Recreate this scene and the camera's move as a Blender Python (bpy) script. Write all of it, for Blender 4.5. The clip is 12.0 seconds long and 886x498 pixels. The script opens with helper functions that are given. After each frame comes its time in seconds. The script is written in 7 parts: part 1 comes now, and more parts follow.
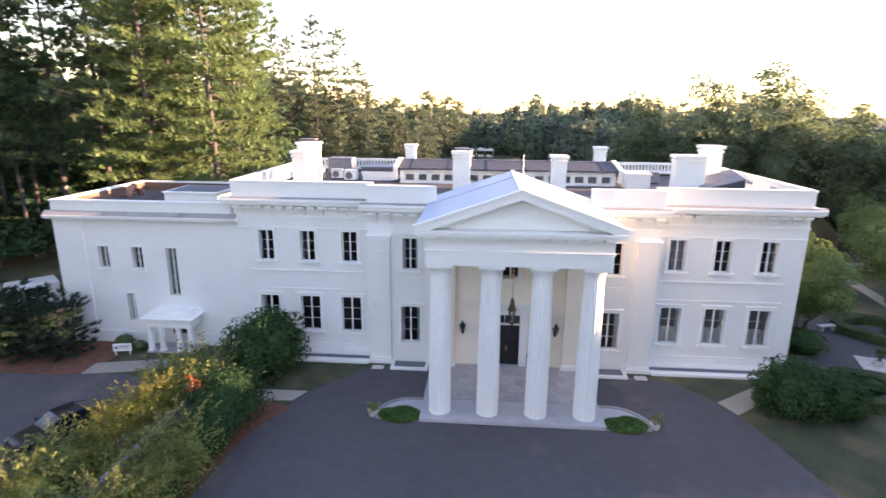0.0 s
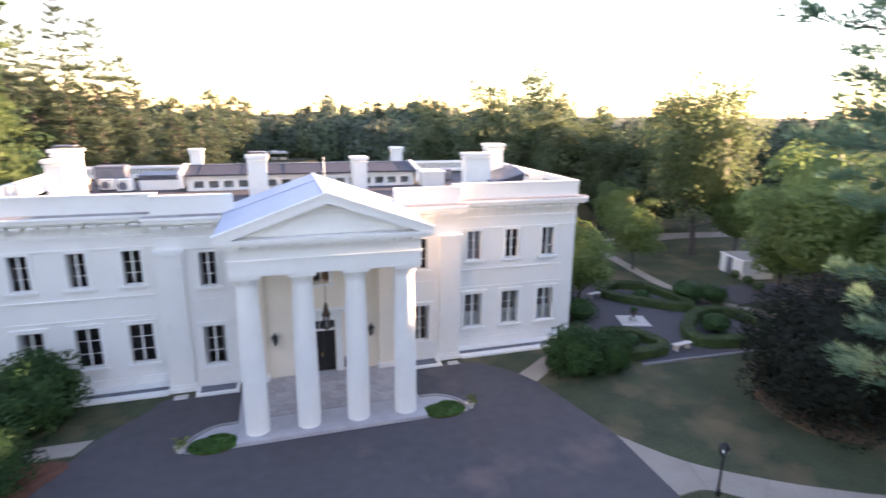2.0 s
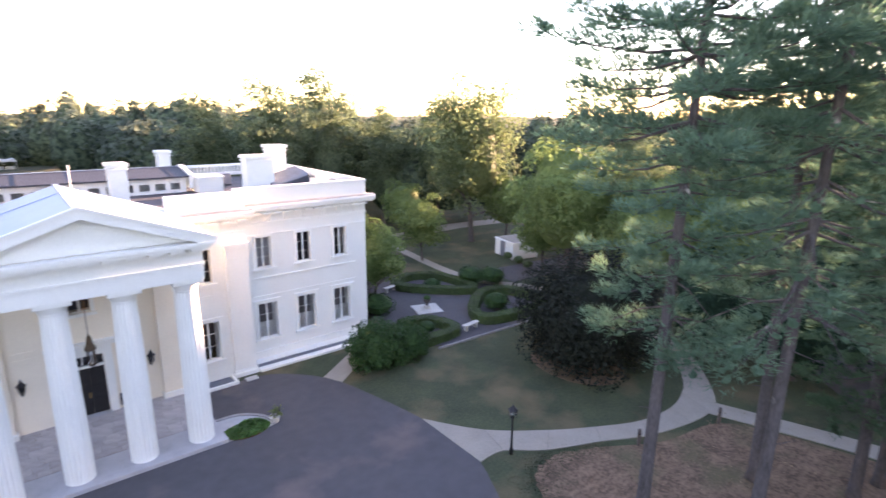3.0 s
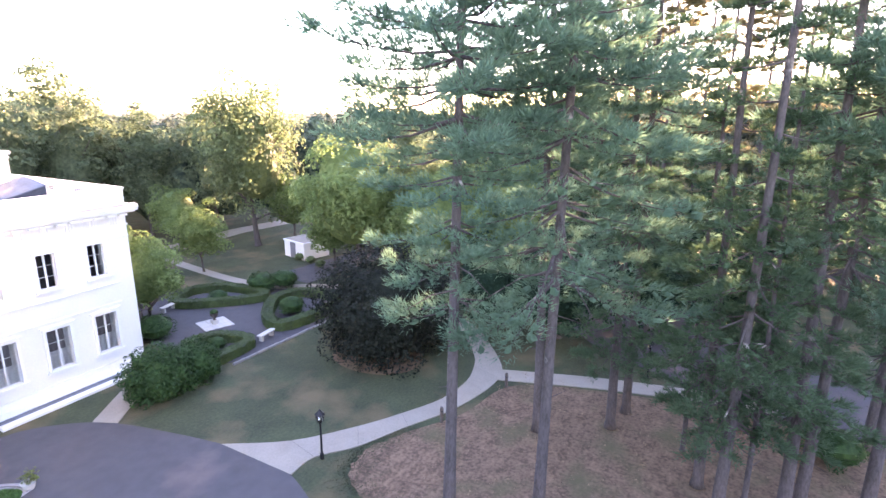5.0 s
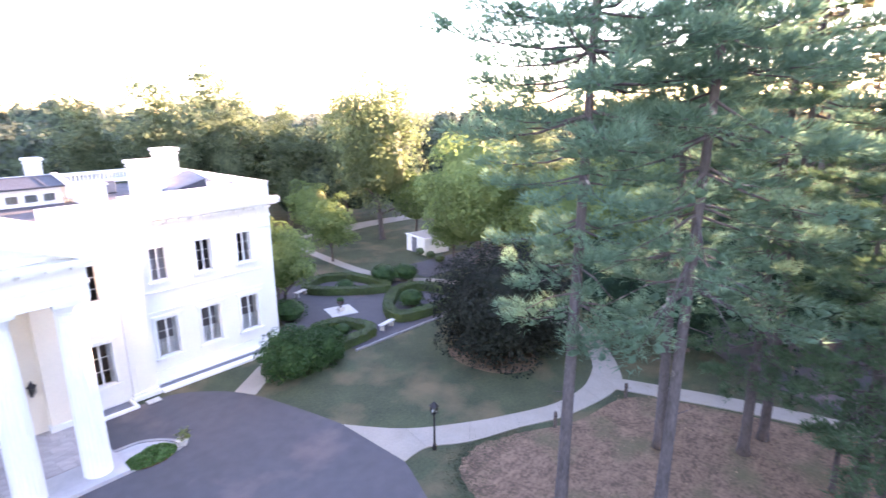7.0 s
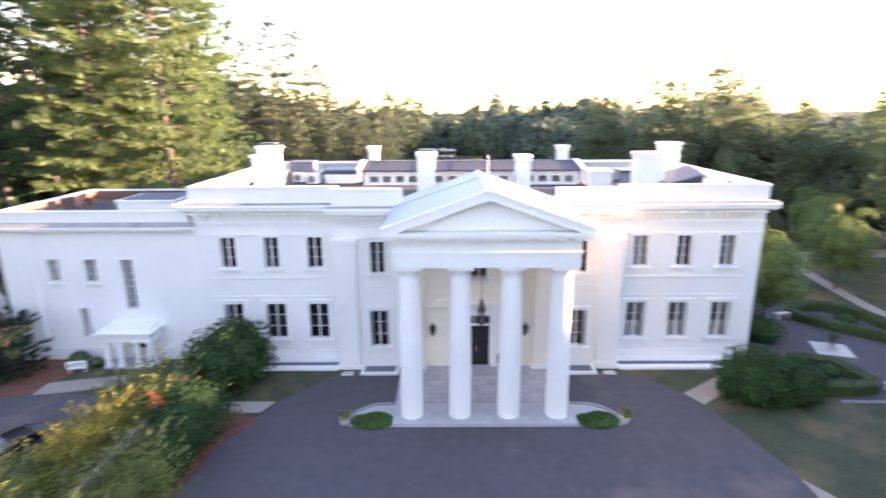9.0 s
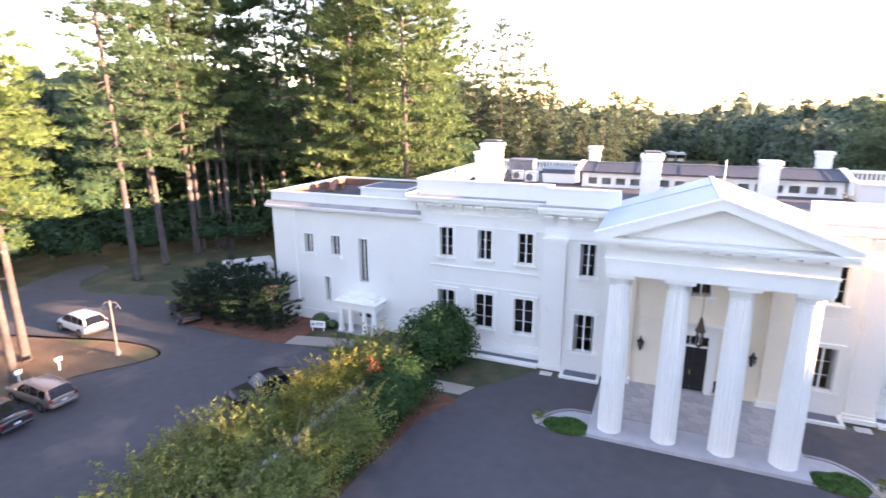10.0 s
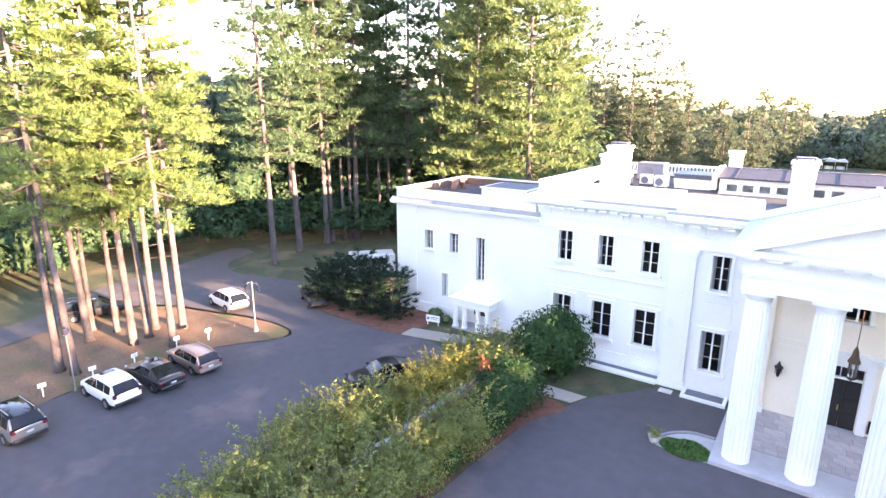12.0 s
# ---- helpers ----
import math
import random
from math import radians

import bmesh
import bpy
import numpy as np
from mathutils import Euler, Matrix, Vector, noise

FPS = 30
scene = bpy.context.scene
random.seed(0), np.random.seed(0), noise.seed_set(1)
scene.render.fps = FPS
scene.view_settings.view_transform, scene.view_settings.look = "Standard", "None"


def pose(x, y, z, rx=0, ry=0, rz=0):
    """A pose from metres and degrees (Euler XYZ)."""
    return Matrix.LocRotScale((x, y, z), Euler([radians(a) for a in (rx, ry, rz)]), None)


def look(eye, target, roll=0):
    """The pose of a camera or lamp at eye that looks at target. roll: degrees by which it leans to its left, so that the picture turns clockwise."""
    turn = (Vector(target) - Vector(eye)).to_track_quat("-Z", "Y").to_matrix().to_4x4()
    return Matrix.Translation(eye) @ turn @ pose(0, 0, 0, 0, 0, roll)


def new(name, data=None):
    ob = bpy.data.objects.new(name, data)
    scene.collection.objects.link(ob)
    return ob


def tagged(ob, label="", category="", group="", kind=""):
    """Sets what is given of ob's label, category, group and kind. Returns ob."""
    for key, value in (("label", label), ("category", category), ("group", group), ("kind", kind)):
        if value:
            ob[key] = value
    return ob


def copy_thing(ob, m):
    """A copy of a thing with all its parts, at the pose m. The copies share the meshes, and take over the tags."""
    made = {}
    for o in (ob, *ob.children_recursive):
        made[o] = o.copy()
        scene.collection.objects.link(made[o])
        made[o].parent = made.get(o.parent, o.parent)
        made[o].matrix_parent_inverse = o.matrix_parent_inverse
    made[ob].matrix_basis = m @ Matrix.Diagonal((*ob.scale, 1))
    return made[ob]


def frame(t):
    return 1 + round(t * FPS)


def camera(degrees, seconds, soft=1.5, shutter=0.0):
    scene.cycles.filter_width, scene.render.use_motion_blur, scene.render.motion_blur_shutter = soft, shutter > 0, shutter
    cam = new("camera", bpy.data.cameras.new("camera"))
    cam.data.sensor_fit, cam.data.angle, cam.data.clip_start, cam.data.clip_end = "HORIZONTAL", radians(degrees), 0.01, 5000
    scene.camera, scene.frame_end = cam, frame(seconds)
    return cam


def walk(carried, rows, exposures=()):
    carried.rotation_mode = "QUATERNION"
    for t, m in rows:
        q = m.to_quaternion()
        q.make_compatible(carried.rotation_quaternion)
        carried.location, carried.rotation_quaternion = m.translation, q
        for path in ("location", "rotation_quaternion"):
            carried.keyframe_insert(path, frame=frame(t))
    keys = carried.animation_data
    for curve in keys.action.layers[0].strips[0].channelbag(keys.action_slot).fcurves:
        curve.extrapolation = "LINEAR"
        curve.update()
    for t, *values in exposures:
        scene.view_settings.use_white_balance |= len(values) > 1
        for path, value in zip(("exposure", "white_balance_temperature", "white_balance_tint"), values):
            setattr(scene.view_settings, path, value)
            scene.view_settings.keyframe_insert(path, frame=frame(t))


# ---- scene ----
cam = camera(78.12, 12.0, soft=1.45, shutter=0.4)

PATH = [
    (0.0, (-1.746, -32.024, 15.186), (-2.439, -22.363, 12.698), 0.50),
    (0.5, (-1.830, -32.012, 15.213), (-1.694, -22.324, 12.738), 0.45),
    (1.0, (-1.922, -31.986, 15.215), (-1.450, -22.306, 12.750), 0.41),
    (1.5, (-1.987, -31.976, 15.210), (-0.877, -22.346, 12.756), 0.42),
    (2.0, (-2.003, -31.935, 15.228), (0.818, -22.658, 12.783), 0.51),
    (2.5, (-2.002, -31.960, 15.262), (2.765, -23.512, 12.829), 0.60),
    (3.0, (-1.981, -31.994, 15.286), (4.121, -24.452, 12.861), 0.53),
    (3.5, (-1.936, -32.017, 15.305), (5.133, -25.374, 12.877), 0.48),
    (3.7, (-1.872, -32.005, 15.331), (5.500, -25.705, 12.888), 0.45),
    (5.3, (-1.807, -31.949, 15.365), (6.745, -27.406, 12.870), 0.24),
    (5.5, (-1.778, -31.908, 15.384), (6.782, -27.389, 12.873), 0.26),
    (6.0, (-1.762, -31.852, 15.385), (6.706, -27.175, 12.854), 0.20),
    (6.5, (-1.773, -31.825, 15.370), (6.252, -26.427, 12.829), 0.05),
    (6.7, (-1.807, -31.827, 15.345), (5.937, -26.022, 12.829), -0.22),
    (8.3, (-1.844, -31.839, 15.309), (1.658, -22.822, 12.777), -0.34),
    (8.5, (-1.876, -31.827, 15.277), (0.673, -22.490, 12.762), -0.36),
    (9.0, (-1.933, -31.791, 15.210), (-1.976, -22.103, 12.732), -0.35),
    (9.5, (-1.970, -31.774, 15.179), (-4.540, -22.430, 12.711), -0.18),
    (10.0, (-2.001, -31.765, 15.166), (-5.734, -22.823, 12.694), -0.11),
    (10.5, (-2.040, -31.797, 15.162), (-7.009, -23.478, 12.691), -0.16),
    (11.0, (-2.032, -31.813, 15.143), (-7.465, -23.789, 12.672), -0.16),
    (11.5, (-2.023, -31.842, 15.147), (-7.560, -23.889, 12.679), -0.04),
    (12.0, (-2.004, -31.869, 15.164), (-7.595, -23.951, 12.702), 0.09),
]
walk(cam, [(t, look(eye, target, roll)) for t, eye, target, roll in PATH],
     exposures=[(t, stops, kelvin, tint) for t, stops, kelvin, tint in ((0.0, 2.68, 7050, 39), (1.5, 2.68, 7050, 39), (3.0, 3.0, 7000, 42), (5.5, 3.9, 6750, 47), (6.5, 3.9, 6650, 47), (8.5, 3.38, 6850, 42), (9.5, 3.03, 6950, 40), (10.5, 3.36, 6950, 40), (12.0, 3.76, 6850, 40))])

# ---- world, sun ----
SUN_YAW, SUN_ELEV = -89.7, 9.0          # yaw to the left from +y, as for the camera
sun_to = Vector((-math.sin(radians(SUN_YAW)) * math.cos(radians(SUN_ELEV)),
                 math.cos(radians(SUN_YAW)) * math.cos(radians(SUN_ELEV)), math.sin(radians(SUN_ELEV))))
world = bpy.data.worlds.new("world")
scene.world = world
world.use_nodes = True
wt = world.node_tree
sky = wt.nodes.new("ShaderNodeTexSky")
sky.sky_type = "NISHITA"
sky.sun_disc = False
sky.sun_elevation = radians(SUN_ELEV)
sky.sun_rotation = math.atan2(sun_to.x, sun_to.y)
sky.altitude, sky.air_density, sky.dust_density, sky.ozone_density = 0, 1.0, 0.05, 1.0
wt.links.new(sky.outputs[0], wt.nodes["Background"].inputs[0])
wt.nodes["Background"].inputs[1].default_value = 0.15
sun = new("sun", bpy.data.lights.new("sun", "SUN"))
sun.data.energy, sun.data.angle, sun.data.color = 5.0, radians(0.6), (1.0, 0.75, 0.44)
sun.matrix_world = look((0, 0, 0), -sun_to)

# ---- materials ----
def mat(name, color, rough=0.6, metal=0.0, spec=0.5, var=0.12, scale=3.0, fine=30.0, bump=0.0, bscale=60.0,
        color2=None, island=0.0, obrand=0.0, coat=0.0, translucent=0.0, stretch=(1, 1, 1), spots=None, reach=0.02):
    m = bpy.data.materials.new(name)
    m.use_nodes = True
    nt = m.node_tree
    b = nt.nodes["Principled BSDF"]
    N = lambda kind: nt.nodes.new(kind)
    L = nt.links.new
    tc = N("ShaderNodeTexCoord")
    mp = N("ShaderNodeMapping")
    mp.inputs["Scale"].default_value = stretch
    L(tc.outputs["Object"], mp.inputs[0])
    n1, n2 = N("ShaderNodeTexNoise"), N("ShaderNodeTexNoise")
    n1.inputs["Scale"].default_value, n1.inputs["Detail"].default_value = scale, 5.0
    n2.inputs["Scale"].default_value, n2.inputs["Detail"].default_value = fine, 3.0
    L(mp.outputs[0], n1.inputs[0]); L(mp.outputs[0], n2.inputs[0])
    mixn = N("ShaderNodeMath"); mixn.operation = "MULTIPLY_ADD"
    L(n2.outputs[0], mixn.inputs[0]); mixn.inputs[1].default_value = 0.5
    half = N("ShaderNodeMath"); half.operation = "MULTIPLY"; half.inputs[1].default_value = 0.5
    L(n1.outputs[0], half.inputs[0]); L(half.outputs[0], mixn.inputs[2])
    ramp = N("ShaderNodeValToRGB")
    c2 = color2 or color
    ramp.color_ramp.elements[0].position, ramp.color_ramp.elements[1].position = 0.36, 0.64
    ramp.color_ramp.elements[0].color = (*[c * (1 - var) for c in color], 1)
    ramp.color_ramp.elements[1].color = (*[min(1, c * (1 + var)) for c in c2], 1)
    L(mixn.outputs[0], ramp.inputs[0])
    col = ramp.outputs[0]
    if island or obrand:
        hs = N("ShaderNodeHueSaturation")
        mr = N("ShaderNodeMapRange")
        if island:
            g = N("ShaderNodeNewGeometry"); L(g.outputs["Random Per Island"], mr.inputs[0])
        else:
            g = N("ShaderNodeObjectInfo"); L(g.outputs["Random"], mr.inputs[0])
        a = island or obrand
        mr.inputs[3].default_value, mr.inputs[4].default_value = 1 - a, 1 + a
        L(mr.outputs[0], hs.inputs["Value"]); L(col, hs.inputs["Color"])
        col = hs.outputs[0]
    if spots:
        sc, lo, hi, rgb = spots
        n3 = N("ShaderNodeTexNoise"); n3.inputs["Scale"].default_value = sc; n3.inputs["Detail"].default_value = 6
        L(tc.outputs["Object"], n3.inputs[0])
        r3 = N("ShaderNodeMapRange"); r3.inputs[1].default_value, r3.inputs[2].default_value = lo, hi
        L(n3.outputs[0], r3.inputs[0])
        mx = N("ShaderNodeMix"); mx.data_type = "RGBA"
        L(r3.outputs[0], mx.inputs[0]); L(col, mx.inputs[6]); mx.inputs[7].default_value = (*rgb, 1)
        col = mx.outputs[2]
    L(col, b.inputs["Base Color"])
    b.inputs["Roughness"].default_value, b.inputs["Metallic"].default_value = rough, metal
    b.inputs["Specular IOR Level"].default_value = spec
    if coat:
        b.inputs["Coat Weight"].default_value, b.inputs["Coat Roughness"].default_value = coat, 0.05
    if bump:
        bn = N("ShaderNodeTexNoise"); bn.inputs["Scale"].default_value, bn.inputs["Detail"].default_value = bscale, 4
        L(mp.outputs[0], bn.inputs[0])
        bp = N("ShaderNodeBump"); bp.inputs["Strength"].default_value, bp.inputs["Distance"].default_value = bump, reach
        L(bn.outputs[0], bp.inputs["Height"]); L(bp.outputs[0], b.inputs["Normal"])
    if translucent:
        tr = N("ShaderNodeBsdfTranslucent"); L(col, tr.inputs[0])
        ms = N("ShaderNodeMixShader"); ms.inputs[0].default_value = translucent
        L(b.outputs[0], ms.inputs[1]); L(tr.outputs[0], ms.inputs[2])
        L(ms.outputs[0], nt.nodes["Material Output"].inputs[0])
    return m


def glass_mat(name, tint=(0.6, 0.65, 0.68), gloss_rough=0.02):
    m = bpy.data.materials.new(name); m.use_nodes = True
    nt = m.node_tree; N = nt.nodes.new; L = nt.links.new
    t, g, f, mx = N("ShaderNodeBsdfTransparent"), N("ShaderNodeBsdfGlossy"), N("ShaderNodeFresnel"), N("ShaderNodeMixShader")
    t.inputs[0].default_value = (*tint, 1); g.inputs["Roughness"].default_value = gloss_rough
    f.inputs[0].default_value = 1.5
    L(f.outputs[0], mx.inputs[0]); L(t.outputs[0], mx.inputs[1]); L(g.outputs[0], mx.inputs[2])
    L(mx.outputs[0], nt.nodes["Material Output"].inputs[0])
    return m


def glow_mat(name, color, strength):
    m = bpy.data.materials.new(name); m.use_nodes = True
    b = m.node_tree.nodes["Principled BSDF"]
    b.inputs["Base Color"].default_value = (*color, 1)
    b.inputs["Emission Color"].default_value = (*color, 1)
    b.inputs["Emission Strength"].default_value = strength
    return m


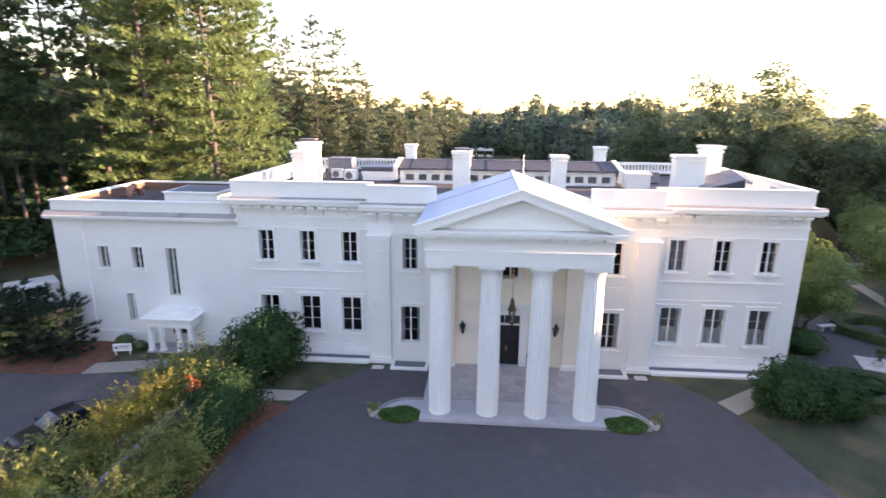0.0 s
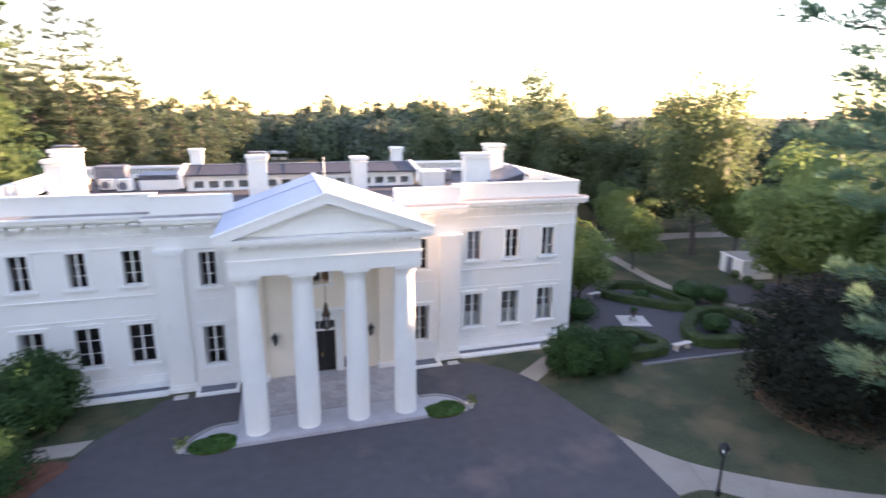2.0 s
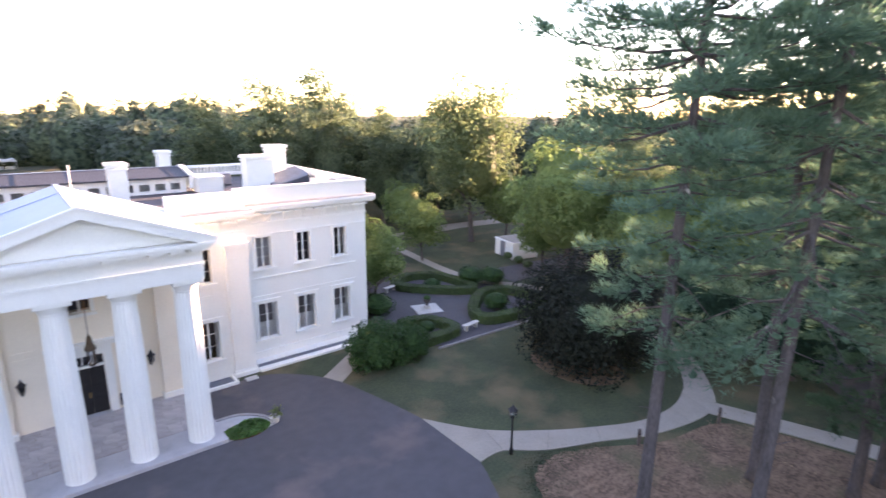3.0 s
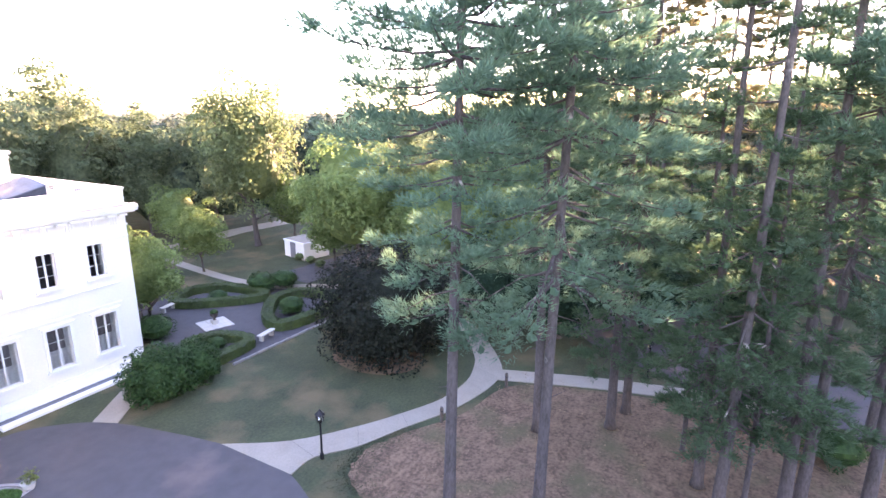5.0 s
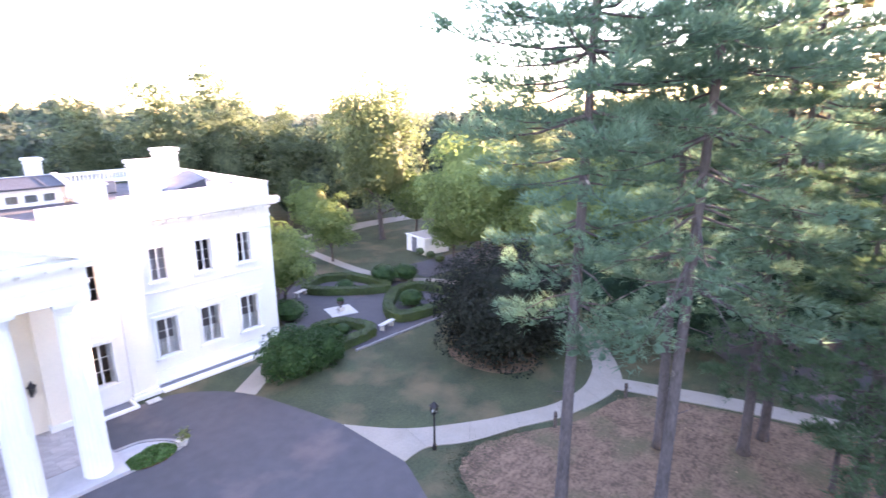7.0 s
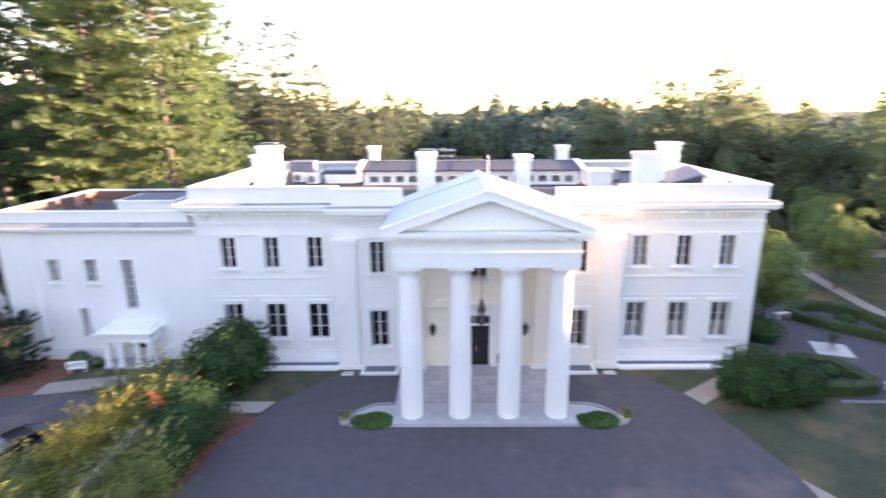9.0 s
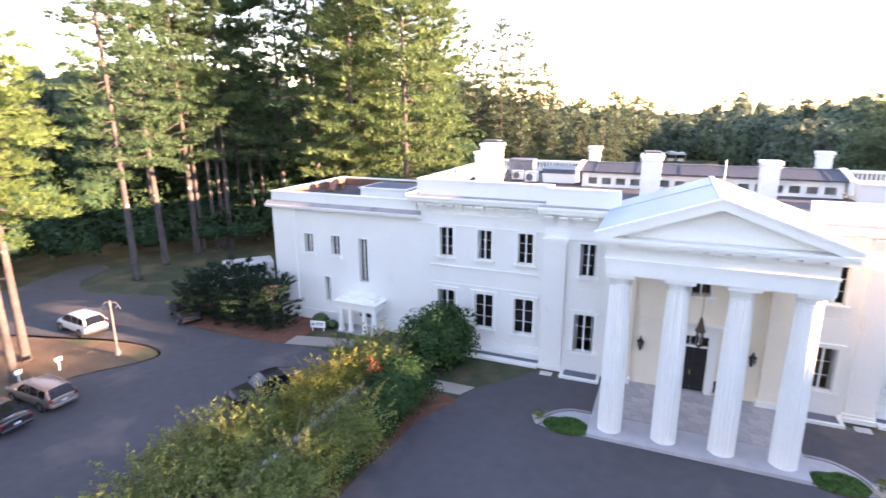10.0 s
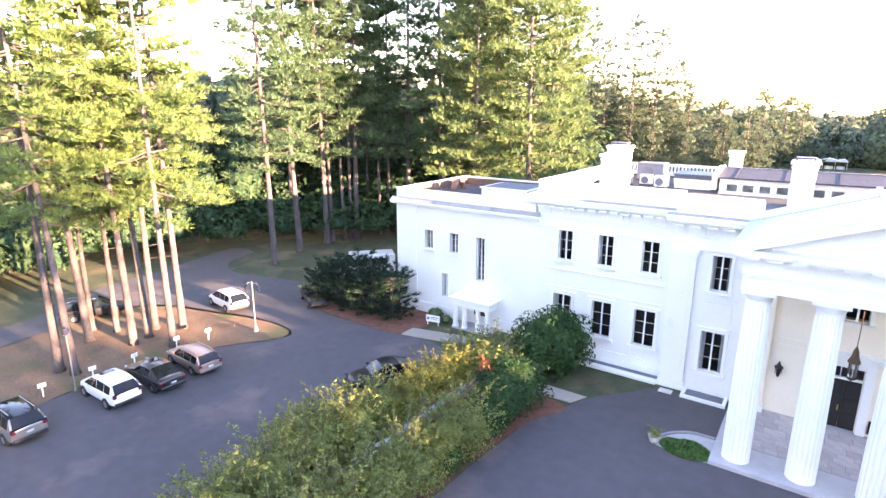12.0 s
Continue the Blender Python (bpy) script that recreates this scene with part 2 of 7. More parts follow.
M = dict(
    stucco=mat("white_stucco", (0.80, 0.793, 0.745), 0.75, var=0.035, scale=0.5, fine=9, bump=0.15, bscale=40,
               spots=(0.9, 0.62, 0.85, (0.70, 0.695, 0.65))),
    trim=mat("white_trim", (0.82, 0.815, 0.768), 0.8, spec=0.25, var=0.03, scale=1.2, fine=14),
    # white paint tinted to hold the lanterns' warm light
    warmwhite=mat("warm_lit_wall", (0.85, 0.755, 0.615), 0.75, var=0.04, scale=0.8, fine=10, bump=0.1, bscale=40),
    zinc=mat("weathered_zinc_flashing", (0.32, 0.30, 0.285), 0.55, var=0.15, scale=2, fine=14, spots=(1.5, 0.55, 0.7, (0.21, 0.20, 0.19))),
    metalroof=mat("pale_metal_roof", (0.37, 0.43, 0.53), 0.5, metal=0.0, var=0.06, scale=0.8, fine=8),
    flatroof=mat("dark_roof_membrane", (0.075, 0.07, 0.075), 0.85, var=0.35, scale=0.6, fine=6, bump=0.2),
    brownroof=mat("brown_roof_membrane", (0.15, 0.085, 0.06), 0.85, var=0.3, scale=0.5, fine=5, bump=0.2),
    slate=mat("slate_grey", (0.135, 0.145, 0.17), 0.6, var=0.2, scale=2, fine=12),
    shingle=mat("dark_slope_roof", (0.047, 0.048, 0.060), 0.7, var=0.25, scale=3, fine=25, bump=0.3),
    granite=mat("granite_step", (0.40, 0.39, 0.40), 0.7, var=0.12, scale=2.5, fine=60, bump=0.2),
    paver=mat("stone_paver", (0.40, 0.365, 0.355), 0.7, var=0.18, scale=3, fine=20, obrand=0.13, bump=0.3),
    joint=mat("paver_joint", (0.22, 0.19, 0.17), 0.9, var=0.2),
    door=mat("black_door", (0.018, 0.016, 0.016), 0.35, var=0.2, scale=6),
    brass=mat("brass", (0.6, 0.42, 0.16), 0.3, metal=1.0),
    iron=mat("dark_iron", (0.03, 0.03, 0.032), 0.45, metal=0.6, var=0.2),
    bronze=mat("bronze_lantern", (0.10, 0.065, 0.04), 0.5, metal=0.5, var=0.2),
    glass=glass_mat("window_glass", (0.88, 0.91, 0.92)),
    lampglass=glass_mat("lamp_glass", (0.85, 0.87, 0.9), 0.1),
    room=mat("unlit_room_wall", (0.085, 0.085, 0.09), 0.9),
    curtain=mat("curtain_cloth", (0.82, 0.81, 0.80), 0.9, var=0.1, stretch=(14, 14, 0.4), translucent=0.3),
    sheer=mat("grey_sheer_cloth", (0.46, 0.44, 0.46), 0.9, var=0.1, stretch=(14, 14, 0.4), translucent=0.2),
    blind=mat("mauve_grey_blind", (0.20, 0.175, 0.18), 0.9, var=0.12, stretch=(3, 3, 1.0)),
    peach=mat("peach_blind", (0.62, 0.52, 0.50), 0.9, var=0.12, stretch=(6, 6, 0.5), translucent=0.2),
    bulb=glow_mat("lamp_bulb", (1.0, 0.75, 0.40), 6.0),
    asphalt=mat("asphalt", (0.074, 0.069, 0.075), 0.82, var=0.13, scale=0.16, fine=1.6, bump=0.35, bscale=90,
                spots=(0.20, 0.58, 0.74, (0.17, 0.125, 0.115))),
    concrete=mat("concrete_walk", (0.315, 0.278, 0.235), 0.85, var=0.12, scale=0.7, fine=12, obrand=0.06, bump=0.2),
    kerb=mat("granite_kerb", (0.27, 0.26, 0.26), 0.8, var=0.15, scale=4, fine=40, obrand=0.1, bump=0.2),
    mulch=mat("red_mulch", (0.16, 0.065, 0.04), 0.95, var=0.4, scale=2, fine=40, bump=0.8, bscale=50),
    bark=mat("pine_bark", (0.088, 0.074, 0.072), 0.95, var=0.4, scale=2.5, fine=14, bump=0.9, bscale=16, stretch=(1, 1, 0.35),
             spots=(1.2, 0.64, 0.74, (0.42, 0.38, 0.34))),
    barkdk=mat("dark_bark", (0.10, 0.08, 0.07), 0.95, var=0.35, scale=3, fine=18, bump=0.8, bscale=18, stretch=(1, 1, 0.4)),
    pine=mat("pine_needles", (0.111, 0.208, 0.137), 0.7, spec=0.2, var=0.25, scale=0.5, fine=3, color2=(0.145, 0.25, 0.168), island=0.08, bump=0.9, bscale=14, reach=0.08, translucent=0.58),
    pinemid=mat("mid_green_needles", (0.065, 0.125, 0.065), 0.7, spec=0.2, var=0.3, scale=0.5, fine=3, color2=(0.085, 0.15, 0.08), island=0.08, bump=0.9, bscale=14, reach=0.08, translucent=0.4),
    # gold of the sun behind the boughs, put into the needle colour
    pinesun=mat("backlit_gold_needles", (0.19, 0.185, 0.10), 0.7, spec=0.2, var=0.3, scale=0.4, fine=2, color2=(0.23, 0.21, 0.12), island=0.10, bump=0.9, bscale=14, reach=0.08, translucent=0.6),
    # white pine in shade, then in sun: the light is put into the colour
    pineshade=mat("shaded_pine_needles", (0.085, 0.150, 0.080), 0.7, spec=0.2, var=0.25, scale=0.5, fine=3, color2=(0.11, 0.18, 0.09), island=0.08, bump=0.9, bscale=14, reach=0.08, translucent=0.5),
    pinesunlit=mat("sunlit_pine_needles", (0.155, 0.235, 0.075), 0.7, spec=0.2, var=0.2, scale=0.5, fine=3, color2=(0.20, 0.285, 0.10), island=0.08, bump=0.9, bscale=14, reach=0.08, translucent=0.55),
    pinelit=mat("sunlit_green_needles", (0.105, 0.165, 0.065), 0.7, spec=0.2, var=0.3, scale=0.35, fine=2, color2=(0.15, 0.215, 0.085), island=0.10, bump=0.9, bscale=14, reach=0.08, translucent=0.45),
    leafbright=mat("leaf_fresh_green", (0.15, 0.235, 0.075), 0.65, spec=0.25, var=0.25, scale=0.4, fine=2.5, color2=(0.185, 0.255, 0.09), island=0.12, translucent=0.5),
    spruce=mat("olive_conifer", (0.078, 0.118, 0.075), 0.7, spec=0.2, var=0.35, scale=0.3, fine=2, color2=(0.11, 0.145, 0.085), island=0.12, bump=0.9, bscale=14, reach=0.08, translucent=0.42),
    # lifted paler and bluer to paint distance haze into the leaves
    leaf=mat("hazed_leaf_green", (0.125, 0.17, 0.095), 0.65, spec=0.25, var=0.35, scale=0.4, fine=2.5, color2=(0.155, 0.20, 0.11), island=0.12, translucent=0.6),
    leafgold=mat("leaf_yellow_green", (0.135, 0.185, 0.085), 0.65, spec=0.25, var=0.3, scale=0.4, fine=2.5, color2=(0.16, 0.205, 0.095), island=0.12, translucent=0.6),
    leafdark=mat("leaf_dark_glossy", (0.022, 0.062, 0.020), 0.55, spec=0.15, var=0.35, scale=0.8, fine=4, color2=(0.036, 0.082, 0.025), island=0.12, translucent=0.15),
    beech=mat("copper_beech_leaf", (0.014, 0.020, 0.014), 0.7, spec=0.15, var=0.4, scale=0.5, fine=3, color2=(0.022, 0.026, 0.018), island=0.12, translucent=0.12),
    yew=mat("yew_needles", (0.018, 0.042, 0.024), 0.75, spec=0.12, var=0.35, scale=1, fine=4, island=0.12, bump=0.9, bscale=14, reach=0.08, translucent=0.12),
    shrub=mat("shrub_leaf", (0.165, 0.212, 0.062), 0.65, spec=0.2, var=0.35, scale=0.6, fine=3, color2=(0.215, 0.25, 0.07), island=0.12, translucent=0.35),
    shrubgold=mat("yellow_shrub_leaf", (0.175, 0.19, 0.035), 0.65, spec=0.2, var=0.3, scale=0.8, fine=3, color2=(0.225, 0.225, 0.042), island=0.12, translucent=0.3),
    box=mat("boxwood", (0.055, 0.095, 0.025), 0.5, var=0.3, scale=1, fine=5, island=0.26, translucent=0.15),
    ivy=mat("bright_groundcover", (0.06, 0.16, 0.03), 0.45, var=0.3, scale=1.5, fine=5, island=0.26, translucent=0.2),
    redleaf=mat("rust_red_leaf", (0.30, 0.09, 0.03), 0.6, var=0.3, island=0.26, translucent=0.2),
    # pale bluish tone paints distance haze into the far leaves
    woods=mat("hazy_far_leaf", (0.105, 0.14, 0.11), 0.8, spec=0.1, var=0.35, scale=0.06, fine=0.35, color2=(0.14, 0.17, 0.125), island=0.12, translucent=0.5),
    # dark spots paint the shadow gaps between the leaves
    woodmass=mat("far_leaf_mass_shaded", (0.07, 0.10, 0.06), 0.85, spec=0.1, var=0.5, scale=0.5, fine=2.2, color2=(0.11, 0.145, 0.085), bump=1.0, bscale=1.6, reach=0.5, translucent=0.25, spots=(1.1, 0.5, 0.62, (0.03, 0.045, 0.032))),
    # dark leaf colours that hold the shade under the pines
    brush=mat("shaded_undergrowth_leaf", (0.026, 0.056, 0.030), 0.75, spec=0.15, var=0.45, scale=0.5, fine=3, color2=(0.045, 0.085, 0.036), island=0.2, translucent=0.15),
    thicket=mat("shaded_thicket_mass", (0.022, 0.05, 0.028), 0.85, spec=0.1, var=0.5, scale=0.8, fine=3, bump=1.0, bscale=2.5, reach=0.3, spots=(1.4, 0.5, 0.62, (0.045, 0.075, 0.035))),
    twig=mat("pale_twig", (0.34, 0.32, 0.31), 0.8, var=0.2),
    wood=mat("weathered_post", (0.10, 0.08, 0.07), 0.9, var=0.3),
    stone=mat("pale_stone", (0.55, 0.52, 0.48), 0.8, var=0.12, scale=4, fine=30),
    tyre=mat("tyre_rubber", (0.012, 0.012, 0.013), 0.8, var=0.2),
    rim=mat("alloy_rim", (0.35, 0.36, 0.38), 0.35, metal=0.9),
    carglass=mat("car_glass", (0.008, 0.010, 0.013), 0.08, spec=0.35, var=0.05),
    plastic=mat("black_plastic", (0.02, 0.02, 0.022), 0.6, var=0.2),
    tail=mat("red_lens", (0.16, 0.010, 0.012), 0.2, var=0.2),
    plate=mat("plate_bar", (0.55, 0.57, 0.6), 0.5),
    carwhite=mat("white_car_paint", (0.80, 0.80, 0.80), 0.35, var=0.02, coat=0.6),
    carblack=mat("black_car_paint", (0.010, 0.010, 0.012), 0.4, spec=0.3, var=0.1, coat=0.3),
    carsilver=mat("silver_car_paint", (0.25, 0.245, 0.24), 0.35, metal=0.5, var=0.04, coat=0.6),
    cartan=mat("champagne_car_paint", (0.23, 0.185, 0.165), 0.38, metal=0.4, var=0.04, coat=0.5),
    cargrey=mat("dark_grey_car_paint", (0.016, 0.016, 0.018), 0.32, metal=0.0, var=0.05, coat=0.7),
    acgrey=mat("ac_grey", (0.16, 0.17, 0.20), 0.5, var=0.1),
    rust=mat("rusty_duct", (0.24, 0.11, 0.07), 0.7, var=0.25, scale=3, fine=14),
    tan=mat("tan_box", (0.45, 0.35, 0.24), 0.7, var=0.1),
    bluesign=mat("blue_badge", (0.05, 0.09, 0.2), 0.5),
)

# ---- mesh helpers ----
def finish(name, bm, material, parent=None, smooth=False):
    me = bpy.data.meshes.new(name)
    bm.normal_update()
    bm.to_mesh(me); bm.free()
    me.materials.append(M[material] if isinstance(material, str) else material)
    if smooth:
        for p in me.polygons:
            p.use_smooth = True
    ob = new(name, me)
    if parent:
        ob.parent = parent
    return ob


def part(name, bm, material, parent, label="", smooth=False):
    return tagged(finish(name, bm, material, parent, smooth), label)


def empty(name, label, category, m=None, group="", kind=""):
    e = new(name)
    e.empty_display_size = 0.3
    if m is not None:
        e.matrix_world = m
    return tagged(e, label, category, group, kind)


def box(bm, x0, x1, y0, y1, z0, z1, bevel=0.0):
    x0, x1 = min(x0, x1), max(x0, x1); y0, y1 = min(y0, y1), max(y0, y1); z0, z1 = min(z0, z1), max(z0, z1)
    v = [bm.verts.new((x, y, z)) for z in (z0, z1) for y in (y0, y1) for x in (x0, x1)]
    fs = [bm.faces.new([v[i] for i in q]) for q in ((0, 2, 3, 1), (4, 5, 7, 6), (0, 1, 5, 4), (2, 6, 7, 3), (0, 4, 6, 2), (1, 3, 7, 5))]
    if bevel:
        es = list({e for f in fs for e in f.edges})
        bmesh.ops.bevel(bm, geom=es, offset=bevel, segments=1, affect="EDGES")
    return bm


def boxes(*rows, bevel=0.0):
    bm = bmesh.new()
    for r in rows:
        box(bm, *r, bevel=bevel)
    return bm


def prism(bm, poly, axis, a, b):
    """Extrude a 2D polygon: axis 'z' (x,y), 'y' (x,z) or 'x' (y,z), from a to b."""
    def P(p, c):
        return {"z": (p[0], p[1], c), "y": (p[0], c, p[1]), "x": (c, p[0], p[1])}[axis]
    A = [bm.verts.new(P(p, a)) for p in poly]; B = [bm.verts.new(P(p, b)) for p in poly]
    n = len(poly)
    bm.faces.new(A[::-1]); bm.faces.new(B)
    for i in range(n):
        bm.faces.new((A[i], A[(i + 1) % n], B[(i + 1) % n], B[i]))
    bmesh.ops.recalc_face_normals(bm, faces=bm.faces[:])
    return bm


def lathe(bm, profile, n=20, cx=0, cy=0, flute=0.0, flutes=20):
    """Turn (radius, z) rows round a vertical axis; flute cuts scallops into the rows that carry a third value."""
    rings = []
    for row in profile:
        r, z = row[0], row[1]
        f = row[2] if len(row) > 2 else 0.0
        ring = []
        for i in range(n):
            a = 2 * math.pi * i / n
            rr = r - f * abs(math.cos(a * flutes / 2))
            ring.append(bm.verts.new((cx + rr * math.cos(a), cy + rr * math.sin(a), z)))
        rings.append(ring)
    for p, q in zip(rings, rings[1:]):
        for i in range(n):
            bm.faces.new((p[i], p[(i + 1) % n], q[(i + 1) % n], q[i]))
    bm.faces.new(rings[0][::-1]); bm.faces.new(rings[-1])
    return bm


def tube(bm, pts, radii, n=7):
    """A tapered tube along points."""
    pts = [Vector(p) for p in pts]
    rings = []
    for i, p in enumerate(pts):
        d = (pts[min(i + 1, len(pts) - 1)] - pts[max(i - 1, 0)]).normalized()
        u = d.cross(Vector((0.13, 0.97, 0.2))).normalized(); w = d.cross(u)
        rings.append([bm.verts.new(p + radii[i] * (math.cos(2 * math.pi * k / n) * u + math.sin(2 * math.pi * k / n) * w)) for k in range(n)])
    for p, q in zip(rings, rings[1:]):
        for i in range(n):
            bm.faces.new((p[i], p[(i + 1) % n], q[(i + 1) % n], q[i]))
    bm.faces.new(rings[0][::-1]); bm.faces.new(rings[-1])
    return bm


def raw(name, verts, faces_n, k, material, parent=None, label=""):
    """A mesh from an array of verts whose faces are consecutive runs of k verts."""
    me = bpy.data.meshes.new(name)
    nv = len(verts)
    me.vertices.add(nv); me.vertices.foreach_set("co", np.asarray(verts, np.float32).ravel())
    nf = nv // k
    me.loops.add(nv); me.loops.foreach_set("vertex_index", np.arange(nv, dtype=np.int32))
    me.polygons.add(nf); me.polygons.foreach_set("loop_start", np.arange(0, nv, k, dtype=np.int32))
    me.update(calc_edges=True)
    me.materials.append(M[material])
    ob = new(name, me)
    if parent:
        ob.parent = parent
    return tagged(ob, label)


def smooth_poly(pts, n=6, closed=True):
    """Catmull-Rom through the points."""
    out, k = [], len(pts)
    for i in range(k if closed else k - 1):
        p = [np.array(pts[(i + j) % k if closed else min(max(i + j, 0), k - 1)], float) for j in (-1, 0, 1, 2)]
        for s in range(n):
            t = s / n
            out.append(tuple(0.5 * (2 * p[1] + (p[2] - p[0]) * t + (2 * p[0] - 5 * p[1] + 4 * p[2] - p[3]) * t * t + (3 * p[1] - p[0] - 3 * p[2] + p[3]) * t ** 3)))
    if not closed:
        out.append(tuple(pts[-1]))
    return out


def slab(name, poly, z0, z1, material, parent=None, label="", category="", kind="structure"):
    bm = bmesh.new()
    A = [bm.verts.new((p[0], p[1], z1)) for p in poly]; B = [bm.verts.new((p[0], p[1], z0)) for p in poly]
    f = bm.faces.new(A)
    if f.normal.z < 0 or sum((poly[i][0] * poly[(i + 1) % len(poly)][1] - poly[(i + 1) % len(poly)][0] * poly[i][1]) for i in range(len(poly))) < 0:
        f.normal_flip()
    for i in range(len(poly)):
        bm.faces.new((A[i], B[i], B[(i + 1) % len(poly)], A[(i + 1) % len(poly)]))
    bmesh.ops.triangulate(bm, faces=[f])
    ob = finish(name, bm, material, parent)
    return tagged(ob, label, category, kind=kind)


def band(path, width):
    """A closed outline round a path of the given width (a number, or one for each point)."""
    path = [np.array(p, float) for p in path]
    L, R = [], []
    for i, p in enumerate(path):
        d = path[min(i + 1, len(path) - 1)] - path[max(i - 1, 0)]
        d /= np.linalg.norm(d) + 1e-9
        nrm = np.array((-d[1], d[0])); w = width[i] if isinstance(width, (list, tuple)) else width
        L.append(tuple(p + nrm * w / 2)); R.append(tuple(p - nrm * w / 2))
    return L + R[::-1]


def ribbon(name, path, width, z0, z1, material, label="", category=""):
    """A strip of paving along a path, with sides."""
    n = len(path)
    out = band(path, width)
    L, R = out[:n], out[n:][::-1]
    bm = bmesh.new()
    tl = [bm.verts.new((*p, z1)) for p in L]; tr = [bm.verts.new((*p, z1)) for p in R]
    bl = [bm.verts.new((*p, z0)) for p in L]; br = [bm.verts.new((*p, z0)) for p in R]
    for i in range(n - 1):
        bm.faces.new((tr[i], tr[i + 1], tl[i + 1], tl[i]))
        bm.faces.new((tl[i], tl[i + 1], bl[i + 1], bl[i])); bm.faces.new((tr[i + 1], tr[i], br[i], br[i + 1]))
    return tagged(finish(name, bm, material), label, category, kind="structure")

# ---- ground, roads, walks ----
bm = bmesh.new()
NG = 60
lin = [math.copysign(abs(i / (NG / 2)) ** 2.4, i) * 1800 for i in range(-NG // 2, NG // 2 + 1)]
gv = [[bm.verts.new((x, y, -0.02)) for x in lin] for y in lin]
for j in range(NG):
    for i in range(NG):
        bm.faces.new((gv[j][i], gv[j][i + 1], gv[j + 1][i + 1], gv[j + 1][i]))
M["lawn"] = mat("lawn_grass", (0.045, 0.059, 0.026), 0.9, var=0.35, scale=0.5, fine=7, bump=0.9, bscale=22,
                spots=(0.30, 0.50, 0.70, (0.14, 0.106, 0.055)))
M["drygrass"] = mat("dry_brown_grass", (0.165, 0.103, 0.066), 0.95, var=0.5, scale=1.5, fine=6, bump=1.0, bscale=18,
                    spots=(0.45, 0.50, 0.72, (0.10, 0.092, 0.045)))
M["islandgrass"] = mat("shaded_needle_litter", (0.165, 0.103, 0.062), 0.95, var=0.3, scale=0.6, fine=8, bump=0.7, bscale=30,
                      spots=(0.30, 0.52, 0.68, (0.085, 0.085, 0.036)))
tagged(finish("ground", bm, "lawn"), "mown lawn with worn straw-coloured patches", "lawn", kind="structure")

court = smooth_poly([(-8.3, -2.2), (-4.8, -2.25), (4.8, -2.25), (8.3, -2.2), (10.2, -3.45), (11.6, -5.6), (12.5, -9.0), (13.05, -11.9), (13.25, -14.2),
                     (12.95, -16.4), (11.2, -20.5), (9.5, -27), (8, -40), (-4, -48), (-12, -40), (-13.6, -24), (-13.2, -16), (-12.9, -12), (-12.5, -9.2), (-11.6, -6.9), (-10.9, -5.3), (-9.2, -3.3)], 5)
slab("driveway", court, -0.05, 0.012, "asphalt", label="dark grey asphalt forecourt with faint patches", category="driveway")
parking = smooth_poly([(-24.6, -4.5), (-21.5, -4.6), (-19.3, -6.5), (-18.6, -12), (-19.0, -18), (-18.5, -26), (-17, -40), (-34, -40), (-34.3, -26), (-34.6, -20), (-34.0, -15.0), (-32.6, -12.2),
                       (-31.3, -10.3), (-31.2, -8.9), (-33.2, -8.3), (-36.5, -8.6), (-39.5, -9.5), (-43.8, -10.8), (-46.0, -13.0), (-46.5, -17.0), (-45, -21.5), (-44.5, -40), (-49, -40), (-48.6, -20.6), (-51.2, -15.5), (-53.2, -10.5),
                       (-54.0, -5.0), (-56, 3), (-52.5, 3.5), (-51.0, -0.5), (-47.5, -2.2), (-44.0, -1.5), (-39.4, -0.6), (-37.0, -2.6), (-33.6, -4.6), (-28.7, -4.9)], 4)
slab("parking_lot", parking, -0.05, 0.008, "asphalt", label="asphalt car park and service road with worn patches", category="car park")
# pine island in the car park, with bare needle litter
slab("pine_island_ground", smooth_poly([(-34.4, -25.5), (-34.8, -20), (-34.2, -15.2), (-32.78, -12.3), (-31.44, -10.36), (-31.34, -9.0), (-33.27, -8.44), (-36.5, -8.9), (-39.5, -9.8), (-43.6, -11.1), (-45.7, -13.3), (-46.2, -17.0), (-44.8, -21.5), (-44, -34), (-36, -34)], 4),
     -0.05, 0.02, "islandgrass", label="dry brown grass and pine needles under tall pines", category="verge")
slab("island_bed", smooth_poly([(-33.8, -25.5), (-34.2, -20), (-33.5, -15.0), (-32.2, -12.1), (-30.9, -10.3), (-30.9, -8.8), (-33.2, -7.9), (-36.5, -8.2), (-39.7, -9.1), (-44.1, -10.5), (-46.4, -13.0), (-46.9, -17.0), (-45.4, -21.5), (-44.6, -34), (-35, -34)], 4), -0.05, 0.003, "asphalt", label="asphalt edge under the pine island", category="car park")
slab("wood_floor_left", smooth_poly([(-51, 4), (-46, 1), (-40, 2.5), (-36, 1.5), (-31, 3), (-30, 12), (-30, 40), (-60, 50), (-70, 20), (-57, 5)], 4), -0.05, 0.0,
     "lawn", label="sparse brown grass under pines", category="verge")
# front walk and its branches on the right
edge_l = smooth_poly([(13.03, -11.85), (14.85, -14.55), (17.39, -16.58), (19.47, -17.82), (21.81, -18.93), (24.3, -19.2), (26.31, -18.72), (27.6, -18.1), (29.6, -16.6), (31.1, -15.0), (31.7, -13.0), (31.8, -8.0)], 4, closed=False)
edge_r = smooth_poly([(12.97, -16.35), (14.4, -16.38), (16.05, -17.61), (18.63, -18.75), (20.92, -19.9), (23.6, -20.6), (25.6, -20.7), (27.32, -20.1), (30.4, -17.66), (32.4, -15.5), (33.0, -13.0), (33.1, -8.0)], 4, closed=False)
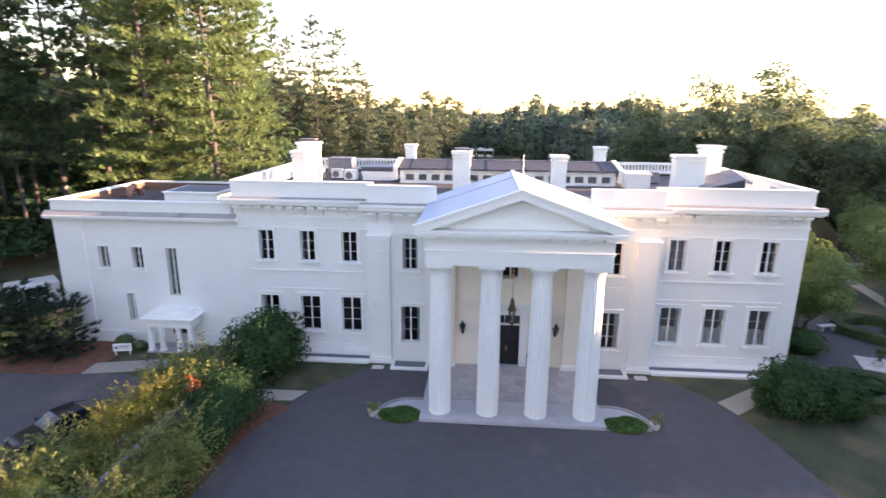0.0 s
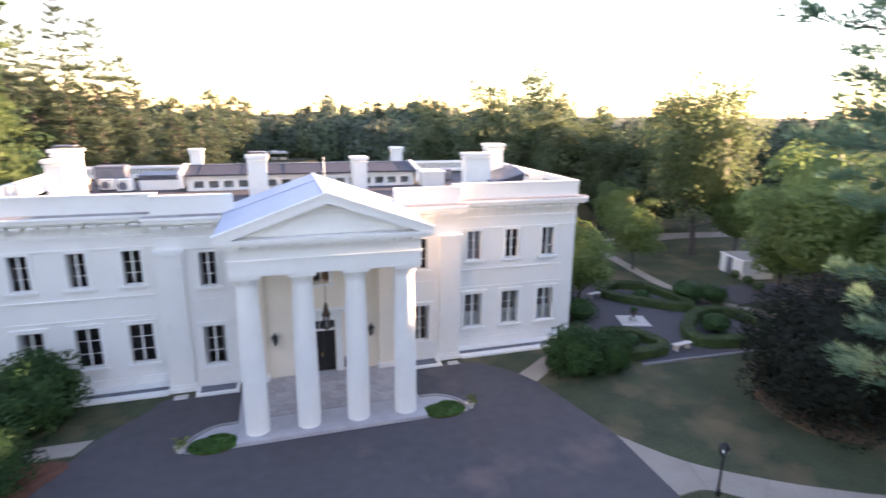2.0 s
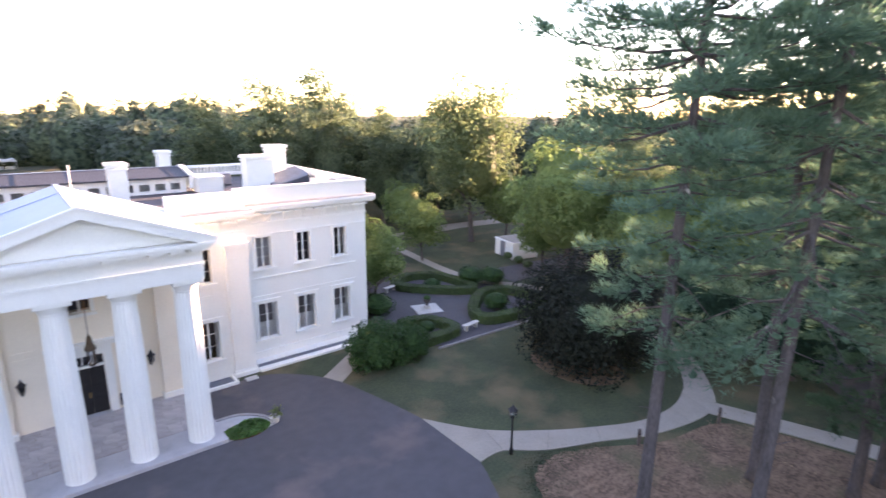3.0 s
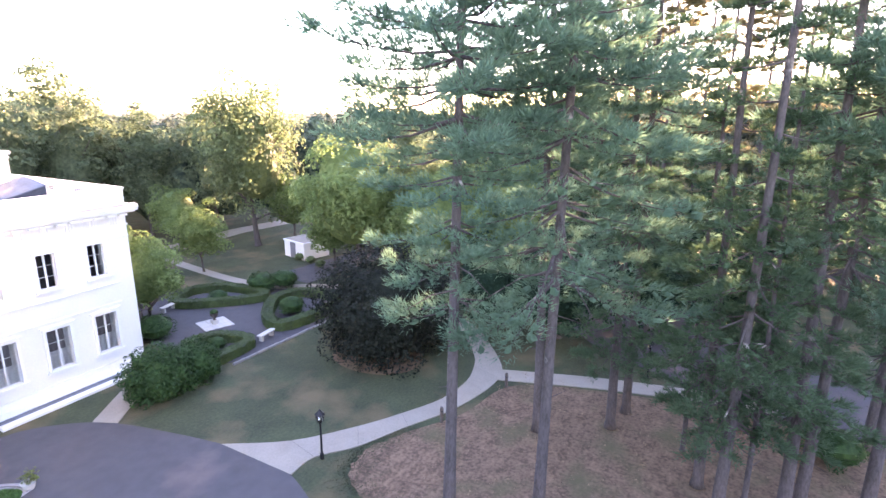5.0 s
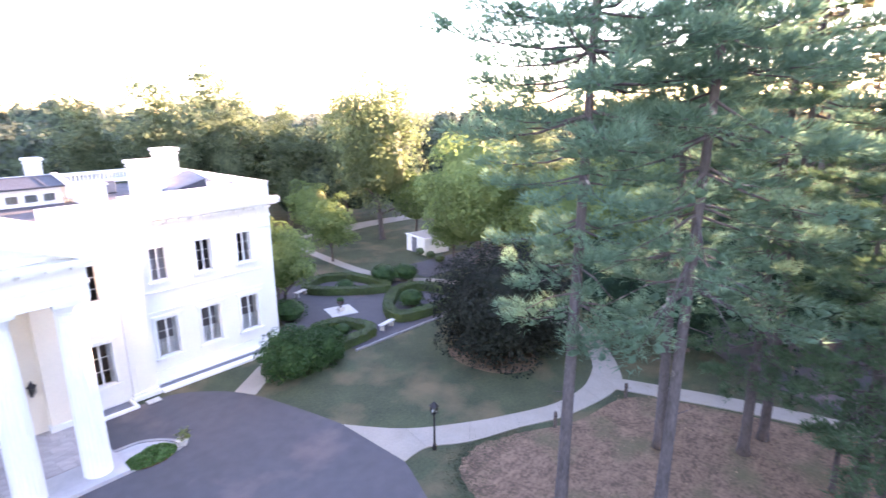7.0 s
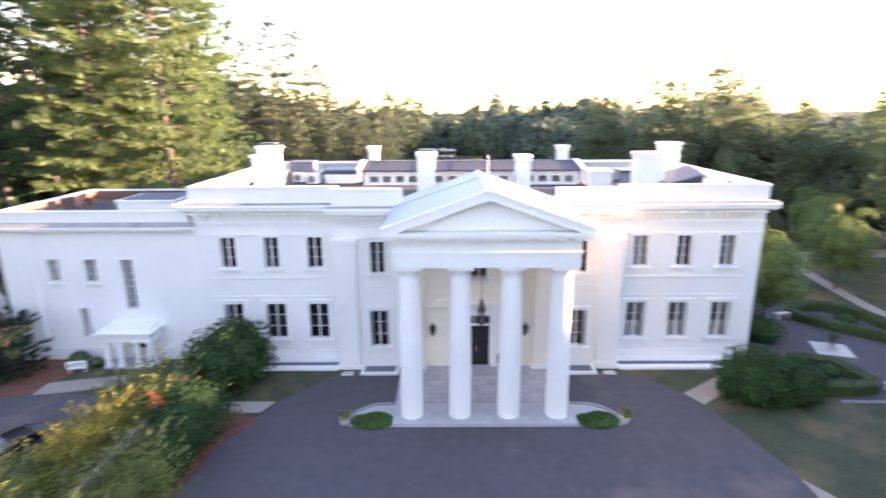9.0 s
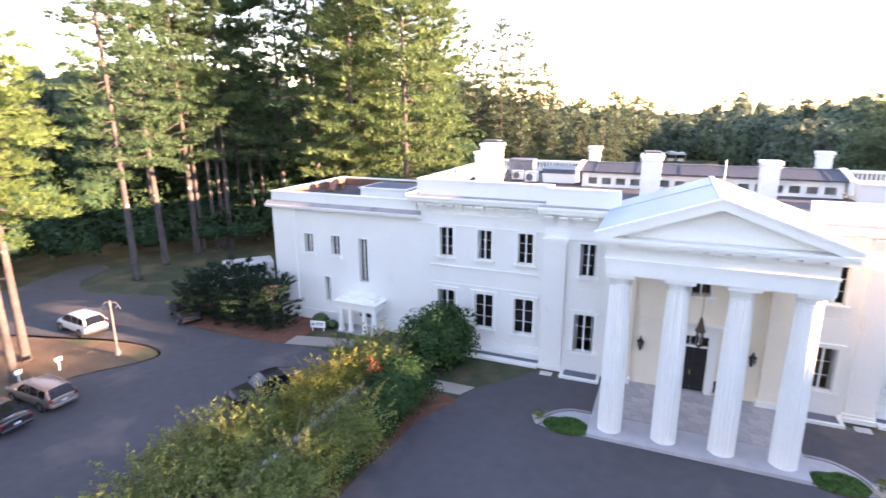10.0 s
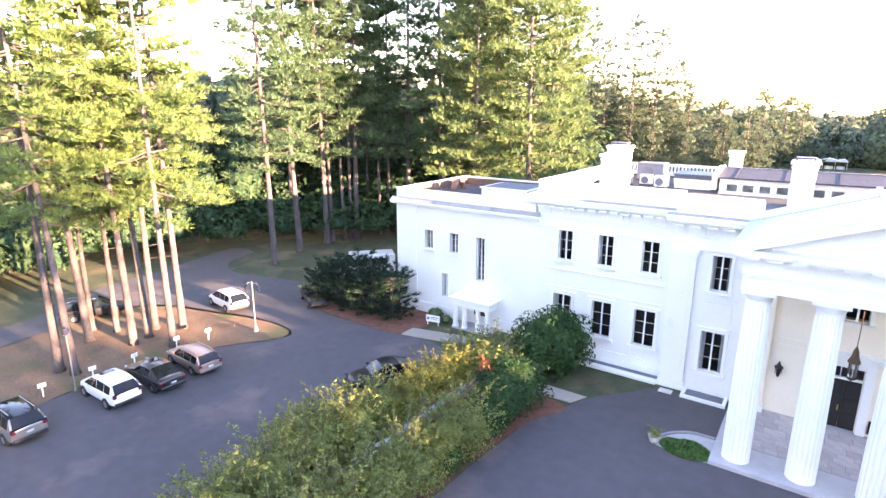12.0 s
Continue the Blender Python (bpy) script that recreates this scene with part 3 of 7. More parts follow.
# poured bays with open joints between them
for i in range(0, len(edge_l) - 1, 4):
    k = min(i + 4, len(edge_l) - 1)
    rr, ll = [np.array(p) for p in edge_r[i:k + 1]], [np.array(p) for p in edge_l[i:k + 1]]
    for e2 in (rr, ll):
        e2[0] = e2[0] + (e2[1] - e2[0]) * 0.02
        e2[-1] = e2[-1] - (e2[-1] - e2[-2]) * 0.02
    slab("walkway_bay", [tuple(p) for p in rr + ll[::-1]], -0.05, 0.022 + 0.002 * (i % 3), "concrete", label="pale concrete bay of the footpath curving through the lawn", category="path")
bmj = bmesh.new()
for i in range(len(edge_l) - 1):
    bmj.faces.new([bmj.verts.new((*p, 0.013)) for p in (edge_r[i], edge_r[i + 1], edge_l[i + 1], edge_l[i])])
tagged(finish("walkway_base", bmj, "joint"), "dark joints under the concrete path", "path", kind="structure")
branch = smooth_poly([(25.9, -20.45), (26.6, -22.5), (27.6, -25.5), (28.4, -28.6), (29.0, -31.5), (29.4, -35)], 4, closed=False)
ribbon("walkway_branch", branch, 1.35, -0.05, 0.028, "concrete", label="pale concrete footpath branching toward the road", category="path")
# the verge dies out raggedly into the lawn
vr = random.Random(5)
verge = [(x + vr.uniform(-0.10, 0.10), y + vr.uniform(-0.10, 0.10)) if y < -18 and x < 18 else (x, y) for x, y in smooth_poly([(13.9, -18.9), (14.9, -18.2), (16.4, -18.2), (18.2, -19.0), (21.0, -20.6), (24.3, -21.3), (25.6, -22.6), (26.7, -25.6), (27.5, -29), (28.2, -33), (27.5, -40), (22, -52), (11, -52), (9.9, -38), (10.6, -27), (12.6, -21.4)], 9)]
slab("brown_verge", verge,
     -0.05, 0.004, "drygrass", label="dry brown grass and needle litter under pines", category="verge")
slab("side_road", smooth_poly([(30.6, -29), (33, -24.5), (38, -21), (52, -16), (60, -17), (44, -28), (36, -36), (32.5, -46), (28, -60), (22, -60), (26, -42), (28.5, -36)], 4), -0.05, 0.006, "asphalt", label="grey asphalt side road behind the pines", category="road")
slab("side_walk_slab", [(11.15, -4.65), (11.7, -5.85), (14.3, -3.9), (14.2, -2.5)], -0.05, 0.03, "concrete", label="short pale concrete walk beside the house", category="path")
slab("side_walk_slab_left", [(-17.0, -5.38), (-11.1, -5.38), (-11.6, -6.45), (-17.0, -6.6)], -0.05, 0.03, "concrete", label="short pale concrete walk by the shrub bed", category="path")
slab("porch_walk_slab", [(-24.85, -4.6), (-24.9, -3.2), (-19.4, -1.9), (-19.2, -3.3)], -0.05, 0.03, "concrete", label="pale concrete walk to the side porch", category="path")
slab("shrub_bed", smooth_poly([(-11.7, -6.9), (-12.5, -9.2), (-12.95, -12), (-13.3, -16), (-13.7, -24), (-15, -31), (-19, -31), (-19.4, -18), (-19.0, -12), (-19.6, -7), (-16.5, -6.6)], 4), -0.05, 0.016, "mulch", label="red bark mulch bed under the shrubs", category="flower bed")
slab("yew_bed", smooth_poly([(-36.3, -2.9), (-33.6, -4.4), (-28.7, -4.75), (-24.9, -4.4), (-25.0, -0.3), (-32, 0.5), (-35.8, -0.8)], 4), -0.05, 0.014, "mulch", label="red bark mulch bed beside the wing", category="flower bed")
slab("beech_bed", smooth_poly([(22.2, -12), (22.6, -14.6), (24.5, -15.8), (26.5, -14.6), (27.0, -12), (25.7, -9.9), (23.3, -10)], 5), -0.05, 0.002, "islandgrass", label="bare shaded soil under the copper beech", category="flower bed")
# formal garden court
slab("garden_court", smooth_poly([(19.2, -5.2), (27, -5.6), (33, -5.2), (32.4, 0.5), (31.2, 3.8), (29.8, 8), (24, 9), (19.5, 7.5), (18.5, 0)], 4), -0.05, 0.01, "asphalt", label="dark gravel court between clipped hedges", category="garden path")
kb = bmesh.new()
for i in range(5, 14):
    x = 14.4 + i * 0.93
    box(kb, x, x + 0.90, -5.62 - 0.03 * i, -5.46 - 0.03 * i, -0.05, 0.10 + 0.01 * (i % 3), bevel=0.012)
tagged(finish("garden_kerb", kb, "kerb"), "low pale stone edging along the garden court", "kerb", kind="structure")
ribbon("garden_path", smooth_poly([(34.5, -1.5), (33.2, 1.2), (31.6, 3.6), (31.2, 8.2), (31.8, 14.2), (33, 22)], 4, closed=False), 1.1, -0.05, 0.018, "concrete", label="narrow pale path winding past the hedges", category="path")
ribbon("far_road", [(34, 4), (44, 3), (60, -3)], 4.5, -0.05, 0.006, "asphalt", label="grey road past the white outbuilding", category="road")
ribbon("far_road_back", [(36, 24), (46, 25), (70, 22)], 3.0, -0.05, 0.006, "concrete", label="pale lane between the trees", category="road")

# ---- the mansion ----
mansion = empty("mansion", "white stuccoed neoclassical mansion with a four-column portico", "house")
FLOOR = 0.20


def wall_grid(bm, u0, u1, z0, z1, v, t, holes, axis="x"):
    """A wall along x (front face at y = v) or along y (face at x = v), t thick away from the viewer, with openings cut through it."""
    holes = [tuple(round(q, 3) for q in h) for h in holes]
    us = sorted({u0, u1, *[h[0] for h in holes], *[h[1] for h in holes]}); zs = sorted({z0, z1, *[h[2] for h in holes], *[h[3] for h in holes]})
    us = [u for u in us if u0 <= u <= u1]; zs = [z for z in zs if z0 <= z <= z1]
    P = (lambda u, d, z: (u, v + d, z)) if axis == "x" else (lambda u, d, z: (v + d, u, z))
    cache = {}
    def V(u, d, z):
        k = (round(u, 4), round(d, 4), round(z, 4))
        if k not in cache:
            cache[k] = bm.verts.new(P(*k))
        return cache[k]
    solid = {}
    for i in range(len(us) - 1):
        for j in range(len(zs) - 1):
            cu, cz = (us[i] + us[i + 1]) / 2, (zs[j] + zs[j + 1]) / 2
            solid[i, j] = not any(h[0] < cu < h[1] and h[2] < cz < h[3] for h in holes)
    for (i, j), s in solid.items():
        if not s:
            continue
        a, b, c, d = us[i], us[i + 1], zs[j], zs[j + 1]
        bm.faces.new((V(a, 0, c), V(b, 0, c), V(b, 0, d), V(a, 0, d)))
        bm.faces.new((V(a, t, c), V(a, t, d), V(b, t, d), V(b, t, c)))
        for di, dj, e in ((-1, 0, ((a, c), (a, d))), (1, 0, ((b, c), (b, d))), (0, -1, ((a, c), (b, c))), (0, 1, ((a, d), (b, d)))):
            if not solid.get((i + di, j + dj), False):
                (p, q), (r, w) = e
                bm.faces.new((V(p, 0, q), V(r, 0, w), V(r, t, w), V(p, t, q)))
    bmesh.ops.recalc_face_normals(bm, faces=bm.faces[:])
    return bm


rnd = random.Random(7)


def window(parent, x, z, w, h, y, cols=2, rows=3, casing=0.16, sill=True, hood=False, dress="", depth=0.20, mull=0.085):
    """A sash window in an opening whose wall face is at y: casing, frame bars, each pane, sill, and what hangs behind it."""
    win = new("window"); win.parent = parent
    win.location = (x, y, z)
    hw, hh = w / 2, h / 2
    c = casing
    bm = boxes((-hw - c, -hw, -0.08, 0.03, -hh, hh + c), (hw, hw + c, -0.08, 0.03, -hh, hh + c), (-hw, hw, -0.08, 0.03, hh, hh + c))
    part("casing", bm, "trim", win)
    if hood:
        part("hood", boxes((-hw - c - 0.1, hw + c + 0.1, -0.12, 0.0, hh + c + 0.002, hh + c + 0.08)), "trim", win)
    if sill:
        part("sill", boxes((-hw - c - 0.08, hw + c + 0.08, -0.18, 0.04, -hh - 0.15, -hh - 0.002), bevel=0.012), "trim", win)
    f = 0.035
    y0, y1 = depth - 0.05, depth + 0.01
    bars = [(-hw + 0.002, -hw + f, y0, y1, -hh, hh), (hw - f, hw - 0.002, y0, y1, -hh, hh), (-hw + f, hw - f, y0, y1, hh - f, hh - 0.002), (-hw + f, hw - f, y0, y1, -hh + 0.002, -hh + f)]
    bars.append((-mull / 2, mull / 2, y0 - 0.03, y1, -hh + f, hh - f))
    pw = (w - 2 * f - mull) / cols
    rh = (h - 2 * f) / rows
    for r in range(1, rows):
        zz = -hh + f + r * rh
        for sx in (-1, 1):
            bars.append((sx * mull / 2, sx * (hw - f), y0 + 0.01, y1 - 0.01, zz - 0.013, zz + 0.013))
    part("frame", boxes(*bars), "trim", win, "white painted frame with a thick middle bar")
    for sx in (-1, 1):
        for r in range(rows):
            a, b = sorted((sx * (mull / 2 + 0.002), sx * (hw - f - 0.002)))
            zz = -hh + f + r * rh
            bm = bmesh.new()
            tilt = rnd.uniform(-0.004, 0.004)
            v = [bm.verts.new(p) for p in ((a, y0 + 0.03, zz + 0.016), (b, y0 + 0.03 + tilt, zz + 0.016), (b, y0 + 0.03 + tilt, zz + rh - 0.016), (a, y0 + 0.03, zz + rh - 0.016))]
            bm.faces.new(v)
            pane = part("pane", bm, "glass", win)
            pane.visible_shadow = False
    if dress in ("curtain", "peach"):
        m = "curtain" if dress == "curtain" else "peach"
        bm = bmesh.new()
        for sx, frac in ((-1, 0.44 if dress == "curtain" else 0.24), (1, 0.44 if dress == "curtain" else 0.9)):
            n = 12
            wv = hw * frac * (2 if frac > 0.5 else 1)
            top, bot = [], []
            for i in range(n + 1):
                xx = sx * (hw + 0.05 - (wv * i / n))
                yy = y1 + 0.07 + 0.035 * math.sin(i * 2.1)
                top.append(bm.verts.new((xx, yy, hh + 0.05))); bot.append(bm.verts.new((xx, yy, -hh - 0.02)))
            for i in range(n):
                bm.faces.new((top[i], top[i + 1], bot[i + 1], bot[i]))
        part("curtain", bm, m, win, "pale gathered curtains" if dress == "curtain" else "peach-coloured drawn blind")
    if dress in ("half", "sheer"):
        bm = bmesh.new()
        n = 18
        top = [bm.verts.new((-hw - 0.05 + (2 * hw + 0.1) * i / n, y1 + 0.16 + 0.018 * math.sin(i * 2.1), hh + 0.03)) for i in range(n + 1)]
        bot = [bm.verts.new((v.co.x, v.co.y, -hh - 0.02)) for v in top]
        for i in range(n):
            bm.faces.new((top[i], top[i + 1], bot[i + 1], bot[i]))
        part("blind", bm, "sheer" if dress == "sheer" else "blind", win, "drawn grey sheer cloth")
    if dress == "half":
        bm = bmesh.new()
        for x0, x1, z0, z1, dy in ((-hw - 0.04, hw + 0.04, -hh - 0.02, -hh * 0.12, 0.07), (-hw - 0.05, -hw * 0.66, -hh, hh, 0.12), (hw * 0.66, hw + 0.05, -hh, hh, 0.12)):
            n = 16
            top = [bm.verts.new((x0 + (x1 - x0) * i / n, y1 + dy + 0.02 * math.sin(i * 2.1), z1)) for i in range(n + 1)]
            bot = [bm.verts.new((x0 + (x1 - x0) * i / n, y1 + dy + 0.02 * math.sin(i * 2.1), z0)) for i in range(n + 1)]
            for i in range(n):
                bm.faces.new((top[i], top[i + 1], bot[i + 1], bot[i]))
        part("curtain", bm, "curtain", win, "pale sheer half curtain and gathered side curtains")
    return win


# window openings (centre x, centre z, width, height)
UP = dict(z=6.90, w=0.92, h=1.92)
LO = dict(z=2.50, w=1.22, h=2.32)
main_holes, mid_holes = [], []
for sx in (-1, 1):
    for cx in (9.80, 12.42, 15.02):
        for k in (UP, LO):
            main_holes.append((sx * cx - k["w"] / 2, sx * cx + k["w"] / 2, k["z"] - k["h"] / 2, k["z"] + k["h"] / 2))
    for k in (UP, LO):
        mid_holes.append((sx * 5.88 - k["w"] / 2 * 0.95, sx * 5.88 + k["w"] / 2 * 0.95, k["z"] - k["h"] / 2, k["z"] + k["h"] / 2))
wing_wins = [(-25.75, 5.83, 0.70, 1.44, 3), (-23.50, 5.82, 0.70, 1.46, 3), (-21.26, 4.95, 0.68, 3.16, 7), (-24.30, 2.50, 0.50, 1.90, 4)]
wing_holes = [(x - w / 2, x + w / 2, z - h / 2, z + h / 2) for x, z, w, h, r in wing_wins]

T = 0.4
YB = 17.0          # back of the main block
for name, a, b in (("right_wall", 8.3, 17.0), ("left_wall", -17.0, -8.3)):
    bm = wall_grid(bmesh.new(), a, b, 0, 9.45, 0.0, T, [h for h in main_holes if a < h[0] < b])
    part("wall", bm, "stucco", mansion)
bm = wall_grid(bmesh.new(), -8.3, -3.98, 0, 9.45, -1.28, T, [h for h in mid_holes if h[0] < 0])
part("wall", bm, "stucco", mansion)
bm = wall_grid(bmesh.new(), 3.98, 8.3, 0, 9.45, -1.28, T, [h for h in mid_holes if h[0] > 0])
part("wall", bm, "stucco", mansion)
# returns of the projecting middle, side and back walls
for sx in (-1, 1):
    part("wall", boxes((sx * 7.9, sx * 8.3, -0.88, -0.002, 0, 9.45)), "stucco", mansion)
part("wall", boxes((16.6, 17.0, 0.402, YB, 0, 9.45)), "stucco", mansion)
part("wall", boxes((-17.0, -16.6, 0.402, YB, 0, 9.45)), "stucco", mansion)
part("wall", boxes((-16.598, 16.598, YB - 0.4, YB, 0, 9.45)), "stucco", mansion)
# wall behind the columns, warm light in its colour; door and upper window openings
portal = [(-0.70, 0.70, FLOOR, 3.45), (-0.46, 0.46, 5.70, 7.62)]
part("portico_wall", wall_grid(bmesh.new(), -3.978, 3.978, 0, 9.45, -1.60, 0.7, portal), "warmwhite", mansion, "white wall inside the portico, warm lantern light in its colour")
# wing
bm = wall_grid(bmesh.new(), -28.78, -17.002, 0, 8.35, 0.0, T, wing_holes)
part("wing_wall", bm, "stucco", mansion)
part("wing_wall", boxes((-28.78, -28.38, 0.402, 9.6, 0, 8.35)), "stucco", mansion)
part("wing_wall", boxes((-28.378, -17.002, 9.2, 9.6, 0, 8.35)), "stucco", mansion)
part("corner_strip", boxes((-28.80, -27.0, -0.10, -0.002, 0, 8.33)), "stucco", mansion)
part("wing_plinth", boxes((-26.86, -17.02, -0.07, -0.003, 0, 0.80)), "stucco", mansion)
part("drain_pipe", boxes((-27.0, -26.88, -0.12, -0.004, 0.1, 8.6), bevel=0.02), "trim", mansion)
# inside: walls and floors, the rooms' dimness put into their dark colour
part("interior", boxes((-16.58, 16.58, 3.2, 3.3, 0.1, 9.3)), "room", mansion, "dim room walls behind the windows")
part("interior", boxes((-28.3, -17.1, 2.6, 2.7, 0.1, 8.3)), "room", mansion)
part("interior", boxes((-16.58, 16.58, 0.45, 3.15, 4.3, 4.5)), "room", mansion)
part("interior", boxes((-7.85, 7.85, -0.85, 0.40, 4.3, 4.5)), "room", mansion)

for sx in (-1, 1):
    for i, cx in enumerate((9.80, 12.42, 15.02)):
        up_dress = ("curtain", "", "curtain") if sx > 0 else ("", "curtain", "")
        lo_dress = ("half", "half", "half") if sx > 0 else ("", "", "curtain")
        window(mansion, sx * cx, UP["z"], UP["w"], UP["h"], 0.0, dress=up_dress[i] if i else ("sheer" if sx > 0 else ""))
        window(mansion, sx * cx, LO["z"], LO["w"], LO["h"], 0.0, hood=True, dress=lo_dress[i])
    window(mansion, sx * 5.88, UP["z"], UP["w"] * 0.95, UP["h"], -1.28, dress="curtain" if sx < 0 else "")
    window(mansion, sx * 5.88, LO["z"], LO["w"] * 0.95, LO["h"], -1.28, hood=True, dress="curtain")
window(mansion, 0, 6.66, 0.92, 1.92, -1.60)
for x, z, w, h, r in wing_wins:
    window(mansion, x, z, w, h, 0.0, rows=r, casing=0.05, sill=h < 1.6, mull=0.07, dress="curtain" if h > 3 else "")
# sunk panel outlines under the upper windows
for sx in (-1, 1):
    a, b = (8.9, 16.1) if sx > 0 else (-16.1, -8.9)
    part("string_course", boxes((a, b, -0.08, -0.002, 5.28, 5.35)), "stucco", mansion)
    part("string_course", boxes((a, b, -0.06, -0.002, 4.11, 4.17)), "stucco", mansion)
    a, b = sorted((sx * 5.15, sx * 6.62))
    part("panel", boxes((a, b, -1.315, -1.282, 4.22, 5.22)), "stucco", mansion)

# entablature of the main block: architrave line, frieze tablets, cornice, mutules, parapet
def cornice(x0, x1, y, z0, z1, out, parent, rise=0.085):
    """A stepped cornice along x at wall face y."""
    h = z1 - z0
    prof = [(y, z0), (y - out * 0.35, z0), (y - out * 0.38, z0 + h * 0.22), (y - out * 0.9, z0 + h * 0.30), (y - out * 0.93, z0 + h * 0.62), (y - out, z0 + h * 0.66), (y - out * 1.02, z0 + h * 0.86), (y - out * 0.96, z1), (y, z1 + 0.02)]
    bm = prism(bmesh.new(), prof, "x", x0, x1)
    wash = [(y - out * 0.97, z1 + 0.022), (y - out * 0.93, z1 + 0.05), (y - 0.125, z1 + rise), (y - 0.125, z1 + 0.022)]
    part("cornice_flashing", prism(bmesh.new(), wash, "x", x0 + 0.02, x1 - 0.02), "zinc", parent, "grey sloped zinc flashing on the cornice")
    return part("cornice", bm, "trim", parent)

for sx in (-1, 1):
    a, b = (8.32, 17.55) if sx > 0 else (-17.55, -8.32)
    cornice(a, b, 0.0, 9.40, 9.86, 0.55, mansion)
    a, b = (8.32, 17.0) if sx > 0 else (-17.0, -8.32)
    part("architrave", boxes((a, b + (0.03 if sx > 0 else 0), -0.09, -0.003, 8.66, 8.78)), "trim", mansion)
    n = 13
    for i in range(n):
        cx = a + 0.35 + (b - a - 0.7) * i / (n - 1)
        part("mutule", boxes((cx - 0.23, cx + 0.23, -0.47, -0.19, 9.29, 9.398)), "trim", mansion)
    for i in range(7):
        cx = a + 0.7 + (b - a - 1.4) * i / 6
        part("triglyph", boxes((cx - 0.22, cx - 0.09, -0.08, -0.003, 8.80, 9.33), (cx - 0.06, cx + 0.06, -0.08, -0.003, 8.80, 9.33), (cx + 0.09, cx + 0.22, -0.08, -0.003, 8.80, 9.33)), "trim", mansion)
    for i in range(7):
        cx = a + 0.7 + (b - a - 1.4) * i / 6
        part("regula", boxes((cx - 0.24, cx + 0.24, -0.055, -0.003, 8.60, 8.655)), "trim", mansion)
    part("string_course", boxes((a, b, -0.07, -0.003, 7.99, 8.06)), "stucco", mansion)
    # parapet
    part("parapet", boxes((a, b, -0.12, 0.25, 9.87, 10.80), (a - 0.03, b + 0.05, -0.17, 0.30, 10.802, 10.91)), "stucco", mansion)
    # middle bay beside the portico
    a, b = sorted((sx * 4.35, sx * 8.75))
    cornice(a, b, -1.30, 9.38, 9.86, 0.52, mansion)
    a, b = sorted((sx * 4.35, sx * 8.36))
    part("architrave", boxes((a, b, -1.36, -1.283, 8.06, 8.72)), "trim", mansion)
    part("parapet", boxes((a, b, -1.42, -1.02, 9.87, 10.82), (a, b + 0.04 * sx, -1.46, -0.98, 10.822, 10.93)), "stucco", mansion)
    part("parapet", boxes((sx * 7.98, sx * 8.36, -1.018, -0.122, 9.87, 10.81)), "stucco", mansion)
    for i in range(5):
        cx = sx * (4.9 + 0.8 * i)
        part("mutule", boxes((cx - 0.26, cx + 0.26, -1.74, -1.49, 9.27, 9.378)), "trim", mansion)
    for cx in (4.9, 6.9, 8.0):
        part("triglyph", boxes(*[(sx * cx + o - 0.05, sx * cx + o + 0.05, -1.40, -1.362, 8.76, 9.30) for o in (-0.16, 0, 0.16)]), "trim", mansion)
    # corner pilaster: base, shaft with sunk panel, capital
    pil = new("pilaster"); pil.parent = mansion
    a, b = sorted((sx * 7.08, sx * 8.34))
    part("shaft", boxes((a, b, -1.52, -1.282, 0.42, 7.72), (a + 0.2, b - 0.2, -1.545, -1.522, 0.8, 7.1)), "stucco", pil)
    part("base", boxes((a - 0.1, b + 0.1, -1.64, -1.284, 0, 0.24), (a - 0.05, b + 0.05, -1.58, -1.284, 0.242, 0.418)), "trim", pil)
    part("capital", boxes((a - 0.03, b + 0.03, -1.56, -1.284, 7.722, 7.85), (a - 0.09, b + 0.09, -1.64, -1.284, 7.852, 8.05)), "trim", pil)
    # anta behind the outer columns
    ant = new("anta"); ant.parent = mansion
    ant.location = (0, -0.32, 0)
    a, b = sorted((sx * 3.20, sx * 4.12))
    part("shaft", boxes((a, b, -1.62, -1.284, FLOOR + 0.3, 7.8)), "warmwhite", ant)
    part("base", boxes((a - 0.08, b + 0.08, -1.72, -1.286, FLOOR - 0.1, FLOOR + 0.298)), "trim", ant)
    part("capital", boxes((a - 0.06, b + 0.06, -1.70, -1.286, 7.802, 8.1)), "warmwhite", ant)
    # areaway ledge and kerb at the foot of the wall
    a, b = (8.5, 16.9) if sx > 0 else (-16.6, -8.5)
    part("plinth", boxes((a, b, -0.10, -0.003, 0.102, 0.55), (a, b, -0.72, -0.003, -0.02, 0.10)), "stucco", mansion)
    part("areaway", boxes((a, b, -1.34, -0.722, -0.02, 0.05)), "slate", mansion, "blue-grey slate ledge at the wall's foot")
    part("areaway_kerb", boxes((a, b + 0.05, -1.78, -1.342, -0.02, 0.16), bevel=0.02), "trim", mansion)
    # light well in front of the middle window
    a, b = sorted((sx * 4.75, sx * 6.98))
    part("light_well", boxes((a, b, -2.42, -2.25, 0, 0.17), (a, a + 0.17, -2.248, -1.30, 0, 0.17), (b - 0.17, b, -2.248, -1.30, 0, 0.17)), "trim", mansion)
    # flat dark panel stands in for the well's shaded inside
    part("grate", boxes((a + 0.172, b - 0.172, -2.246, -1.30, 0, 0.06)), "slate", mansion, "dark panel for the light well's shaded inside")
    a, b = sorted((sx * 7.42, sx * 8.1))
    part("ground_hatch", boxes((a, b, -2.45, -2.0, 0, 0.06), (a + 0.2, b - 0.2, -2.3, -2.15, 0.062, 0.09)), "stone", mansion, "small pale hatch in the asphalt")
# side cornice of the right block and parapets that run back
part("cornice", boxes((17.002, 17.35, 0.005, YB, 9.44, 9.62), (17.002, 17.55, 0.005, YB, 9.622, 9.85)), "trim", mansion)
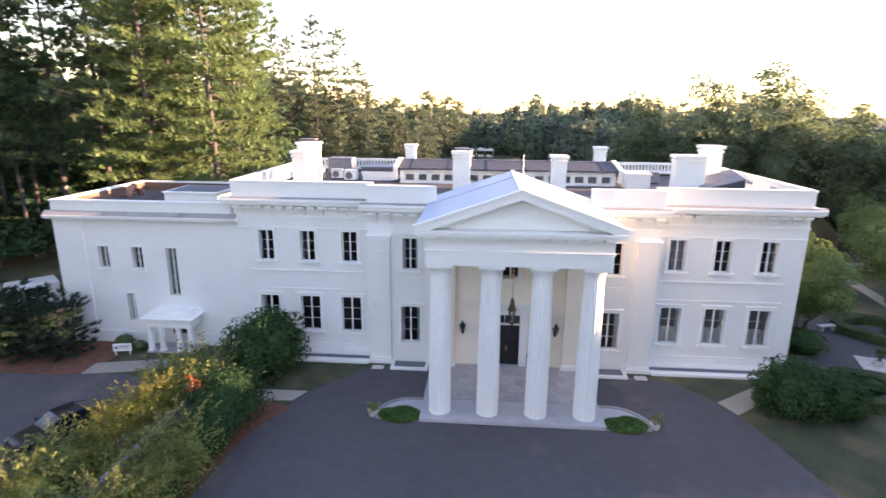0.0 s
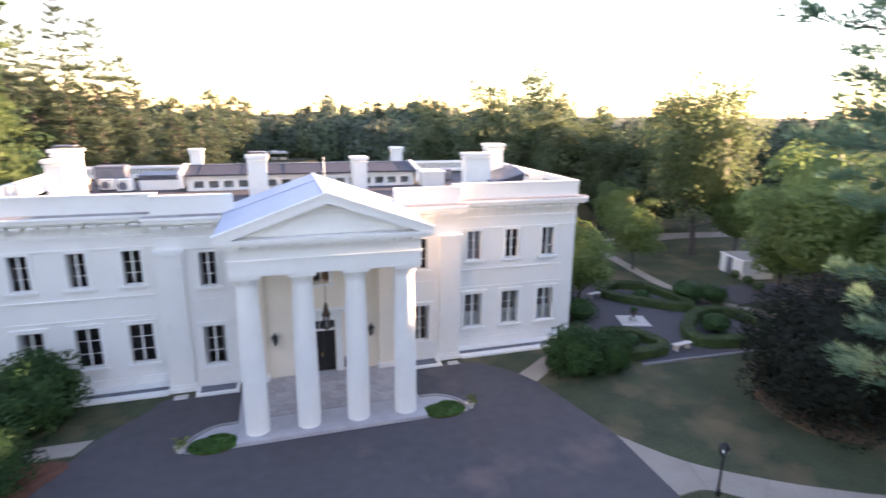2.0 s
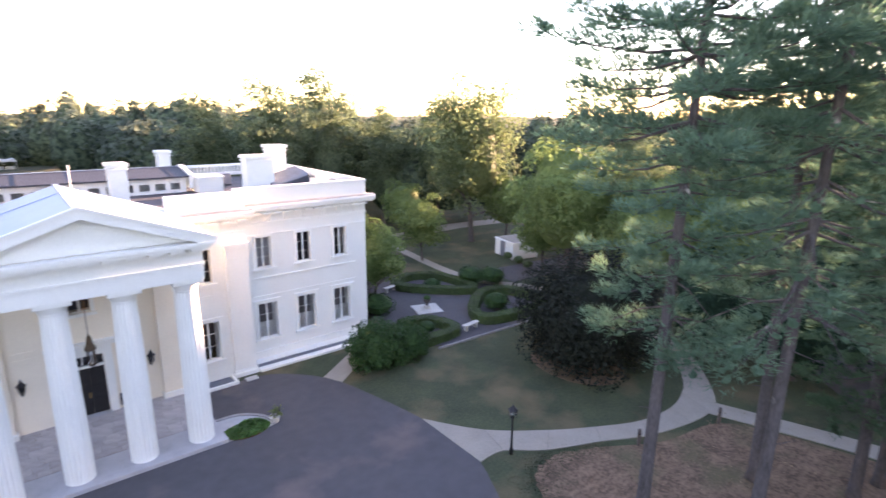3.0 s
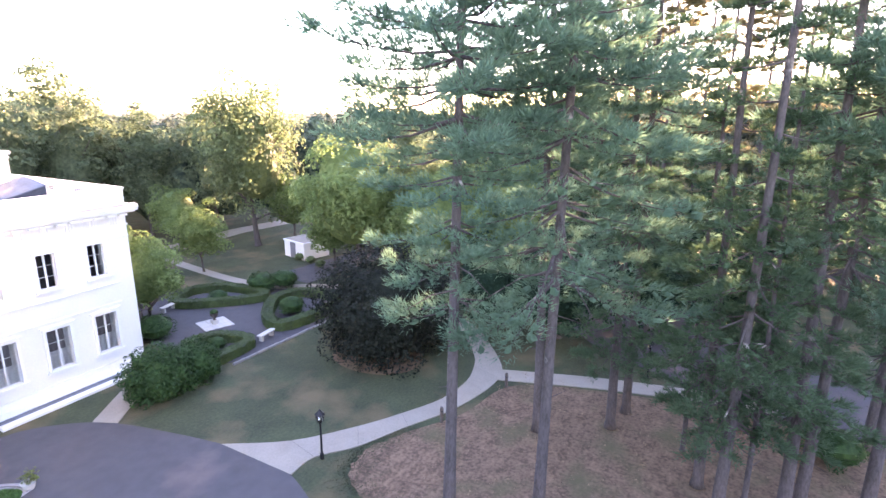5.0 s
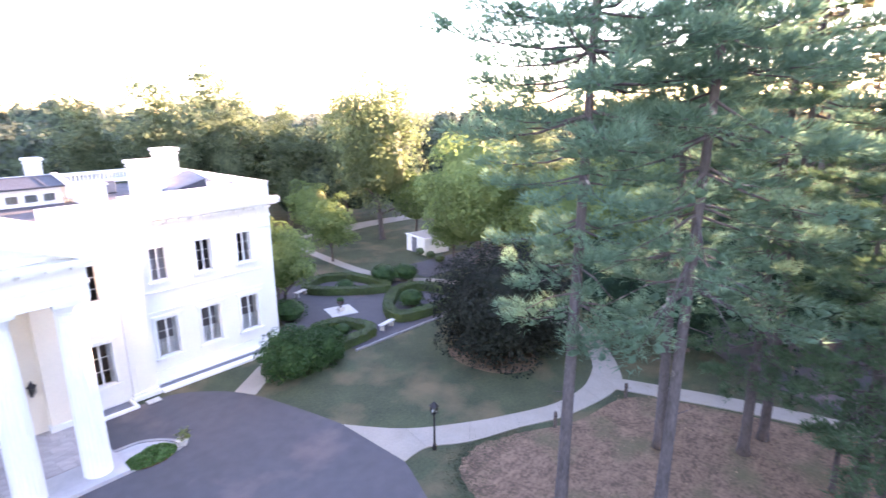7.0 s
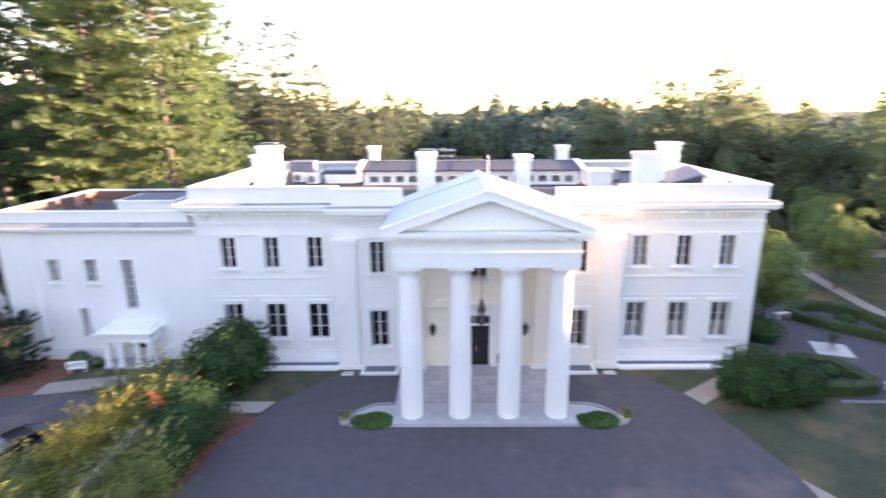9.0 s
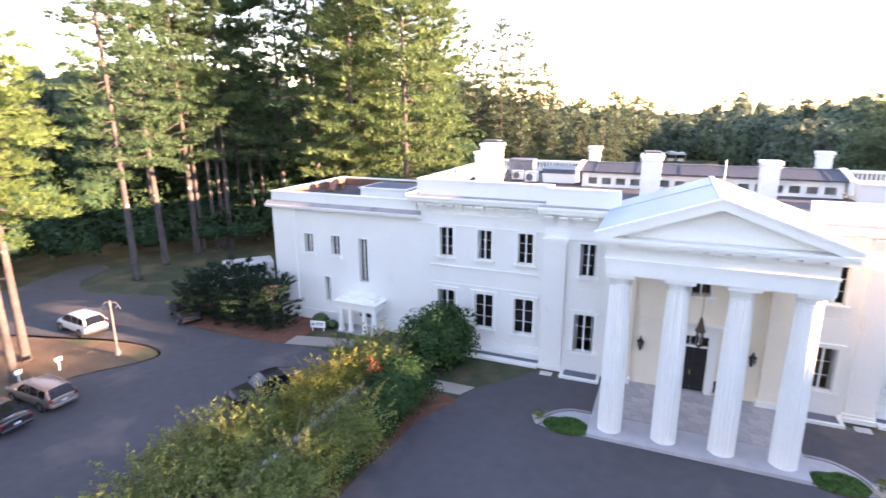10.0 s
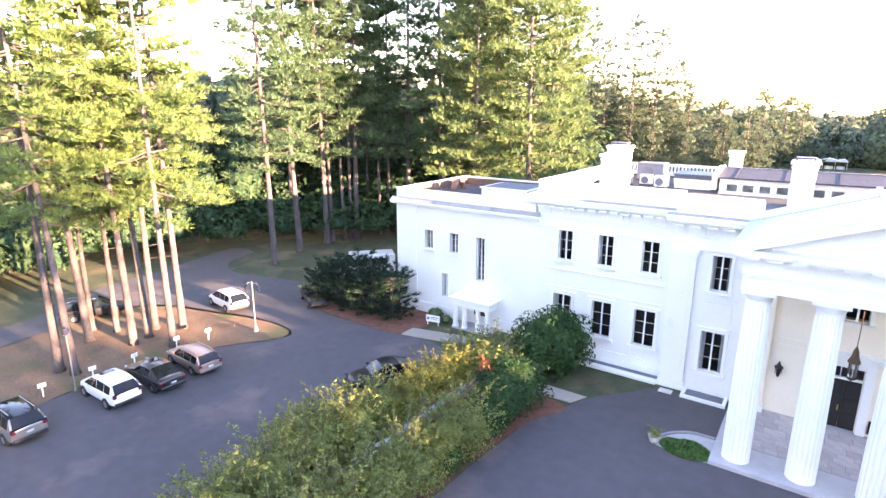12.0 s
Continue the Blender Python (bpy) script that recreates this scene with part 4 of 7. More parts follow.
part("parapet", boxes((16.72, 17.10, 0.252, YB, 9.88, 10.79), (16.68, 17.16, 0.302, YB + 0.1, 10.792, 10.90)), "stucco", mansion)
part("parapet", boxes((-17.10, -16.72, 0.252, YB, 9.88, 10.79), (-17.16, -16.68, 0.302, YB + 0.1, 10.792, 10.90)), "stucco", mansion)
bal = []
for x0, x1 in ((-16.6, -9.2), (9.4, 16.6)):
    bal += [(x0, x1, YB - 0.35, YB - 0.1, 9.88, 10.15), (x0, x1, YB - 0.4, YB - 0.05, 10.62, 10.82)]
    k = int((x1 - x0) / 0.28)
    bal += [(x0 + 0.28 * i, x0 + 0.28 * i + 0.14, YB - 0.3, YB - 0.15, 10.152, 10.618) for i in range(k)]
    part("balustrade", boxes(*bal), "trim", mansion)
    bal = []
part("parapet", boxes((-9.2, 9.4, YB - 0.4, YB, 9.88, 10.85)), "stucco", mansion)
# roofs
part("flat_roof", boxes((-16.72, 16.72, 0.26, YB - 0.42, 9.46, 9.72)), "flatroof", mansion, "dark flat roof membrane")
part("flat_roof", boxes((-7.97, 7.97, -1.0, 0.255, 9.46, 9.70)), "flatroof", mansion)
cornice(-29.2, -16.75, 0.0, 8.26, 8.56, 0.42, mansion, rise=0.27)
part("wing_parapet", boxes((-28.78, -17.12, -0.10, 0.25, 8.64, 9.40), (-28.84, -17.12, -0.14, 0.29, 9.402, 9.50)), "stucco", mansion)
part("wing_parapet", boxes((-28.80, -28.45, 0.295, 9.6, 8.36, 9.40), (-28.84, -28.41, 0.295, 9.62, 9.402, 9.49)), "stucco", mansion)
part("wing_parapet", boxes((-28.44, -17.12, 9.3, 9.6, 8.36, 9.38), (-28.40, -17.12, 9.26, 9.62, 9.382, 9.47)), "stucco", mansion)
part("parapet_lining", boxes((-28.448, -28.40, 0.30, 9.25, 8.75, 9.36), (-28.39, -17.2, 9.245, 9.298, 8.75, 9.36)), "brownroof", mansion, "rust-brown lining inside the parapet")
part("wing_roof", boxes((-28.38, -17.11, 0.255, 9.24, 8.4, 8.74)), "flatroof", mansion, "dark brown flat roof of the wing")
part("roof_hatch", boxes((-22.5, -18.9, 2.0, 5.2, 8.742, 9.72), (-22.6, -18.8, 1.9, 5.3, 9.722, 9.80)), "trim", mansion, "white boxed roof hatch")
part("roof_hatch", boxes((-22.3, -19.0, 2.2, 5.0, 9.802, 9.84)), "slate", mansion)
bm = tube(bmesh.new(), [(-27.3, 6.2 + 0.75 * math.cos(a), 8.74 + 0.75 * math.sin(a)) for a in [math.pi * i / 10 for i in range(11)]], [0.24] * 11, 10)
part("vent_duct", bm, "rust", mansion, "curved rust-brown roof duct", smooth=True)
# clerestory monitor along the roof
mon = new("clerestory"); mon.parent = mansion
holes = [(-7.55 + 0.97 * i, -7.55 + 0.97 * i + 0.62, 9.93, 10.40) for i in range(16)]
part("wall", wall_grid(bmesh.new(), -8.0, 8.0, 9.72, 10.76, 9.0, 0.2, holes), "trim", mon)
part("wall", boxes((-8.0, -7.8, 9.2, 13.6, 9.72, 10.76), (7.8, 8.0, 9.2, 13.6, 9.72, 10.76), (-7.8, 7.8, 13.4, 13.6, 9.72, 10.76)), "trim", mon)
bm = prism(bmesh.new(), [(8.7, 10.765), (8.7, 10.86), (11.3, 11.30), (13.9, 10.86), (13.9, 10.765)], "x", -8.15, 8.15)
part("roof", bm, "shingle", mon, "low dark grey ridged roof")
for sx in (-1, 1):
    part("coping", prism(bmesh.new(), [(8.62, 10.0), (8.62, 10.98), (11.3, 11.45), (13.98, 10.98), (13.98, 10.0)], "x", sx * 8.152, sx * 8.45), "trim", mon)
for i in range(6):
    q = -7.1 + 2.84 * i
    part("roof_seam", prism(bmesh.new(), [(8.72, 10.862), (8.72, 10.905), (11.2, 11.325), (11.2, 11.285)], "x", q - 0.02, q + 0.02), "shingle", mon)
part("ridge_cap", boxes((-8.15, 8.15, 11.2, 11.4, 11.302, 11.34), *[(x - 0.04, x + 0.04, 8.72, 8.9, 10.88, 10.93) for x in (-5.2, -1.8, 1.6, 5.0)]), "slate", mon)
for h in holes:
    bm = boxes((h[0] + 0.002, h[1] - 0.002, 9.10, 9.12, h[2], h[3]))
    part("pane", bm, "glass", mon)
part("interior", boxes((-7.7, 7.7, 9.5, 9.55, 9.73, 10.7)), "stone", mon)
# chimneys
def chimney(x0, x1, y0, y1, z0, z1, cap=0.12, hood=False):
    ch = new("chimney"); ch.parent = mansion
    part("flue", boxes((x0, x1, y0, y1, z0, z1 - 0.42)), "stucco", ch)
    rows = [(x0 - cap * 0.5, x1 + cap * 0.5, y0 - cap * 0.5, y1 + cap * 0.5, z1 - 0.418, z1 - 0.30), (x0, x1, y0, y1, z1 - 0.298, z1 - 0.20), (x0 - cap, x1 + cap, y0 - cap, y1 + cap, z1 - 0.198, z1)]
    part("cap", boxes(*rows, bevel=0.01), "trim", ch)
    if hood:
        part("hood", boxes((x0 + 0.1, x1 - 0.1, y0 + 0.1, y1 - 0.1, z1 + 0.14, z1 + 0.2), (x0 + 0.1, x0 + 0.18, y0 + 0.1, y0 + 0.18, z1 + 0.002, z1 + 0.139), (x1 - 0.18, x1 - 0.1, y0 + 0.1, y0 + 0.18, z1 + 0.002, z1 + 0.139)), "slate", ch)
    return ch

chimney(-3.78, -2.62, 5.0, 6.2, 9.72, 12.42, hood=True)
chimney(2.90, 3.82, 5.0, 6.2, 9.72, 12.22)
chimney(-14.5, -13.6, 4.0, 5.0, 9.72, 12.4)
chimney(-14.5, -13.2, 5.2, 6.3, 9.72, 12.9, hood=True)
chimney(10.55, 12.4, 4.0, 5.0, 9.72, 12.45)
chimney(12.75, 13.9, 5.4, 6.6, 9.72, 12.98)
chimney(-8.45, -7.62, 15.2, 16.2, 9.72, 12.2)
chimney(7.68, 8.55, 15.2, 16.2, 9.72, 12.2)
# dark sloped roof access beside the right chimney, and white boxed housings
bm = bmesh.new()
q = [bm.verts.new(p) for p in ((12.1, 3.3, 9.73), (14.62, 3.3, 9.73), (14.62, 3.3, 11.08), (12.1, 3.3, 10.42), (12.1, 5.6, 9.73), (14.62, 5.6, 9.73), (14.62, 5.6, 11.48), (12.1, 5.6, 10.9))]
for f in ((0, 1, 2, 3), (1, 5, 6, 2), (4, 7, 6, 5), (0, 3, 7, 4), (3, 2, 6, 7)):
    bm.faces.new([q[k] for k in f])
bmesh.ops.recalc_face_normals(bm, faces=bm.faces[:])
part("sloped_hatch", bm, "slate", mansion, "grey sloped roof access")
part("hatch_front", prism(bmesh.new(), [(12.14, 9.76), (14.58, 9.76), (14.58, 11.02), (12.14, 10.38)], "y", 3.27, 3.297), "shingle", mansion, "black front of the roof access")
# thin dark plates stand in for the shade in pierced parapet slots
for i in range(8):
    part("parapet_slot", boxes((16.70, 16.718, 3.6 + 0.22 * i + (2.4 if i > 3 else 0), 3.72 + 0.22 * i + (2.4 if i > 3 else 0), 10.30, 10.55)), "slate", mansion)
part("downpipe", tube(bmesh.new(), [(-8.46, -0.2, 1.05), (-8.46, -0.24, 0.5), (-8.46, -0.34, 0.3), (-8.46, -0.7, 0.26)], [0.07] * 4, 8), "iron", mansion, "black cast-iron downpipe shoe")
part("roof_housing", boxes((8.5, 10.1, 7.6, 9.4, 9.722, 10.75), (8.4, 10.2, 7.5, 9.5, 10.752, 10.85)), "trim", mansion)
hs = new("roof_housing"); hs.parent = mansion
part("body", prism(bmesh.new(), [(-11.1, 9.722), (-8.75, 9.722), (-8.62, 10.42), (-11.23, 10.42)], "y", 10.2, 12.6), "trim", hs, "white flared housing on the flat roof")
part("louvre", boxes(*[(-11.2, -8.65, 10.16, 12.64, 10.425 + 0.09 * i, 10.475 + 0.09 * i) for i in range(3)]), "slate", hs, "dark louvre slats under the lid")
part("lid", boxes((-11.26, -8.6, 10.1, 12.7, 10.69, 10.78), bevel=0.02), "acgrey", hs)

# ---- portico ----
part("portico_platform", boxes((-4.6, 4.6, -7.86, -5.86, -0.05, FLOOR), bevel=0.015), "granite", mansion, "pale granite portico step")
for x0, x1 in ((-4.6, -4.05), (4.05, 4.6)):
    part("portico_platform", boxes((x0, x1, -5.855, -1.30, -0.05, FLOOR)), "granite", mansion)
part("portico_bedding", boxes((-4.048, 4.048, -5.855, -1.30, -0.05, FLOOR - 0.02)), "joint", mansion)
COLX = (-3.65, -1.22, 1.22, 3.65)
for cx in COLX:
    col = new("column"); col.parent = mansion
    prof = [(0.56, FLOOR + 0.001, 0.0), (0.56, FLOOR + 0.06, 0.035), (0.555, 2.4, 0.035), (0.53, 4.6, 0.033), (0.495, 6.4, 0.031), (0.465, 7.52, 0.03), (0.465, 7.58, 0.0), (0.475, 7.61, 0.0), (0.475, 7.66, 0.0), (0.50, 7.70), (0.58, 7.87), (0.60, 7.94)]
    bm = lathe(bmesh.new(), [p if len(p) == 3 else (*p, 0.0) for p in prof], n=80, cx=cx, cy=-6.93, flutes=20)
    part("shaft", bm, "trim", col, "fluted white column shaft", smooth=False)
    part("abacus", boxes((cx - 0.63, cx + 0.63, -7.56, -6.30, 7.942, 8.12), bevel=0.01), "trim", col)
ENT = 4.32
part("architrave", boxes((-ENT, ENT, -7.62, -6.46, 8.122, 8.78), (-ENT, -ENT + 1.1, -6.458, -1.37, 8.122, 8.78), (ENT - 1.1, ENT, -6.458, -1.37, 8.122, 8.78)), "trim", mansion)
part("taenia", boxes((-ENT - 0.05, ENT + 0.05, -7.68, -6.40, 8.782, 8.87), *[(x - 0.26, x + 0.26, -7.67, -7.622, 8.70, 8.778) for x in (-4.0, -2.44, -1.22, 0, 1.22, 2.44, 4.0)]), "trim", mansion)
part("taenia", boxes((-ENT - 0.05, -ENT + 0.9, -6.398, -1.37, 8.782, 8.87), (ENT - 0.9, ENT + 0.05, -6.398, -1.37, 8.782, 8.87)), "trim", mansion)
part("frieze", boxes((-ENT, ENT, -7.62, -6.46, 8.872, 9.598), (-ENT, -ENT + 1.1, -6.458, -1.62, 8.872, 9.44), (ENT - 1.1, ENT, -6.458, -1.62, 8.872, 9.44)), "trim", mansion)
for i in range(11):
    part("mutule", boxes((-4.05 + 0.81 * i - 0.28, -4.05 + 0.81 * i + 0.28, -8.0, -7.64, 9.48, 9.598)), "trim", mansion)
part("portico_cornice", boxes((-4.72, 4.72, -8.06, -7.60, 9.60, 9.72), (-4.80, 4.80, -8.12, -7.60, 9.722, 9.86)), "trim", mansion)
for sx in (-1, 1):
    a, b = sorted((sx * 4.30, sx * 4.72)); c, d = sorted((sx * 4.30, sx * 4.80))
    part("portico_cornice", boxes((a, b, -7.598, -1.86, 9.444, 9.72), (c, d, -7.598, -1.86, 9.722, 9.86)), "trim", mansion)
    for i in range(6):
        part("mutule", boxes((sx * 4.34, sx * 4.62, -7.1 + 0.85 * i - 0.24, -7.1 + 0.85 * i + 0.24, 9.38, 9.442)), "trim", mansion)
part("tympanum", prism(bmesh.new(), [(-4.1, 9.862), (4.1, 9.862), (0, 11.22)], "y", -7.55, -7.35), "stucco", mansion)
# raking cornices
for sx in (-1, 1):
    rk = [(sx * 4.82, 9.862), (sx * 4.86, 10.02), (0, 11.70), (0, 11.32), (sx * 4.10, 9.862)]
    part("raking_cornice", prism(bmesh.new(), rk, "y", -8.10, -7.56), "trim", mansion)
    rk2 = [(sx * 4.86, 9.97), (sx * 4.86, 10.07), (0, 11.80), (0, 11.705)]
    part("raking_cornice", prism(bmesh.new(), rk2, "y", -8.16, -7.9), "trim", mansion)
    rf = [(sx * 4.82, 9.90), (sx * 4.82, 9.98), (0, 11.66), (0, 11.58)]
    part("portico_roof", prism(bmesh.new(), rf, "y", -7.898, 0.9), "metalroof", mansion, "pale blue-grey metal gable roof")
    for yy in (-2.3,):
        sm = [(sx * 4.88, 9.985), (sx * 4.88, 10.02), (sx * 0.05, 11.68), (sx * 0.05, 11.645)]
        part("roof_seam", prism(bmesh.new(), sm, "y", yy, yy + 0.05), "metalroof", mansion)
part("ridge_cap", boxes((-0.12, 0.12, -7.898, 0.9, 11.64, 11.70)), "metalroof", mansion)
part("gable_back", prism(bmesh.new(), [(-4.7, 9.72), (4.7, 9.72), (0, 11.56)], "y", 0.5, 0.7), "stucco", mansion)
part("portico_ceiling", boxes((-3.2, 3.2, -6.44, -1.29, 8.30, 8.42)), "warmwhite", mansion, "flat painted portico ceiling")
# front door, transom, surround
door = new("front_door"); door.parent = mansion
door.location = (0, -0.32, 0)
for sx in (-1, 1):
    a, b = sorted((sx * 0.006, sx * 0.668))
    leaf = part("door_leaf", boxes((a, b, -1.10, -1.03, FLOOR + 0.01, 2.74)), "door", door, "black panelled door leaf")
    c, d = sorted((sx * 0.10, sx * 0.57))
    for z0, z1 in ((0.40, 1.05), (1.20, 1.75), (1.9, 2.6)):
        part("door_panel", boxes((c, d, -1.125, -1.102, z0, z1), bevel=0.01), "door", leaf)
part("door_handle", boxes((-0.12, -0.07, -1.17, -1.102, 1.12, 1.40)), "brass", door, "brass plate handle")
part("frame", boxes((-0.70, -0.672, -1.2, -1.0, FLOOR, 3.45), (0.672, 0.70, -1.2, -1.0, FLOOR, 3.45), (-0.67, 0.67, -1.2, -1.0, 2.76, 2.86), (-0.67, 0.67, -1.2, -1.0, 3.40, 3.45), (-0.24, -0.20, -1.15, -1.05, 2.862, 3.398), (0.20, 0.24, -1.15, -1.05, 2.862, 3.398)), "trim", door)
for a, b in ((-0.668, -0.242), (-0.198, 0.198), (0.242, 0.668)):
    part("transom_pane", boxes((a, b, -1.10, -1.09, 2.862, 3.398)), "glass", door)
part("surround", boxes((-1.08, -0.702, -1.40, -1.283, FLOOR, 3.9), (0.702, 1.08, -1.40, -1.283, FLOOR, 3.9), (-0.70, 0.70, -1.40, -1.283, 3.47, 3.9)), "trim", door)
part("hood", boxes((-1.6, 1.6, -1.62, -1.283, 3.99, 4.12), (-1.45, 1.45, -1.48, -1.284, 3.902, 3.988), (-1.7, 1.7, -1.70, -1.283, 4.122, 4.20)), "trim", door, "moulded hood over the door")
part("threshold", boxes((-0.85, 0.85, -1.50, -1.02, FLOOR - 0.02, FLOOR + 0.008)), "granite", door)
# pale wall plaques either side
part("wall_panel", boxes((-3.0, -1.75, -1.62, -1.603, 3.55, 3.95), (-2.9, -1.85, -1.63, -1.603, 4.1, 4.3)), "warmwhite", mansion)
# side porch of the wing
porch = new("side_porch"); porch.parent = mansion
part("floor", boxes((-22.75, -19.65, -1.45, -0.004, 0, 0.12)), "granite", porch)
for nm, row in (("architrave", (-22.72, -19.68, -1.42, -0.003, 1.70, 1.88)), ("frieze", (-22.70, -19.70, -1.40, -0.003, 1.882, 2.20)), ("bed_mould", (-22.80, -19.60, -1.50, -0.004, 2.202, 2.27)),
                ("cornice", (-22.92, -19.48, -1.62, -0.004, 2.272, 2.36)), ("blocking_course", (-22.6, -19.8, -1.25, -0.004, 2.362, 2.52)), ("roof", (-22.4, -20.0, -1.0, -0.005, 2.522, 2.62))):
    part(nm, boxes(row, bevel=0.012), "trim", porch)
for cx, cy in ((-22.52, -1.24), (-21.75, -1.24), (-20.65, -1.24), (-19.88, -1.24)):
    part("column", lathe(bmesh.new(), [(0.23, 0.122), (0.23, 0.2), (0.19, 0.22), (0.165, 1.58), (0.21, 1.61), (0.21, 1.698)], 16, cx, cy), "trim", porch)
part("door", boxes((-21.7, -20.7, -0.06, -0.006, 0.125, 1.69)), "door", porch)
part("door_panel", boxes((-21.6, -21.26, -0.075, -0.062, 0.3, 1.55), (-21.14, -20.8, -0.075, -0.062, 0.3, 1.55)), "glass", porch, "glazed door light")

# pavers of the portico floor, each its own piece
rp = random.Random(3)
y = -5.83
paver_meshes = {}
while y < -1.45:
    d = rp.choice((0.42, 0.55, 0.62)); d = min(d, -1.32 - y)
    x = -4.03
    while x < 4.0:
        w = rp.choice((0.55, 0.75, 0.95, 0.62)); w = min(w, 4.03 - x)
        if w > 0.12:
            key = (round(w, 2), round(d, 2))
            if key not in paver_meshes:
                b = boxes((0.008, w - 0.008, 0.008, d - 0.008, -0.02, 0.0), bevel=0.006)
                ob = finish("paver", b, "paver", mansion)
                paver_meshes[key] = ob.data
            else:
                ob = new("paver", paver_meshes[key]); ob.parent = mansion
            ob.location = (x, y, FLOOR + rp.uniform(-0.003, 0.003))
        x += w
    y += d

# ---- things on and by the house ----
def wall_lantern(x):
    e = empty("wall_lantern", "black iron wall lantern on the portico wall", "wall lamp", pose(x, -1.62, 2.62), "wall lanterns")
    part("bracket", tube(bmesh.new(), [(0, 0.02, -0.25), (0, -0.1, -0.38), (0, -0.28, -0.34), (0, -0.3, -0.18)], [0.025] * 4), "iron", e)
    part("back_plate", boxes((-0.07, 0.07, -0.02, 0.02, -0.42, 0.05)), "iron", e)
    part("cage", lathe(bmesh.new(), [(0.07, -0.18), (0.10, -0.14), (0.17, 0.16), (0.19, 0.18)], 6, 0, -0.3), "lampglass", e)
    part("cap", lathe(bmesh.new(), [(0.21, 0.182), (0.2, 0.22), (0.07, 0.36), (0.05, 0.44), (0.02, 0.52)], 6, 0, -0.3), "iron", e)
    part("ribs", boxes(*[(0.14 * math.cos(a) - 0.012, 0.14 * math.cos(a) + 0.012, -0.3 + 0.14 * math.sin(a) - 0.012, -0.3 + 0.14 * math.sin(a) + 0.012, -0.17, 0.18) for a in [math.pi / 3 * i for i in range(6)]]), "iron", e)
wall_lantern(-2.70); wall_lantern(2.74)

hl = empty("hanging_lantern", "large dark bronze lantern hung on a chain under the portico", "lantern", pose(0.06, -3.4, 0))
part("chain", tube(bmesh.new(), [(0, 0, 8.3), (0, 0, 5.15)], [0.018, 0.018], 5), "bronze", hl)
part("cap", lathe(bmesh.new(), [(0.25, 4.42), (0.24, 4.48), (0.15, 4.70), (0.10, 5.0), (0.04, 5.14), (0.02, 5.2)], 8), "bronze", hl, "bell-shaped bronze cap")
part("cage", boxes(*[(0.17 * math.cos(a) - 0.014, 0.17 * math.cos(a) + 0.014, 0.17 * math.sin(a) - 0.014, 0.17 * math.sin(a) + 0.014, 3.72, 4.42) for a in [math.pi / 3 * i for i in range(6)]]), "bronze", hl)
part("base", lathe(bmesh.new(), [(0.03, 3.52), (0.07, 3.58), (0.18, 3.66), (0.18, 3.72)], 8), "bronze", hl)
part("glass", lathe(bmesh.new(), [(0.14, 3.74), (0.155, 4.4)], 8), "lampglass", hl)

mb = empty("letter_box", "dark letter box on the wall beside the door", "letter box", pose(1.25, -1.602, 0.75))
part("body", boxes((-0.1, 0.1, -0.14, 0.0, -0.35, 0.28), bevel=0.015), "iron", mb)
part("flap", boxes((-0.08, 0.08, -0.155, -0.142, 0.1, 0.2)), "iron", mb)

fp = empty("flagpole", "slim pale roof flagpole", "flagpole", pose(0.75, 2.4, 9.71))
part("pole", tube(bmesh.new(), [(0, 0, 0), (0, 0, 2.75)], [0.045, 0.03], 8), "trim", fp)
part("foot", boxes((-0.1, 0.1, -0.1, 0.1, 0, 0.08)), "slate", fp)

def ac_unit(x, y, z, w, d, h, m, label):
    e = empty("air_conditioner", label, "air conditioner", pose(x, y, z))
    part("body", boxes((-w / 2, w / 2, -d / 2, d / 2, 0.08, h), bevel=0.02), m, e)
    for s in (-1, 1):
        part("foot", boxes((-w / 2, w / 2, s * (d / 2 - 0.1), s * d / 2, 0, 0.079)), "plastic", e)
    r = min(w, h) * 0.33
    part("fan_grille", lathe(bmesh.new(), [(r, 0), (r, 0.02), (r * 0.85, 0.02), (r * 0.85, 0.005)], 16), "slate", e).matrix_local = pose(-w * 0.1, -d / 2 - 0.002, h * 0.5, 90)
    part("vent", boxes(*[(-w * 0.42, w * 0.42, -d / 2 - 0.012, -d / 2 - 0.001, h * 0.88 + 0.03 * k, h * 0.88 + 0.03 * k + 0.012) for k in range(2)]), "plastic", e)
ac_unit(-13.75, 14.2, 9.721, 2.05, 1.5, 1.4, "acgrey", "large dark grey rooftop cooling unit")
ac_unit(-13.25, 10.7, 9.721, 0.9, 0.4, 0.8, "trim", "small white split air conditioner on the roof")
ac_unit(-11.95, 9.9, 9.721, 0.9, 0.8, 0.85, "trim", "white boxed air handler on the roof")
ac_unit(-14.45, 9.9, 9.721, 0.6, 0.9, 0.95, "tan", "tan metal roof unit")
ac_unit(10.9, 11.5, 9.721, 1.6, 1.2, 0.9, "acgrey", "grey rooftop cooling unit")

# lamps glimpsed in the ground-floor rooms
for x, z in ((9.35, 3.1), (10.05, 3.05), (12.05, 3.15), (14.75, 3.1)):
    e = empty("chandelier", "small lit chandelier seen through a window", "chandelier", pose(x, 1.6, z), "room lamps")
    part("shade", lathe(bmesh.new(), [(0.05, 0.0), (0.13, 0.03), (0.09, 0.16), (0.03, 0.17)], 10), "bulb", e)
    part("rod", tube(bmesh.new(), [(0, 0, 0.17), (0, 0, 1.19)], [0.012, 0.012], 5), "brass", e)

# ---- plants ----
def unit(rng, n):
    v = rng.normal(size=(n, 3))
    return v / np.linalg.norm(v, axis=1, keepdims=True)


